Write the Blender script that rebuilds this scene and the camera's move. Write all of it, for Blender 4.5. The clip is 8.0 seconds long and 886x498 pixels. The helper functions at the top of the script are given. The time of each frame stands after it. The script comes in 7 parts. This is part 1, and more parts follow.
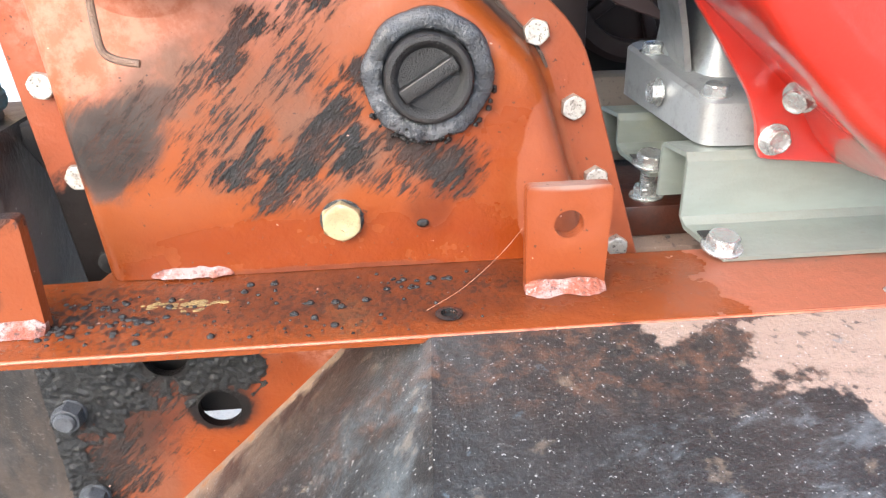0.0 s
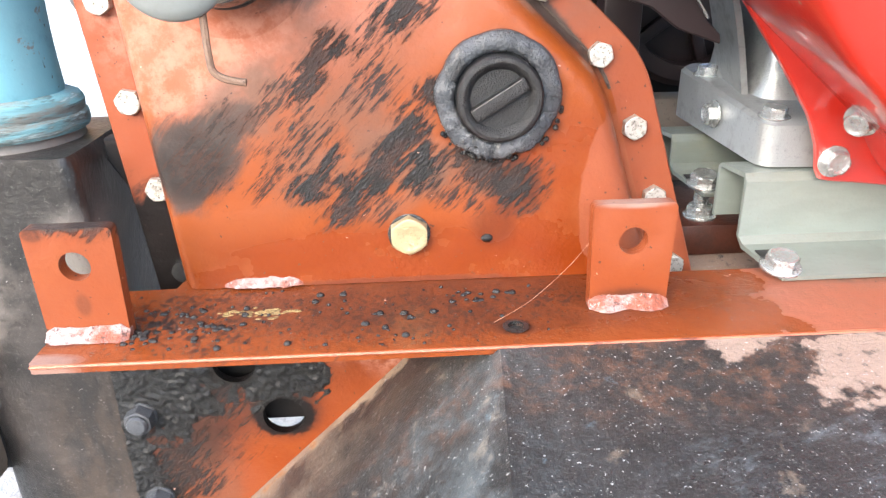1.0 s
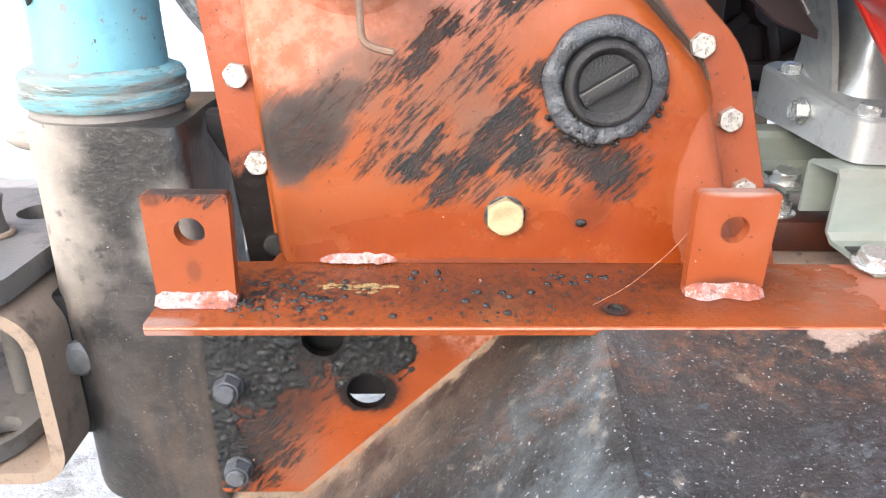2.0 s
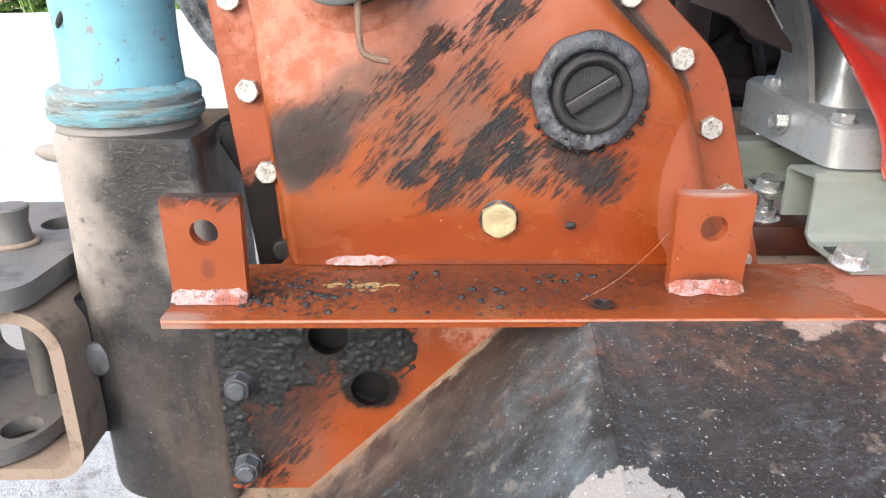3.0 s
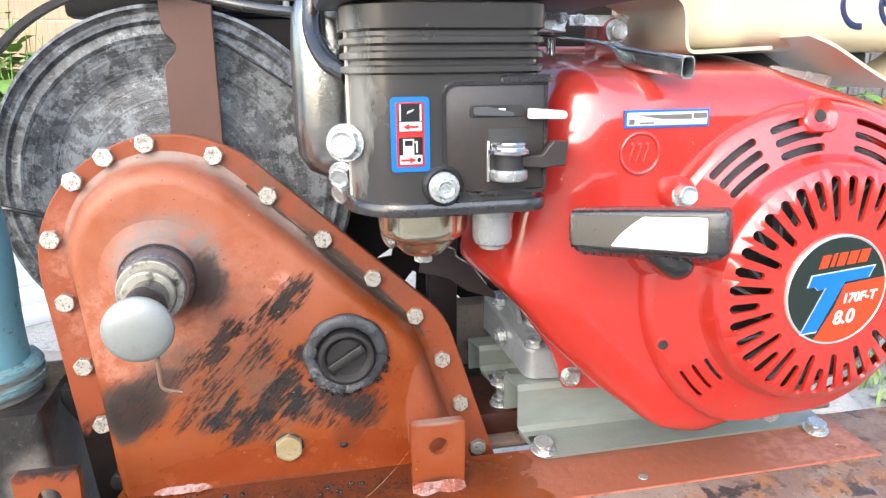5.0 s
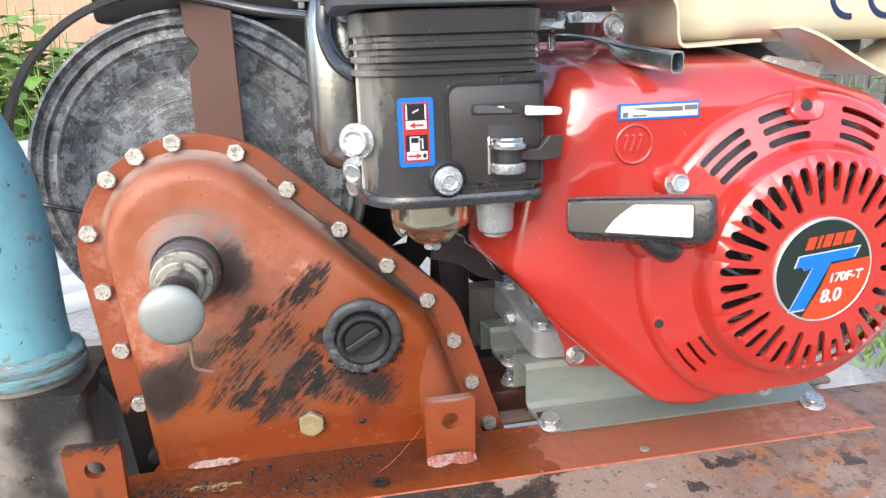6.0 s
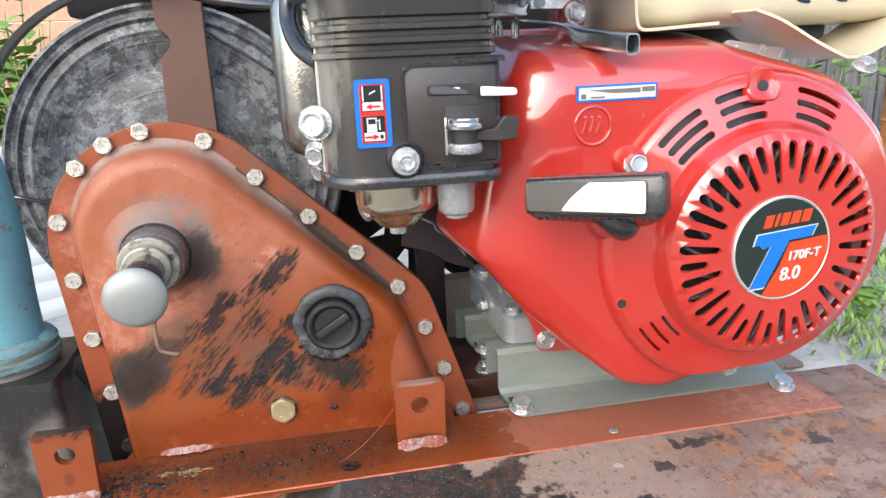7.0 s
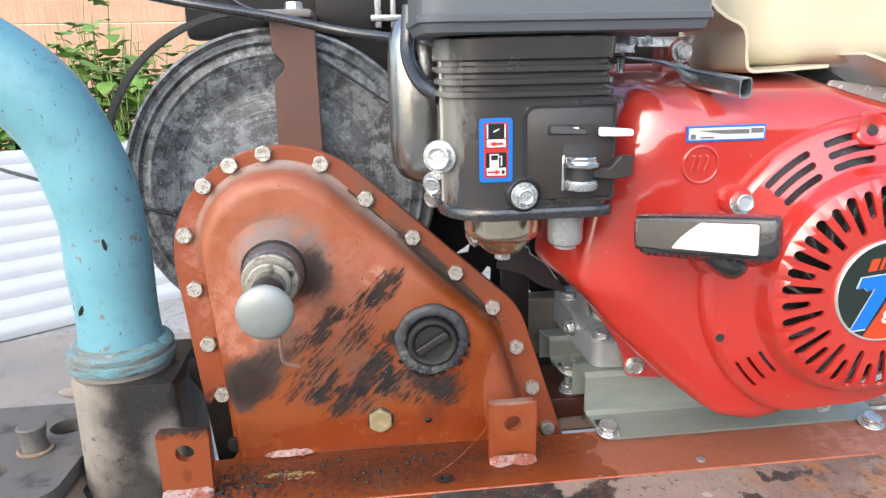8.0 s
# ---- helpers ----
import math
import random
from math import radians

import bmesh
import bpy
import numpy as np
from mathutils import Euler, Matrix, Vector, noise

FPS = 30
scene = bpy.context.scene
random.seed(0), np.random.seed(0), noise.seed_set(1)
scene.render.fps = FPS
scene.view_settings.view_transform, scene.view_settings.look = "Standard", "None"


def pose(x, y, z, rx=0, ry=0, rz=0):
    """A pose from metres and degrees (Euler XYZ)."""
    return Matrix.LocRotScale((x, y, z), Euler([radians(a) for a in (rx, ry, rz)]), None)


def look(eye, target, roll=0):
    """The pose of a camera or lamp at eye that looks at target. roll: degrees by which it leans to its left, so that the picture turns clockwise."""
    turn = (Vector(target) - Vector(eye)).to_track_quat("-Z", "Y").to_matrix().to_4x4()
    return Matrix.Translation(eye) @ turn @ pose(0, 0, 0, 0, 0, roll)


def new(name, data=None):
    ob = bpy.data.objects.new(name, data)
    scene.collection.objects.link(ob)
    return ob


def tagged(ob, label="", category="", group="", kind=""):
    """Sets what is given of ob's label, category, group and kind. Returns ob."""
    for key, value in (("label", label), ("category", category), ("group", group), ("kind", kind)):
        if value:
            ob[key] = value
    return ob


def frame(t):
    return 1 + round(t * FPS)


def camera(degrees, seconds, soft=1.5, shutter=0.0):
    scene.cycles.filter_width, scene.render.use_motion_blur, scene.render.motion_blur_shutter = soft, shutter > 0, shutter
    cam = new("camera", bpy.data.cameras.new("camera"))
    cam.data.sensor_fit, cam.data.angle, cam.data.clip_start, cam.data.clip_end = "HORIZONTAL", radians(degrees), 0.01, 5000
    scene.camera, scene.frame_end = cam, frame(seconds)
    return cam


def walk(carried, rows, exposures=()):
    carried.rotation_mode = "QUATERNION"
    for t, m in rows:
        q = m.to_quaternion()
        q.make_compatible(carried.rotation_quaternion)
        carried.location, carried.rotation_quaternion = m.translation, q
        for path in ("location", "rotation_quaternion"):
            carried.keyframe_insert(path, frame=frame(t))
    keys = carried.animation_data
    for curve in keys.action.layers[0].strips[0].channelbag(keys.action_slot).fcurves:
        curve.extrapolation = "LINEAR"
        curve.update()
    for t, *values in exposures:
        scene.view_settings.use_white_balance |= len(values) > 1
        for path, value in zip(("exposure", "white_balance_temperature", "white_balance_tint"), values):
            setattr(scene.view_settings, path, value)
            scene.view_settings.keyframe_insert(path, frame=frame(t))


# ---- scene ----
EXPOSURES = [(0.0, 2.58), (1.5, 2.66), (3.0, 2.22), (4.0, 2.27), (4.5, 2.12), (5.0, 1.99), (6.5, 1.64), (8.0, 1.60)]

cam = camera(64.30, 8.0, soft=1.3)
PATH = [
    (0, (-0.0268, -0.2979, 0.1737), (0.0474, 0.6067, -0.2460), -1.21),
    (0.5, (-0.0483, -0.2958, 0.1622), (-0.0074, 0.6047, -0.2707), -1.76),
    (1, (-0.0507, -0.3075, 0.1764), (-0.0067, 0.6103, -0.2182), -1.07),
    (1.5, (-0.0666, -0.3120, 0.1668), (-0.0234, 0.6030, -0.2345), -1.13),
    (1.7, (-0.0808, -0.3120, 0.1682), (-0.0457, 0.6066, -0.2255), -0.25),
    (2.8, (-0.1111, -0.3369, 0.1667), (-0.0890, 0.5821, -0.2269), 1.50),
    (3, (-0.0907, -0.3432, 0.1636), (-0.0779, 0.5908, -0.1936), 0.11),
    (3.5, (-0.0896, -0.3481, 0.1925), (-0.0305, 0.5886, -0.1526), 0.38),
    (4, (-0.0630, -0.3749, 0.2309), (0.0553, 0.5794, -0.0434), 1.99),
    (4.5, (-0.0297, -0.4075, 0.2709), (0.1734, 0.5378, 0.0156), 3.08),
    (4.8, (-0.0565, -0.4602, 0.2981), (0.1123, 0.4890, 0.0323), 0.85),
    (5, (-0.0337, -0.4626, 0.3237), (0.1651, 0.4839, 0.0697), -0.63),
    (5.2, (-0.0339, -0.4792, 0.3252), (0.1569, 0.4697, 0.0737), -0.44),
    (6.3, (-0.0264, -0.5023, 0.3361), (0.1427, 0.4431, 0.0573), -2.47),
    (6.5, (-0.0204, -0.5084, 0.3329), (0.1588, 0.4364, 0.0584), -2.27),
    (7, (-0.0090, -0.5112, 0.3200), (0.1634, 0.4366, 0.0516), -2.57),
    (7.5, (-0.0229, -0.5155, 0.3291), (0.1312, 0.4391, 0.0744), -2.06),
    (8, (-0.0560, -0.5240, 0.3439), (0.0507, 0.4358, 0.0840), -1.26),
]
walk(cam, [(t, look(eye, target, roll)) for t, eye, target, roll in PATH], exposures=EXPOSURES)

# ---- world and light ----
world = bpy.data.worlds.new("sky")
scene.world = world
world.use_nodes = True
wn = world.node_tree
sky = wn.nodes.new("ShaderNodeTexSky")
sky.sky_type = 'NISHITA'
sky.sun_disc = False
sky.sun_elevation = radians(32)
sky.sun_rotation = radians(213)
sky.air_density = 1.0
sky.dust_density = 2.0
sky.ozone_density = 0.6
wn.links.new(sky.outputs[0], wn.nodes["Background"].inputs[0])
wn.nodes["Background"].inputs[1].default_value = 0.15
sun_data = bpy.data.lights.new("sun", 'SUN')
sun_data.energy = 1.25
sun_data.angle = radians(115)
sun_data.color = (0.96, 0.98, 1.0)
sun = new("sun", sun_data)
sun.matrix_world = look((-1.7, -2.6, 1.95), (0, 0, 0))


# ---- small tools ----
def solid(r, g, b):
    return (r, g, b, 1.0)


class Mat:
    """A node material built step by step."""

    def __init__(self, name, color=(0.5, 0.5, 0.5), rough=0.5, metal=0.0, coat=0.0):
        self.m = bpy.data.materials.new(name)
        self.m.use_nodes = True
        self.t = self.m.node_tree
        self.b = self.t.nodes["Principled BSDF"]
        self.b.inputs["Base Color"].default_value = solid(*color)
        self.b.inputs["Roughness"].default_value = rough
        self.b.inputs["Metallic"].default_value = metal
        self.b.inputs["Coat Weight"].default_value = coat
        self.b.inputs["Coat Roughness"].default_value = 0.12
        self.color = None
        self.base = color
        self.rough_socket = None
        self.rough = rough
        self.metal_socket = None
        self.metal = metal
        self.height = None
        self.pos = self.t.nodes.new("ShaderNodeNewGeometry").outputs["Position"]

    def node(self, kind):
        return self.t.nodes.new(kind)

    def link(self, a, b):
        self.t.links.new(a, b)

    def mapped(self, scale=(1, 1, 1), turn=(0, 0, 0)):
        n = self.node("ShaderNodeMapping")
        n.vector_type = 'TEXTURE'
        n.inputs["Rotation"].default_value = [radians(a) for a in turn]
        n.inputs["Scale"].default_value = scale
        self.link(self.pos, n.inputs["Vector"])
        return n.outputs[0]

    def noise(self, size, detail=5, rough=0.6, vec=None, lo=0.4, hi=0.6, distort=0.0):
        """A noise of that size in metres, stretched to 0..1 between lo and hi."""
        n = self.node("ShaderNodeTexNoise")
        n.inputs["Scale"].default_value = 1.0 / size
        n.inputs["Detail"].default_value = detail
        n.inputs["Roughness"].default_value = rough
        n.inputs["Distortion"].default_value = distort
        self.link(vec or self.pos, n.inputs["Vector"])
        return self.ramp(n.outputs[0], lo, hi)

    def ramp(self, socket, lo, hi, a=0.0, b=1.0):
        n = self.node("ShaderNodeMapRange")
        n.interpolation_type = 'SMOOTHSTEP'
        n.inputs["From Min"].default_value = lo
        n.inputs["From Max"].default_value = hi
        n.inputs["To Min"].default_value = a
        n.inputs["To Max"].default_value = b
        self.link(socket, n.inputs["Value"])
        return n.outputs[0]

    def math(self, op, a, b=0.5):
        n = self.node("ShaderNodeMath")
        n.operation = op
        n.use_clamp = op in ('ADD', 'MULTIPLY', 'SUBTRACT', 'MAXIMUM')
        for k, v in enumerate((a, b)):
            if isinstance(v, (int, float)):
                n.inputs[k].default_value = v
            else:
                self.link(v, n.inputs[k])
        return n.outputs[0]

    def spot(self, centre, radii, inner=0.4, turn=0):
        """1 inside an ellipsoid of the place, falling to 0 at its rim."""
        n = self.node("ShaderNodeMapping")
        n.vector_type = 'TEXTURE'
        n.inputs["Location"].default_value = centre
        n.inputs["Rotation"].default_value = (0, radians(turn), 0)
        n.inputs["Scale"].default_value = radii
        self.link(self.pos, n.inputs["Vector"])
        d = self.node("ShaderNodeVectorMath")
        d.operation = 'LENGTH'
        self.link(n.outputs[0], d.inputs[0])
        return self.ramp(d.outputs["Value"], inner, 1.0, 1.0, 0.0)

    def over(self, mask, color, rough=None, metal=None, amount=1.0):
        """Lays a colour over the surface where mask is 1."""
        if amount != 1.0:
            mask = self.math('MULTIPLY', mask, amount)
        n = self.node("ShaderNodeMix")
        n.data_type = 'RGBA'
        self.link(mask, n.inputs["Factor"])
        if self.color:
            self.link(self.color, n.inputs[6])
        else:
            n.inputs[6].default_value = solid(*self.base)
        n.inputs[7].default_value = solid(*color)
        self.color = n.outputs[2]
        for value, attr in ((rough, "r"), (metal, "m")):
            if value is None:
                continue
            x = self.node("ShaderNodeMix")
            self.link(mask, x.inputs[0])
            before = self.rough_socket if attr == "r" else self.metal_socket
            if before:
                self.link(before, x.inputs[2])
            else:
                x.inputs[2].default_value = self.rough if attr == "r" else self.metal
            x.inputs[3].default_value = value
            if attr == "r":
                self.rough_socket = x.outputs[0]
            else:
                self.metal_socket = x.outputs[0]
        return self

    def vary(self, amount=0.12):
        """Each piece a little lighter or darker than its neighbours."""
        info = self.node("ShaderNodeObjectInfo")
        h = self.node("ShaderNodeHueSaturation")
        self.link(self.ramp(info.outputs["Random"], 0, 1, 1 - amount, 1 + amount), h.inputs["Value"])
        if self.color:
            self.link(self.color, h.inputs["Color"])
        else:
            h.inputs["Color"].default_value = solid(*self.base)
        self.color = h.outputs[0]
        return self

    def bump(self, socket, metres):
        n = self.node("ShaderNodeBump")
        n.inputs["Distance"].default_value = metres
        n.inputs["Strength"].default_value = 1.0
        self.link(socket, n.inputs["Height"])
        if self.height:
            self.link(self.height, n.inputs["Normal"])
        self.height = n.outputs[0]
        return self

    def done(self):
        if self.color:
            self.link(self.color, self.b.inputs["Base Color"])
        if self.rough_socket:
            self.link(self.rough_socket, self.b.inputs["Roughness"])
        if self.metal_socket:
            self.link(self.metal_socket, self.b.inputs["Metallic"])
        if self.height:
            self.link(self.height, self.b.inputs["Normal"])
        return self.m


def plain(name, color, rough=0.5, metal=0.0, coat=0.0, dirt=(0.05, 0.04, 0.035), dirty=0.35, grain=0.0003, size=0.02):
    """A surface with fine grain, patchy dirt and a little relief."""
    m = Mat(name, color, rough, metal, coat)
    if dirty:
        m.over(m.noise(size, 6, 0.65, lo=0.5, hi=0.72), dirt, min(0.9, rough + 0.2), metal * 0.4, dirty)
        m.over(m.noise(size * 0.12, 3, lo=0.55, hi=0.75), dirt, None, None, dirty * 0.6)
    if grain:
        m.bump(m.noise(size * 0.08, 4, lo=0.2, hi=0.8), grain)
    return m.done()


# ---- materials ----
def oily_paint(name, color, stains, faded=(0.205, 0.058, 0.024), rough=0.36):
    """Brick-red brushed primer, faded in patches, with smeared black oil."""
    m = Mat(name, color, rough, 0.0, 0.0)
    m.b.inputs["Specular IOR Level"].default_value = 0.35
    m.over(m.noise(0.09, 4, lo=0.42, hi=0.66), faded, rough + 0.08, None, 0.35)
    m.over(m.noise(0.03, 6, 0.7, lo=0.5, hi=0.7), (color[0] * 1.12, color[1] * 1.35, color[2] * 1.5), None, None, 0.4)
    wrinkle = m.noise(0.0042, 7, 0.68, m.mapped((3.0, 1, 0.5), (0, -46, 0)), 0.25, 0.75, 0.4)
    ragged = m.noise(0.011, 8, 0.7, m.mapped((1.9, 1, 0.75), (0, -46, 0)), 0.25, 0.75, 0.5)
    grain = m.noise(0.0016, 4, 0.65, m.mapped((2.0, 1, 0.7), (0, -46, 0)), 0.3, 0.7)
    crust = None
    rank = ("wet", "dry", "fade", "scuff", "dust", "haze", "soot", "grime", "film", "smear", "lump", "soak")
    for stain in sorted(stains, key=lambda q: rank.index(q[3])):
        centre, radii, amount, kind = stain[:4]
        zone = m.spot(centre, radii, 0.0, turn=stain[4] if len(stain) > 4 else 0)
        if kind == "wet":
            m.over(m.math('MULTIPLY', m.ramp(zone, 0.0, 0.5), m.noise(0.03, 4, lo=0.2, hi=0.55)), (0.158, 0.0250, 0.0045), 0.2, None, amount)
        elif kind == "film":
            soft = m.math('MULTIPLY', m.ramp(zone, 0.0, 0.7), m.noise(0.02, 6, 0.7, lo=0.2, hi=0.55))
            m.over(soft, (0.010, 0.0085, 0.008), 0.45, None, amount)
        elif kind == "haze":
            m.over(m.math('MULTIPLY', m.ramp(zone, 0.0, 0.7), m.noise(0.03, 5, lo=0.3, hi=0.6)), (0.10, 0.058, 0.04), 0.6, None, amount)
        elif kind == "dust":
            m.over(m.math('MULTIPLY', m.ramp(zone, 0.0, 0.7), m.noise(0.02, 6, 0.7, lo=0.2, hi=0.55)), (0.24, 0.185, 0.16), 0.7, None, amount)
        elif kind == "fade":
            m.over(m.math('MULTIPLY', m.ramp(zone, 0.0, 0.5), m.noise(0.05, 5, lo=0.15, hi=0.6)), (0.30, 0.102, 0.058), 0.42, None, amount)
        elif kind == "soot":
            m.over(m.math('MULTIPLY', m.ramp(zone, 0.0, 0.5), m.noise(0.012, 6, 0.7, lo=0.25, hi=0.6)), (0.150, 0.118, 0.104), 0.6, None, amount)
        elif kind == "grime":
            m.over(m.ramp(m.math('ADD', zone, m.math('MULTIPLY', ragged, 0.35)), 0.30, 0.75), (0.038, 0.029, 0.025), 0.5, None, amount)
        elif kind == "soak":
            m.over(m.ramp(m.math('ADD', zone, m.math('MULTIPLY', ragged, 0.2)), 0.18, 0.34), (0.0035, 0.0033, 0.0033), 0.42, None, amount)
        elif kind == "dry":
            m.over(m.ramp(m.math('ADD', zone, m.math('MULTIPLY', m.noise(0.03, 4, lo=0.3, hi=0.7), 0.06)), 0.10, 0.115), (0.27, 0.092, 0.055), 0.5, None, amount)
        elif kind == "scuff":
            m.over(m.math('MULTIPLY', m.ramp(zone, 0.0, 0.6), m.noise(0.012, 6, 0.7, lo=0.40, hi=0.62)), (0.44, 0.21, 0.15), 0.55, None, amount)
        else:
            # thick lumps keep their middle, thin smears break up into streaks
            part_of = (0.42, 0.46, 0.46, 0.66) if kind == "lump" else (0.36, 0.18, 0.74, 0.81)
            depth = m.math('ADD', m.math('MULTIPLY', zone, part_of[0]), m.math('ADD', m.math('MULTIPLY', ragged, part_of[1]), m.math('MULTIPLY', wrinkle, part_of[2])))
            near = m.ramp(zone, 0.0, 0.2)
            m.over(m.math('MULTIPLY', near, m.ramp(depth, part_of[3] - 0.22, part_of[3])), (0.050, 0.018, 0.010), 0.35, None, amount * 0.6)
            edge = m.math('MULTIPLY', near, m.ramp(depth, part_of[3] - 0.02, part_of[3] + 0.08))
            m.over(edge, (0.0045, 0.004, 0.004) if kind == "lump" else (0.013, 0.0095, 0.0085), 0.45, None, amount)
            # greyer grain peaks painted in for the oil's glossy highlights
            m.over(m.math('MULTIPLY', edge, m.ramp(grain, 0.72, 0.95)), (0.035, 0.036, 0.040), 0.3, None, amount * 0.6)
            if kind == "lump":
                thick = m.math('MULTIPLY', edge, m.math('ADD', m.math('MULTIPLY', grain, 0.7), 0.3))
                crust = m.math('MAXIMUM', crust, thick) if crust else thick
    m.over(m.noise(0.0035, 2, lo=0.71, hi=0.74), (0.03, 0.02, 0.018), 0.4, None, 0.7)
    m.over(m.noise(0.008, 3, lo=0.73, hi=0.74), (0.52, 0.30, 0.24), 0.6, None, 0.8)
    m.bump(m.noise(0.0025, 4, lo=0.2, hi=0.8), 0.00015)
    m.bump(m.noise(0.03, 2, lo=0.2, hi=0.8), 0.0008)
    if crust:
        m.bump(crust, 0.0006)
    return m.done()


PAINT = (0.205, 0.0465, 0.0090)
M_cover = oily_paint("oily_primer_cover", PAINT, [
    ((-0.06, 0.056, 0.000), (0.20, 0.06, 0.055), 0.8, "wet"),
    ((0.035, 0.056, 0.050), (0.070, 0.06, 0.070), 0.6, "wet"),
    ((-0.165, 0.056, 0.135), (0.08, 0.06, 0.06), 0.5, "scuff"),
    ((-0.085, 0.056, 0.100), (0.105, 0.06, 0.050), 0.22, "haze", -46),
    ((-0.10, 0.056, 0.20), (0.17, 0.06, 0.13), 0.75, "fade"),
    ((-0.150, 0.056, 0.130), (0.06, 0.06, 0.05), 0.8, "fade"),
    ((-0.11, 0.056, 0.175), (0.10, 0.06, 0.06), 0.2, "scuff"),
    ((-0.05, 0.056, 0.165), (0.016, 0.06, 0.014), 0.9, "scuff"),
    ((-0.185, 0.056, 0.27), (0.08, 0.06, 0.06), 0.3, "scuff"),
    ((0.088, 0.056, 0.050), (0.056, 0.06, 0.078), 0.4, "dry", 8),
    ((-0.06, 0.090, 0.22), (0.24, 0.026, 0.17), 0.9, "dust"),
    ((-0.13, 0.056, 0.105), (0.055, 0.06, 0.03), 0.8, "haze", -30),
    ((-0.09, 0.056, 0.082), (0.07, 0.06, 0.035), 0.45, "haze", -46),
    ((-0.09, 0.056, 0.145), (0.05, 0.06, 0.02), 0.4, "haze", -46),
    ((-0.127, 0.056, 0.188), (0.056, 0.04, 0.050), 1.0, "soot"),
    ((-0.108, 0.056, 0.172), (0.036, 0.03, 0.036), 0.9, "grime"),
    ((-0.163, 0.056, 0.078), (0.043, 0.06, 0.036), 0.95, "grime", -20),
    ((-0.166, 0.056, 0.072), (0.034, 0.06, 0.030), 0.75, "film", -20),
    ((-0.170, 0.056, 0.064), (0.022, 0.06, 0.032), 0.9, "grime"),
    ((-0.142, 0.056, 0.093), (0.030, 0.06, 0.016), 0.8, "grime", -35),
    ((-0.158, 0.056, 0.070), (0.030, 0.06, 0.022), 0.9, "smear"),
    ((-0.150, 0.056, 0.090), (0.034, 0.06, 0.016), 0.7, "smear", -40),
    ((-0.115, 0.056, 0.108), (0.040, 0.06, 0.014), 0.8, "smear", -40),
    ((-0.096, 0.056, 0.122), (0.036, 0.06, 0.012), 0.8, "lump", -55),
    ((-0.082, 0.056, 0.130), (0.014, 0.06, 0.010), 0.9, "lump"),
    ((-0.060, 0.056, 0.142), (0.034, 0.06, 0.016), 0.85, "smear", -45),
    ((-0.047, 0.056, 0.152), (0.036, 0.06, 0.016), 0.9, "lump", -45),
    ((-0.070, 0.056, 0.110), (0.034, 0.06, 0.022), 0.9, "smear", -46),
    ((-0.108, 0.056, 0.080), (0.045, 0.06, 0.028), 0.95, "smear", -46),
    ((-0.128, 0.056, 0.062), (0.022, 0.06, 0.012), 0.8, "smear", -46),
    ((-0.102, 0.056, 0.0590), (0.022, 0.06, 0.012), 1.0, "lump", -25),
    ((-0.092, 0.056, 0.072), (0.024, 0.06, 0.007), 0.95, "lump", -58),
    ((-0.087, 0.056, 0.061), (0.010, 0.06, 0.007), 0.95, "lump"),
    ((-0.084, 0.056, 0.046), (0.030, 0.06, 0.014), 1.0, "lump", -25),
    ((-0.070, 0.056, 0.063), (0.040, 0.06, 0.018), 1.0, "lump", -52),
    ((-0.054, 0.056, 0.084), (0.032, 0.06, 0.016), 0.95, "lump", -50),
    ((-0.044, 0.056, 0.066), (0.026, 0.06, 0.020), 1.0, "lump", 30),
    ((-0.060, 0.056, 0.066), (0.055, 0.06, 0.035), 0.55, "haze", -46),
    ((-0.066, 0.056, 0.045), (0.028, 0.06, 0.014), 0.8, "smear", -30),
    ((-0.038, 0.056, 0.106), (0.012, 0.06, 0.014), 0.9, "lump"),
    ((-0.022, 0.056, 0.062), (0.040, 0.06, 0.022), 0.85, "haze"),
    ((-0.028, 0.056, 0.052), (0.034, 0.06, 0.014), 0.9, "smear", 20),
    ((0.008, 0.056, 0.055), (0.020, 0.06, 0.024), 0.9, "film"),
    ((0.008, 0.056, 0.057), (0.026, 0.06, 0.024), 1.0, "lump"),
    ((-0.012, 0.056, 0.066), (0.030, 0.06, 0.018), 0.8, "lump", 20),
    ((-0.005, 0.056, 0.033), (0.02, 0.06, 0.022), 0.3, "film"),
    ((-0.06, 0.056, 0.000), (0.12, 0.06, 0.006), 0.35, "grime"),
    ((0.012, 0.089, 0.157), (0.105, 0.016, 0.016), 0.95, "grime", 46),
])
M_flange = oily_paint("oily_primer_flange", (0.215, 0.053, 0.022), [
    ((0.03, 0.09, 0.165), (0.07, 0.06, 0.03), 0.35, "haze", 42),
    ((0.013, 0.09, 0.156), (0.11, 0.05, 0.009), 0.9, "grime", 46),
    ((-0.04, 0.09, 0.225), (0.07, 0.06, 0.04), 0.5, "haze", 42),
    ((-0.19, 0.09, -0.015), (0.075, 0.05, 0.092), 0.99, "soak"),
    ((-0.09, 0.09, 0.225), (0.12, 0.05, 0.06), 0.25, "haze"),
    ((-0.20, 0.09, 0.17), (0.03, 0.05, 0.09), 0.35, "scuff"),
])
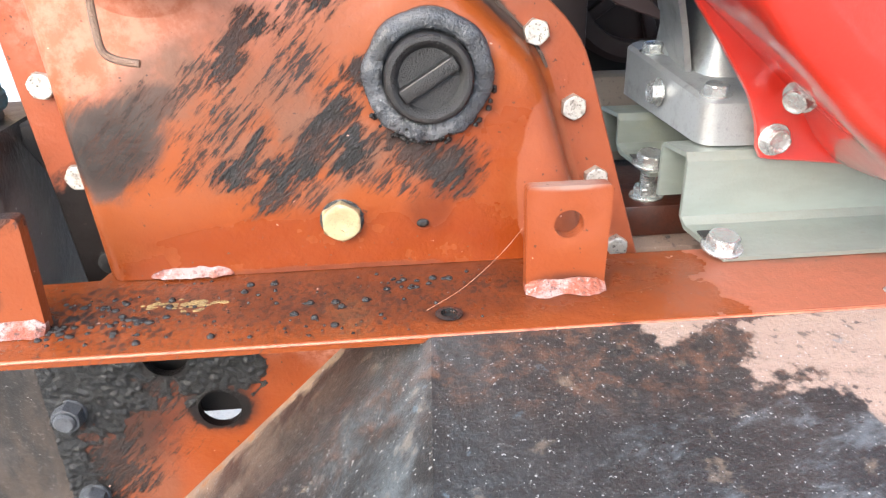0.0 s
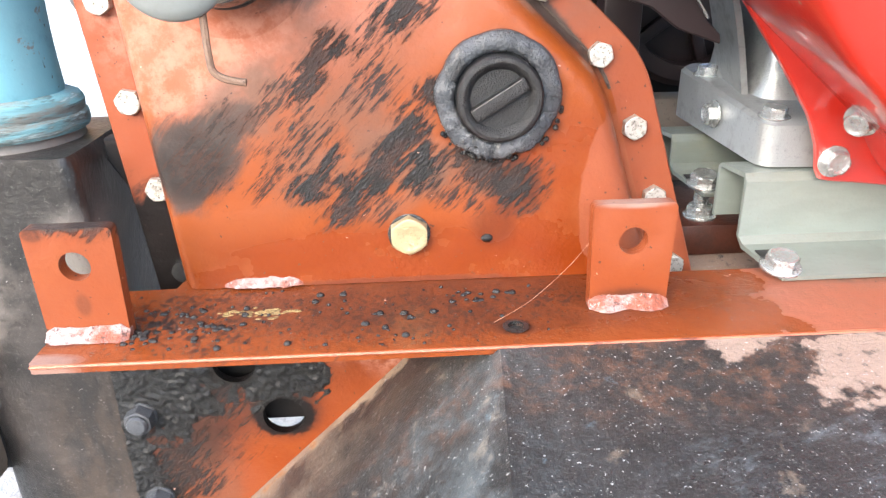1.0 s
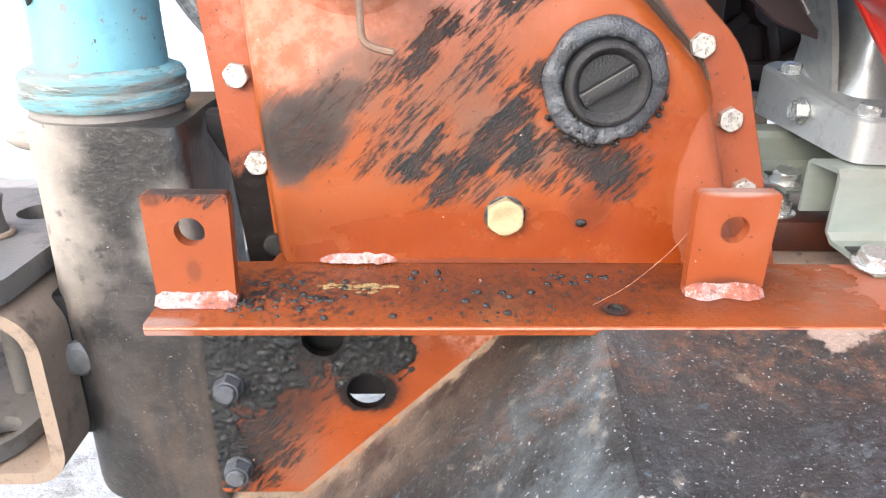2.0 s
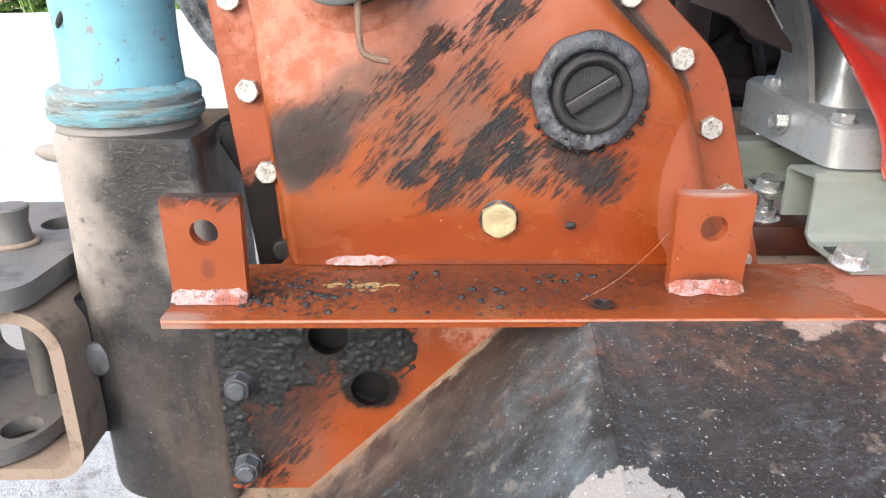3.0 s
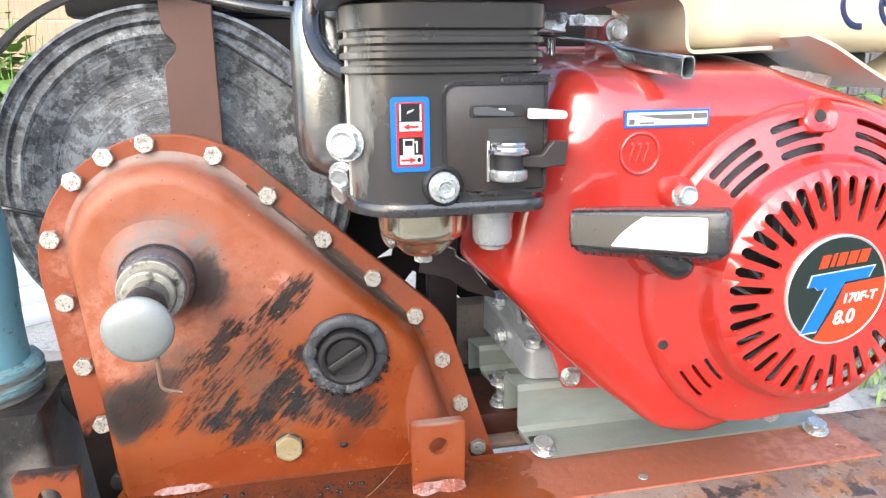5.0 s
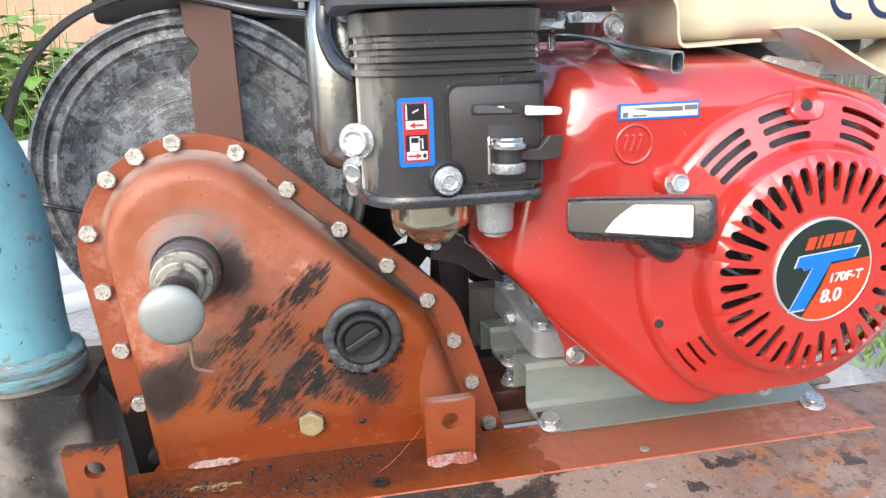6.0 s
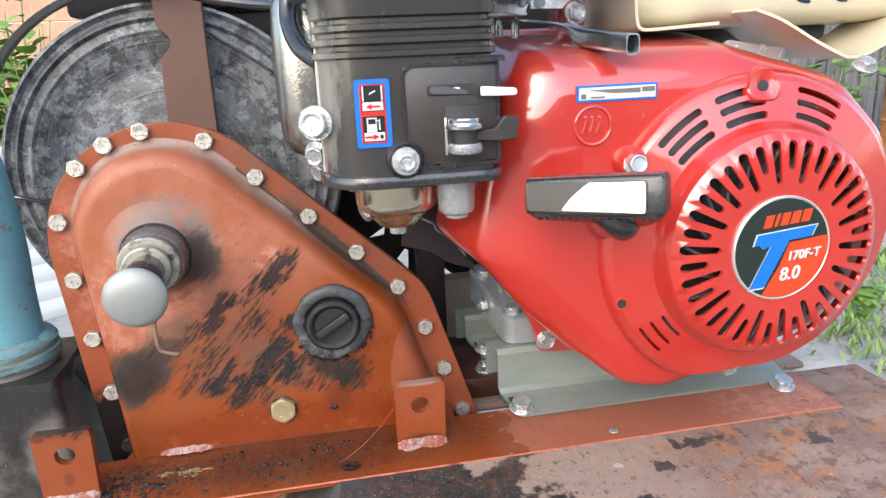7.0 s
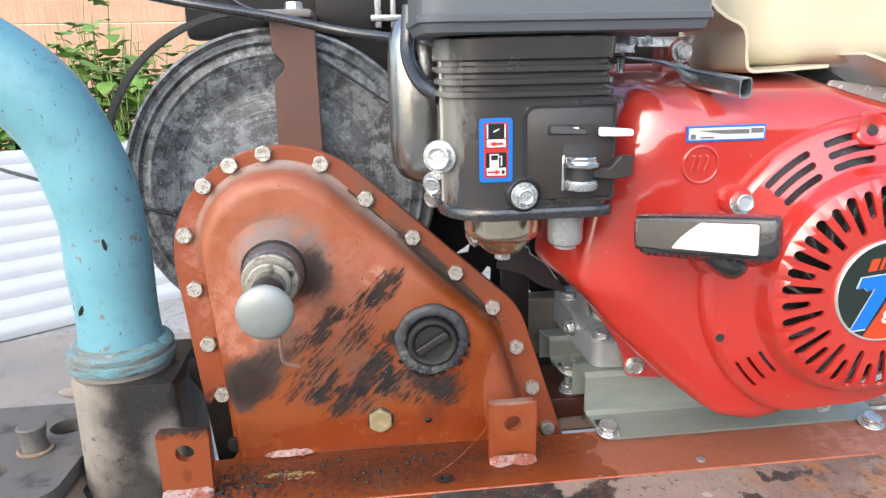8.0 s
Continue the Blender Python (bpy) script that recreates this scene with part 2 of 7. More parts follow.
M_strip = oily_paint("oily_primer_strip", (0.175, 0.0385, 0.0090), [
    ((0.42, 0.0, 0.0), (0.34, 0.5, 0.5), 0.85, "dry"),
    ((0.215, 0.04, 0.0), (0.10, 0.012, 0.05), 0.7, "haze"),
    ((0.39, 0.01, 0.0), (0.09, 0.06, 0.05), 0.6, "scuff"),
    ((-0.16, 0.02, 0.0), (0.09, 0.06, 0.05), 0.8, "smear"),
    ((-0.195, 0.015, 0.0), (0.03, 0.02, 0.05), 0.9, "lump"),
    ((-0.222, 0.012, 0.0), (0.03, 0.02, 0.05), 0.8, "film"),
    ((-0.226, -0.014, 0.0), (0.028, 0.010, 0.05), 0.55, "dust"),
    ((-0.06, 0.02, 0.0), (0.16, 0.06, 0.05), 0.6, "smear"),
    ((-0.02, 0.03, 0.0), (0.24, 0.06, 0.05), 0.5, "film"),
    ((0.02, 0.03, 0.0), (0.05, 0.03, 0.05), 0.6, "smear"),
    ((0.0, 0.0, 0.0), (0.016, 0.010, 0.05), 0.8, "film"),
], (0.190, 0.045, 0.014), 0.2)
M_tab = oily_paint("primer_tab", (0.192, 0.042, 0.012), [
    ((-0.2125, 0.012, 0.0605), (0.034, 0.03, 0.0060), 0.95, "grime"),
    ((0.062, 0.018, 0.0575), (0.030, 0.03, 0.0045), 0.7, "dust"),
    ((-0.2, 0.01, 0.06), (0.03, 0.03, 0.012), 0.6, "lump"),
    ((-0.228, 0.008, 0.056), (0.008, 0.03, 0.006), 0.9, "film"),
    ((-0.21, 0.02, 0.062), (0.04, 0.03, 0.005), 0.9, "film"),
    ((0.062, 0.02, 0.045), (0.03, 0.03, 0.03), 0.25, "fade"),
    ((-0.212, 0.008, 0.018), (0.006, 0.03, 0.010), 0.35, "film"),
    ((0.062, 0.018, 0.004), (0.03, 0.03, 0.01), 0.6, "film"),
])
# oil stains, spread wider to paint in shade beneath the strip too
M_lower = oily_paint("oily_primer_lower", (0.175, 0.033, 0.006), [
    ((-0.195, 0.05, -0.085), (0.07, 0.06, 0.075), 0.9, "smear"),
    ((-0.170, 0.05, -0.060), (0.055, 0.06, 0.045), 0.9, "lump", -20),
    ((-0.200, 0.05, -0.120), (0.034, 0.06, 0.060), 0.9, "lump", 10),
    ((-0.20, 0.05, -0.06), (0.085, 0.06, 0.085), 0.5, "haze"),
    ((-0.06, 0.05, -0.03), (0.06, 0.06, 0.04), 0.7, "scuff"),
    ((-0.205, 0.05, -0.055), (0.06, 0.06, 0.06), 1.0, "lump"),
    ((-0.18, 0.05, -0.05), (0.06, 0.06, 0.045), 1.0, "smear"),
    ((-0.13, 0.05, -0.055), (0.04, 0.06, 0.03), 0.9, "lump"),
    ((-0.130, 0.05, -0.080), (0.034, 0.06, 0.030), 0.9, "film"),
    ((-0.215, 0.05, -0.13), (0.03, 0.06, 0.05), 0.95, "lump"),
    ((-0.18, 0.05, -0.13), (0.03, 0.06, 0.05), 0.4, "haze"),
    ((-0.190, 0.05, -0.075), (0.060, 0.06, 0.070), 0.8, "film"),
    ((-0.132, 0.05, -0.084), (0.025, 0.06, 0.020), 0.95, "soak"),
    ((-0.158, 0.05, -0.046), (0.026, 0.06, 0.022), 0.9, "soak"),
])


def rusty_deck():
    """Bare steel: oil-wet and dark to the west, dry and rusty to the east."""
    m = Mat("rusty_steel_deck", (0.017, 0.0170, 0.0165), 0.3, 0.0)
    m.b.inputs["Specular IOR Level"].default_value = 0.3
    m.over(m.noise(0.10, 5, 0.6, lo=0.42, hi=0.6), (0.028, 0.025, 0.023), 0.36, None, 0.8)
    m.over(m.noise(0.02, 6, 0.7, lo=0.48, hi=0.66), (0.016, 0.016, 0.017), 0.27, None, 0.5)
    m.over(m.math('MULTIPLY', m.ramp(m.spot((0.10, -0.02, 0.0), (0.30, 0.07, 0.2), 0.0), 0.0, 0.6), m.noise(0.011, 7, 0.72, lo=0.46, hi=0.64)), (0.105, 0.052, 0.032), 0.6, None, 0.7)
    m.over(m.noise(0.006, 6, 0.72, lo=0.50, hi=0.68), (0.050, 0.046, 0.042), 0.4, None, 0.5)
    # grey-blue near the fold painted in for its sheen
    m.over(m.math('MULTIPLY', m.spot((-0.03, -0.07, -0.03), (0.07, 0.12, 0.1), 0.2), m.noise(0.04, 6, 0.7, lo=0.38, hi=0.62)), (0.066, 0.076, 0.080), 0.4, None, 0.85)
    m.over(m.math('MULTIPLY', m.spot((-0.12, 0.02, -0.10), (0.10, 0.045, 0.12), 0.2), m.noise(0.03, 6, 0.7, lo=0.35, hi=0.6)), (0.10, 0.072, 0.054), 0.55, None, 0.85)
    m.over(m.math('MULTIPLY', m.ramp(m.spot((0.14, -0.10, -0.02), (0.14, 0.05, 0.1), 0.0), 0.0, 0.6), m.noise(0.02, 7, 0.75, m.mapped((2, 1, 1), (0, 0, 20)), 0.48, 0.66)), (0.11, 0.125, 0.135), 0.35, None, 0.6)
    east = m.spot((0.44, 0.055, 0.0), (0.47, 0.25, 0.5), 0.0)
    wander = m.noise(0.035, 6, 0.6, lo=0.25, hi=0.75)
    dry = m.ramp(m.math('ADD', east, m.math('MULTIPLY', wander, 0.22)), 0.24, 0.275)
    m.over(dry, (0.222, 0.162, 0.130), 0.55)
    rusted = m.math('MULTIPLY', dry, m.ramp(m.spot((0.50, -0.06, 0.0), (0.36, 0.22, 0.5), 0.0), 0.05, 0.45))
    m.over(m.math('MULTIPLY', rusted, m.noise(0.05, 6, 0.7, lo=0.38, hi=0.56)), (0.15, 0.088, 0.070), 0.6, None, 0.85)
    m.over(m.math('MULTIPLY', rusted, m.noise(0.03, 6, 0.7, lo=0.50, hi=0.62)), (0.27, 0.115, 0.048), 0.75, None, 0.8)
    m.over(m.math('MULTIPLY', rusted, m.noise(0.014, 5, 0.6, lo=0.55, hi=0.63)), (0.10, 0.055, 0.042), 0.7, None, 0.7)
    m.over(m.math('MULTIPLY', rusted, m.noise(0.02, 5, 0.6, lo=0.62, hi=0.68)), (0.36, 0.13, 0.035), 0.8, None, 0.8)
    m.over(m.math('MULTIPLY', dry, m.noise(0.045, 5, 0.6, lo=0.61, hi=0.63)), (0.030, 0.022, 0.022), 0.35, None, 0.9)
    m.over(m.math('MULTIPLY', dry, m.noise(0.019, 3, 0.5, lo=0.70, hi=0.715)), (0.34, 0.31, 0.28), 0.6, None, 0.8)
    brink = m.math('ADD', m.spot((-0.14, 0.058, -0.12), (0.30, 0.024, 0.30), 0.0), m.math('MULTIPLY', m.noise(0.02, 6, 0.65, lo=0.3, hi=0.7), 0.45))
    m.over(m.ramp(brink, 0.36, 0.60), (0.27, 0.205, 0.145), 0.65, None, 0.95)
    flank = m.math('ADD', m.spot((-0.17, 0.060, -0.16), (0.20, 0.050, 0.20), 0.0), m.math('MULTIPLY', m.noise(0.03, 6, 0.65, m.mapped((1, 3, 1)), 0.3, 0.7), 0.40))
    m.over(m.ramp(flank, 0.56, 0.78), (0.15, 0.105, 0.075), 0.55, None, 0.75)
    m.over(m.math('MULTIPLY', m.ramp(brink, 0.5, 0.7), m.noise(0.012, 5, lo=0.52, hi=0.64)), (0.24, 0.10, 0.03), 0.7, None, 0.7)
    bare = m.math('ADD', m.spot((-0.02, -0.132, -0.03), (0.036, 0.036, 0.036), 0.0), m.math('MULTIPLY', m.noise(0.014, 6, 0.6, lo=0.3, hi=0.7), 0.35))
    m.over(m.ramp(bare, 0.42, 0.46), (0.22, 0.20, 0.18), 0.8, None, 0.85)
    # bluish and pale flecks painted in for glints on the steel
    m.over(m.noise(0.016, 6, 0.7, lo=0.63, hi=0.70), (0.085, 0.115, 0.135), 0.25, None, 0.6)
    m.over(m.noise(0.0017, 2, lo=0.662, hi=0.71), (0.36, 0.36, 0.35), 0.25, None, 0.7)
    m.over(m.noise(0.0016, 4, 0.7, lo=0.58, hi=0.70), (0.15, 0.148, 0.14), 0.35, None, 0.5)
    m.over(m.noise(0.0040, 2, lo=0.745, hi=0.775), (0.45, 0.45, 0.44), 0.3, None, 0.6)
    m.over(m.noise(0.006, 4, 0.65, lo=0.60, hi=0.66), (0.012, 0.011, 0.012), 0.22, None, 0.6)
    m.bump(m.noise(0.0025, 5, 0.7, lo=0.2, hi=0.8), 0.0003)
    m.bump(m.noise(0.012, 4, lo=0.2, hi=0.8), 0.0003)
    m.bump(m.noise(0.05, 3, lo=0.2, hi=0.8), 0.0012)
    return m.done()


M_deck = rusty_deck()


def cast_iron():
    m = Mat("oily_cast_iron", (0.014, 0.013, 0.0125), 0.33)
    m.over(m.noise(0.04, 6, 0.7, lo=0.45, hi=0.62), (0.040, 0.034, 0.031), 0.46, None, 0.75)
    down = m.noise(0.02, 6, 0.7, m.mapped((1, 1, 3)), 0.36, 0.6)
    m.over(m.math('MULTIPLY', m.spot((-0.245, 0.06, -0.13), (0.07, 0.12, 0.11), 0.2), down), (0.060, 0.041, 0.029), 0.6, None, 0.6)
    side = m.math('ADD', m.spot((-0.350, 0.08, 0.045), (0.098, 0.2, 0.15), 0.1), m.math('MULTIPLY', m.noise(0.04, 7, 0.6, lo=0.25, hi=0.75), 0.28))
    m.over(m.ramp(side, 0.22, 0.85), (0.23, 0.20, 0.17), 0.75, None, 0.95)
    corner = m.math('ADD', m.spot((-0.232, 0.065, 0.012), (0.045, 0.09, 0.055), 0.1), m.math('MULTIPLY', m.noise(0.03, 7, 0.6, lo=0.25, hi=0.75), 0.3))
    m.over(m.ramp(corner, 0.30, 0.85), (0.135, 0.120, 0.106), 0.65, None, 0.85)
    m.over(m.noise(0.012, 6, 0.7, lo=0.56, hi=0.66), (0.016, 0.013, 0.012), 0.3, None, 0.7)
    # pale specks painted in for sparkle on the wet iron
    m.over(m.noise(0.0022, 5, 0.7, lo=0.58, hi=0.68), (0.13, 0.12, 0.11), 0.3, None, 0.5)
    m.over(m.noise(0.003, 3, lo=0.72, hi=0.74), (0.4, 0.38, 0.36), 0.4, None, 0.6)
    m.bump(m.noise(0.004, 5, 0.7, lo=0.2, hi=0.8), 0.0003)
    m.bump(m.noise(0.025, 3, lo=0.2, hi=0.8), 0.0005)
    return m.done()


M_cast = cast_iron()
M_hitchiron = plain("oily_grey_steel", (0.105, 0.098, 0.090), 0.5, dirt=(0.035, 0.030, 0.027), dirty=0.8, grain=0.00015, size=0.035)
M_dustiron = plain("dusty_steel", (0.155, 0.140, 0.126), 0.6, dirt=(0.06, 0.05, 0.043), dirty=0.6, grain=0.00015, size=0.03)
M_rustedge = plain("rusted_edge", (0.20, 0.145, 0.105), 0.7, dirt=(0.06, 0.042, 0.03), dirty=0.8, grain=0.00015, size=0.03)
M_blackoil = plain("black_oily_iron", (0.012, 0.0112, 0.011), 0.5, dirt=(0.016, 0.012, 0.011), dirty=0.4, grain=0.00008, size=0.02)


def blue_paint():
    m = Mat("chipped_blue_paint", (0.120, 0.285, 0.335), 0.32)
    m.over(m.noise(0.09, 4, lo=0.4, hi=0.65), (0.135, 0.325, 0.375), 0.45, None, 0.7)
    m.over(m.noise(0.025, 6, 0.7, lo=0.5, hi=0.7), (0.075, 0.20, 0.235), 0.5, None, 0.5)
    m.over(m.noise(0.016, 6, 0.65, lo=0.625, hi=0.645), (0.15, 0.135, 0.115), 0.7, None, 0.85)
    m.over(m.noise(0.0045, 4, vec=m.mapped((1, 1, 1.8)), lo=0.675, hi=0.69), (0.06, 0.05, 0.042), 0.7, None, 0.9)
    m.over(m.ramp(m.math('ADD', m.spot((-0.284, 0.11, 0.085), (0.09, 0.09, 0.03), 0.3), m.noise(0.01, 5, lo=0.4, hi=0.6)), 1.0, 1.3), (0.16, 0.15, 0.13), 0.8, None, 0.6)
    m.over(m.noise(0.010, 5, 0.7, m.mapped((0.6, 0.6, 5)), 0.66, 0.68), (0.10, 0.085, 0.06), 0.7, None, 0.8)
    m.bump(m.noise(0.02, 4, lo=0.3, hi=0.7), 0.0002)
    return m.done()


M_blackoil.node_tree.nodes["Principled BSDF"].inputs["Specular IOR Level"].default_value = 0.2
M_blue = blue_paint()


def pitted_zinc():
    m = Mat("dirty_zinc_bolt", (0.47, 0.455, 0.41), 0.34, 0.6)
    m.over(m.noise(0.006, 6, 0.65, lo=0.48, hi=0.70), (0.10, 0.08, 0.06), 0.6, 0.2, 0.7)
    m.over(m.noise(0.0024, 5, 0.7, lo=0.54, hi=0.62), (0.030, 0.024, 0.02), 0.6, 0.1, 0.8)
    m.bump(m.noise(0.0012, 4, lo=0.2, hi=0.8), 0.0002)
    return m.done()


M_zinc = pitted_zinc()
M_zincnew = plain("bright_zinc", (0.46, 0.48, 0.48), 0.22, 0.75, dirt=(0.3, 0.3, 0.28), dirty=0.35, grain=0.00012, size=0.008)
M_brass = plain("yellow_zinc_bolt", (0.46, 0.38, 0.22), 0.36, 0.7, dirt=(0.06, 0.04, 0.025), dirty=0.6, grain=0.0002, size=0.008)
def flaky_weld():
    m = Mat("chalky_weld", (0.22, 0.055, 0.028), 0.34)
    m.over(m.noise(0.010, 7, 0.72, m.mapped((1.6, 1, 1)), 0.40, 0.58), (0.35, 0.25, 0.235), 0.45, None, 0.85)
    m.over(m.noise(0.005, 6, 0.7, lo=0.58, hi=0.64), (0.44, 0.36, 0.35), 0.5, None, 0.7)
    m.over(m.noise(0.004, 5, 0.7, lo=0.57, hi=0.64), (0.06, 0.03, 0.024), 0.35, None, 0.8)
    m.bump(m.noise(0.0025, 5, 0.7, lo=0.25, hi=0.75), 0.0006)
    return m.done()


M_weld = flaky_weld()


def gummy():
    m = Mat("smeared_grey_sealant", (0.036, 0.040, 0.046), 0.26, 0.0, 0.3)
    m.over(m.noise(0.014, 6, 0.65, lo=0.5, hi=0.72), (0.010, 0.010, 0.010), 0.3, None, 0.85)
    low = m.spot((-0.010, 0.05, 0.088), (0.034, 0.06, 0.030), 0.0)
    m.over(m.math('MULTIPLY', m.ramp(low, 0.0, 0.5), m.noise(0.009, 6, 0.7, lo=0.42, hi=0.58)), (0.15, 0.155, 0.165), 0.3, None, 0.8)
    m.bump(m.noise(0.0015, 4, lo=0.2, hi=0.8), 0.0006)
    return m.done()


M_button = plain("satin_aluminium_cap", (0.24, 0.255, 0.245), 0.38, 0.3, dirt=(0.17, 0.165, 0.155), dirty=0.5, grain=0.00002, size=0.02)
M_steel = plain("oily_turned_steel", (0.34, 0.325, 0.275), 0.32, 0.6, dirt=(0.02, 0.017, 0.015), dirty=1.0, grain=0.0002, size=0.008)
M_collar = plain("oil_wet_steel", (0.26, 0.265, 0.27), 0.24, 0.85, dirt=(0.012, 0.010, 0.009), dirty=0.9, grain=0.0002, size=0.012)
M_darksteel = plain("black_oily_steel", (0.020, 0.019, 0.018), 0.22, 0.3, 0.7, dirt=(0.005, 0.0045, 0.004), dirty=0.6, grain=0.0003, size=0.01)
M_rubber = plain("oily_black_rubber", (0.010, 0.010, 0.0105), 0.36, 0.0, 0.0, dirt=(0.014, 0.011, 0.010), dirty=0.5, grain=0.0004, size=0.012)
M_gum = gummy()
M_oil = plain("black_oil_drop", (0.005, 0.0045, 0.0042), 0.12, 0.0, 0.0, dirt=(0.02, 0.018, 0.016), dirty=0.4, grain=0.0002, size=0.004)
M_gold = plain("dull_yellow_paint", (0.24, 0.165, 0.065), 0.6, dirty=0.5, size=0.006)
M_wire = plain("rusty_wire", (0.22, 0.14, 0.10), 0.4, 0.7, dirty=0.5, size=0.006)


def galvanised():
    m = Mat("galvanised_steel", (0.27, 0.31, 0.285), 0.4, 0.5)
    m.over(m.noise(0.012, 3, vec=m.mapped((3, 1, 1)), lo=0.35, hi=0.65), (0.235, 0.27, 0.24), 0.48, None, 0.6)
    m.over(m.noise(0.05, 4, lo=0.5, hi=0.7), (0.30, 0.30, 0.22), 0.55, None, 0.4)
    m.over(m.noise(0.003, 3, lo=0.62, hi=0.7), (0.25, 0.25, 0.22), 0.5, None, 0.4)
    m.bump(m.noise(0.003, 3, lo=0.2, hi=0.8), 0.00012)
    return m.done()


M_galv = galvanised()
M_alu = plain("sand_cast_aluminium", (0.36, 0.38, 0.385), 0.32, 0.6, dirt=(0.13, 0.125, 0.12), dirty=0.5, grain=0.00012, size=0.02)


def engine_red():
    m = Mat("gloss_red_enamel", (0.40, 0.0190, 0.0112), 0.32, 0.0, 1.0)
    m.b.inputs["Coat Roughness"].default_value = 0.05
    m.b.inputs["Coat IOR"].default_value = 1.68
    m.over(m.noise(0.10, 3, lo=0.4, hi=0.7), (0.41, 0.026, 0.017), 0.31, None, 0.6)
    m.over(m.noise(0.007, 3, lo=0.735, hi=0.745), (0.30, 0.20, 0.13), 0.6, None, 0.8)
    m.over(m.noise(0.03, 6, 0.7, lo=0.56, hi=0.72), (0.42, 0.06, 0.05), 0.5, None, 0.25)
    # dust on top, its brown also taking in the shade there
    dust = m.math('MULTIPLY', m.ramp(m.spot((0.24, 0.04, 0.345), (0.28, 0.16, 0.070), 0.0), 0.05, 0.5), m.noise(0.02, 6, 0.7, lo=0.25, hi=0.6))
    m.over(dust, (0.24, 0.080, 0.060), 0.5, None, 0.6)
    m.over(m.noise(0.012, 6, 0.75, m.mapped((1, 1, 2.5), (0, 25, 0)), 0.66, 0.70), (0.42, 0.13, 0.10), 0.45, None, 0.35)
    m.bump(m.noise(0.05, 2, lo=0.2, hi=0.8), 0.0006)
    m.bump(m.noise(0.002, 2, lo=0.2, hi=0.8), 0.00006)
    return m.done()


M_red = engine_red()
M_black = plain("black_moulded_plastic", (0.020, 0.020, 0.022), 0.24, 0.0, 0.5, dirt=(0.05, 0.047, 0.045), dirty=0.35, grain=0.00004, size=0.03)


def dusty_sheen_plastic():
    """Black plastic, one rounded side painted paler for dust and the light on it."""
    m = Mat("dusty_sheen_black_plastic", (0.030, 0.0285, 0.028), 0.24, 0.0, 0.4)
    m.over(m.noise(0.03, 6, 0.65, lo=0.5, hi=0.72), (0.040, 0.037, 0.035), 0.4, None, 0.35)
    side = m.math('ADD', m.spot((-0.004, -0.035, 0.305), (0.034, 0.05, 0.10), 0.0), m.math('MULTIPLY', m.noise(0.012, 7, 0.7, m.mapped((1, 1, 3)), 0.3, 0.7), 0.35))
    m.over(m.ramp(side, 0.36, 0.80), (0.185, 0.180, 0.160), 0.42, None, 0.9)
    return m.done()


M_airbox = dusty_sheen_plastic()
M_blackdull = plain("dull_black_plastic", (0.060, 0.062, 0.066), 0.36, dirt=(0.085, 0.083, 0.08), dirty=0.4, grain=0.00005, size=0.03)
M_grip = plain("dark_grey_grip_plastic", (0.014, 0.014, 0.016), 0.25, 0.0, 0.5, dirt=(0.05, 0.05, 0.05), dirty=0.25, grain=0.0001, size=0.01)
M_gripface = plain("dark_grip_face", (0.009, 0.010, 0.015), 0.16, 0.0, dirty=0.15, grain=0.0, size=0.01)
M_litface = plain("pale_lit_face", (0.50, 0.50, 0.52), 0.24, 0.75, dirt=(0.45, 0.45, 0.47), dirty=0.4, grain=0.0, size=0.03)
M_inside = plain("dark_inside", (0.014, 0.014, 0.014), 0.6, dirty=0.3, grain=0, size=0.02)
M_fan = plain("grey_fan_plastic", (0.10, 0.10, 0.115), 0.45, dirty=0.3, size=0.02)
M_cream = plain("cream_enamel", (0.52, 0.465, 0.34), 0.3, 0.0, 0.4, dirt=(0.4, 0.34, 0.22), dirty=0.25, grain=0.0, size=0.08)
M_chrome = plain("polished_steel", (0.72, 0.73, 0.75), 0.16, 1.0, dirt=(0.3, 0.3, 0.3), dirty=0.3, grain=0.0, size=0.02)
M_pressed = plain("pressed_bright_steel", (0.40, 0.40, 0.385), 0.16, 0.95, dirt=(0.3, 0.29, 0.27), dirty=0.3, grain=0.0001, size=0.03)
M_brightplate = plain("bright_zinc_plate", (0.78, 0.79, 0.80), 0.25, 0.6, dirt=(0.2, 0.2, 0.2), dirty=0.4, grain=0.0001, size=0.012)
M_leverplate = plain("blue_grey_plated_steel", (0.55, 0.60, 0.63), 0.1, 0.95, dirt=(0.2, 0.21, 0.22), dirty=0.5, grain=0.0001, size=0.03)
M_satin = plain("satin_stainless", (0.42, 0.43, 0.43), 0.25, 0.6, dirt=(0.2, 0.2, 0.19), dirty=0.35, grain=0.0001, size=0.02)
M_bowl = plain("yellow_passivated_zinc", (0.66, 0.61, 0.47), 0.15, 0.95, dirt=(0.50, 0.40, 0.27), dirty=0.3, grain=0.0, size=0.02)
M_whiteplastic = plain("white_plastic", (0.75, 0.75, 0.73), 0.4, dirty=0.15, size=0.01)
M_decalblue = plain("decal_blue", (0.005, 0.125, 0.46), 0.35, dirty=0.0, grain=0)
M_decalred = plain("decal_red", (0.45, 0.02, 0.02), 0.35, dirty=0.0, grain=0)
M_decalblack = plain("decal_black", (0.008, 0.008, 0.009), 0.35, dirty=0.0, grain=0)
M_stickergrey = plain("faded_print_grey", (0.13, 0.13, 0.125), 0.4, dirty=0.3, grain=0, size=0.004)
M_decalwhite = plain("decal_white", (0.60, 0.60, 0.59), 0.4, dirty=0.12, size=0.004)
M_decalgreen = plain("badge_dark_green", (0.010, 0.019, 0.016), 0.25, 0.0, 0.4, dirty=0.0, grain=0)
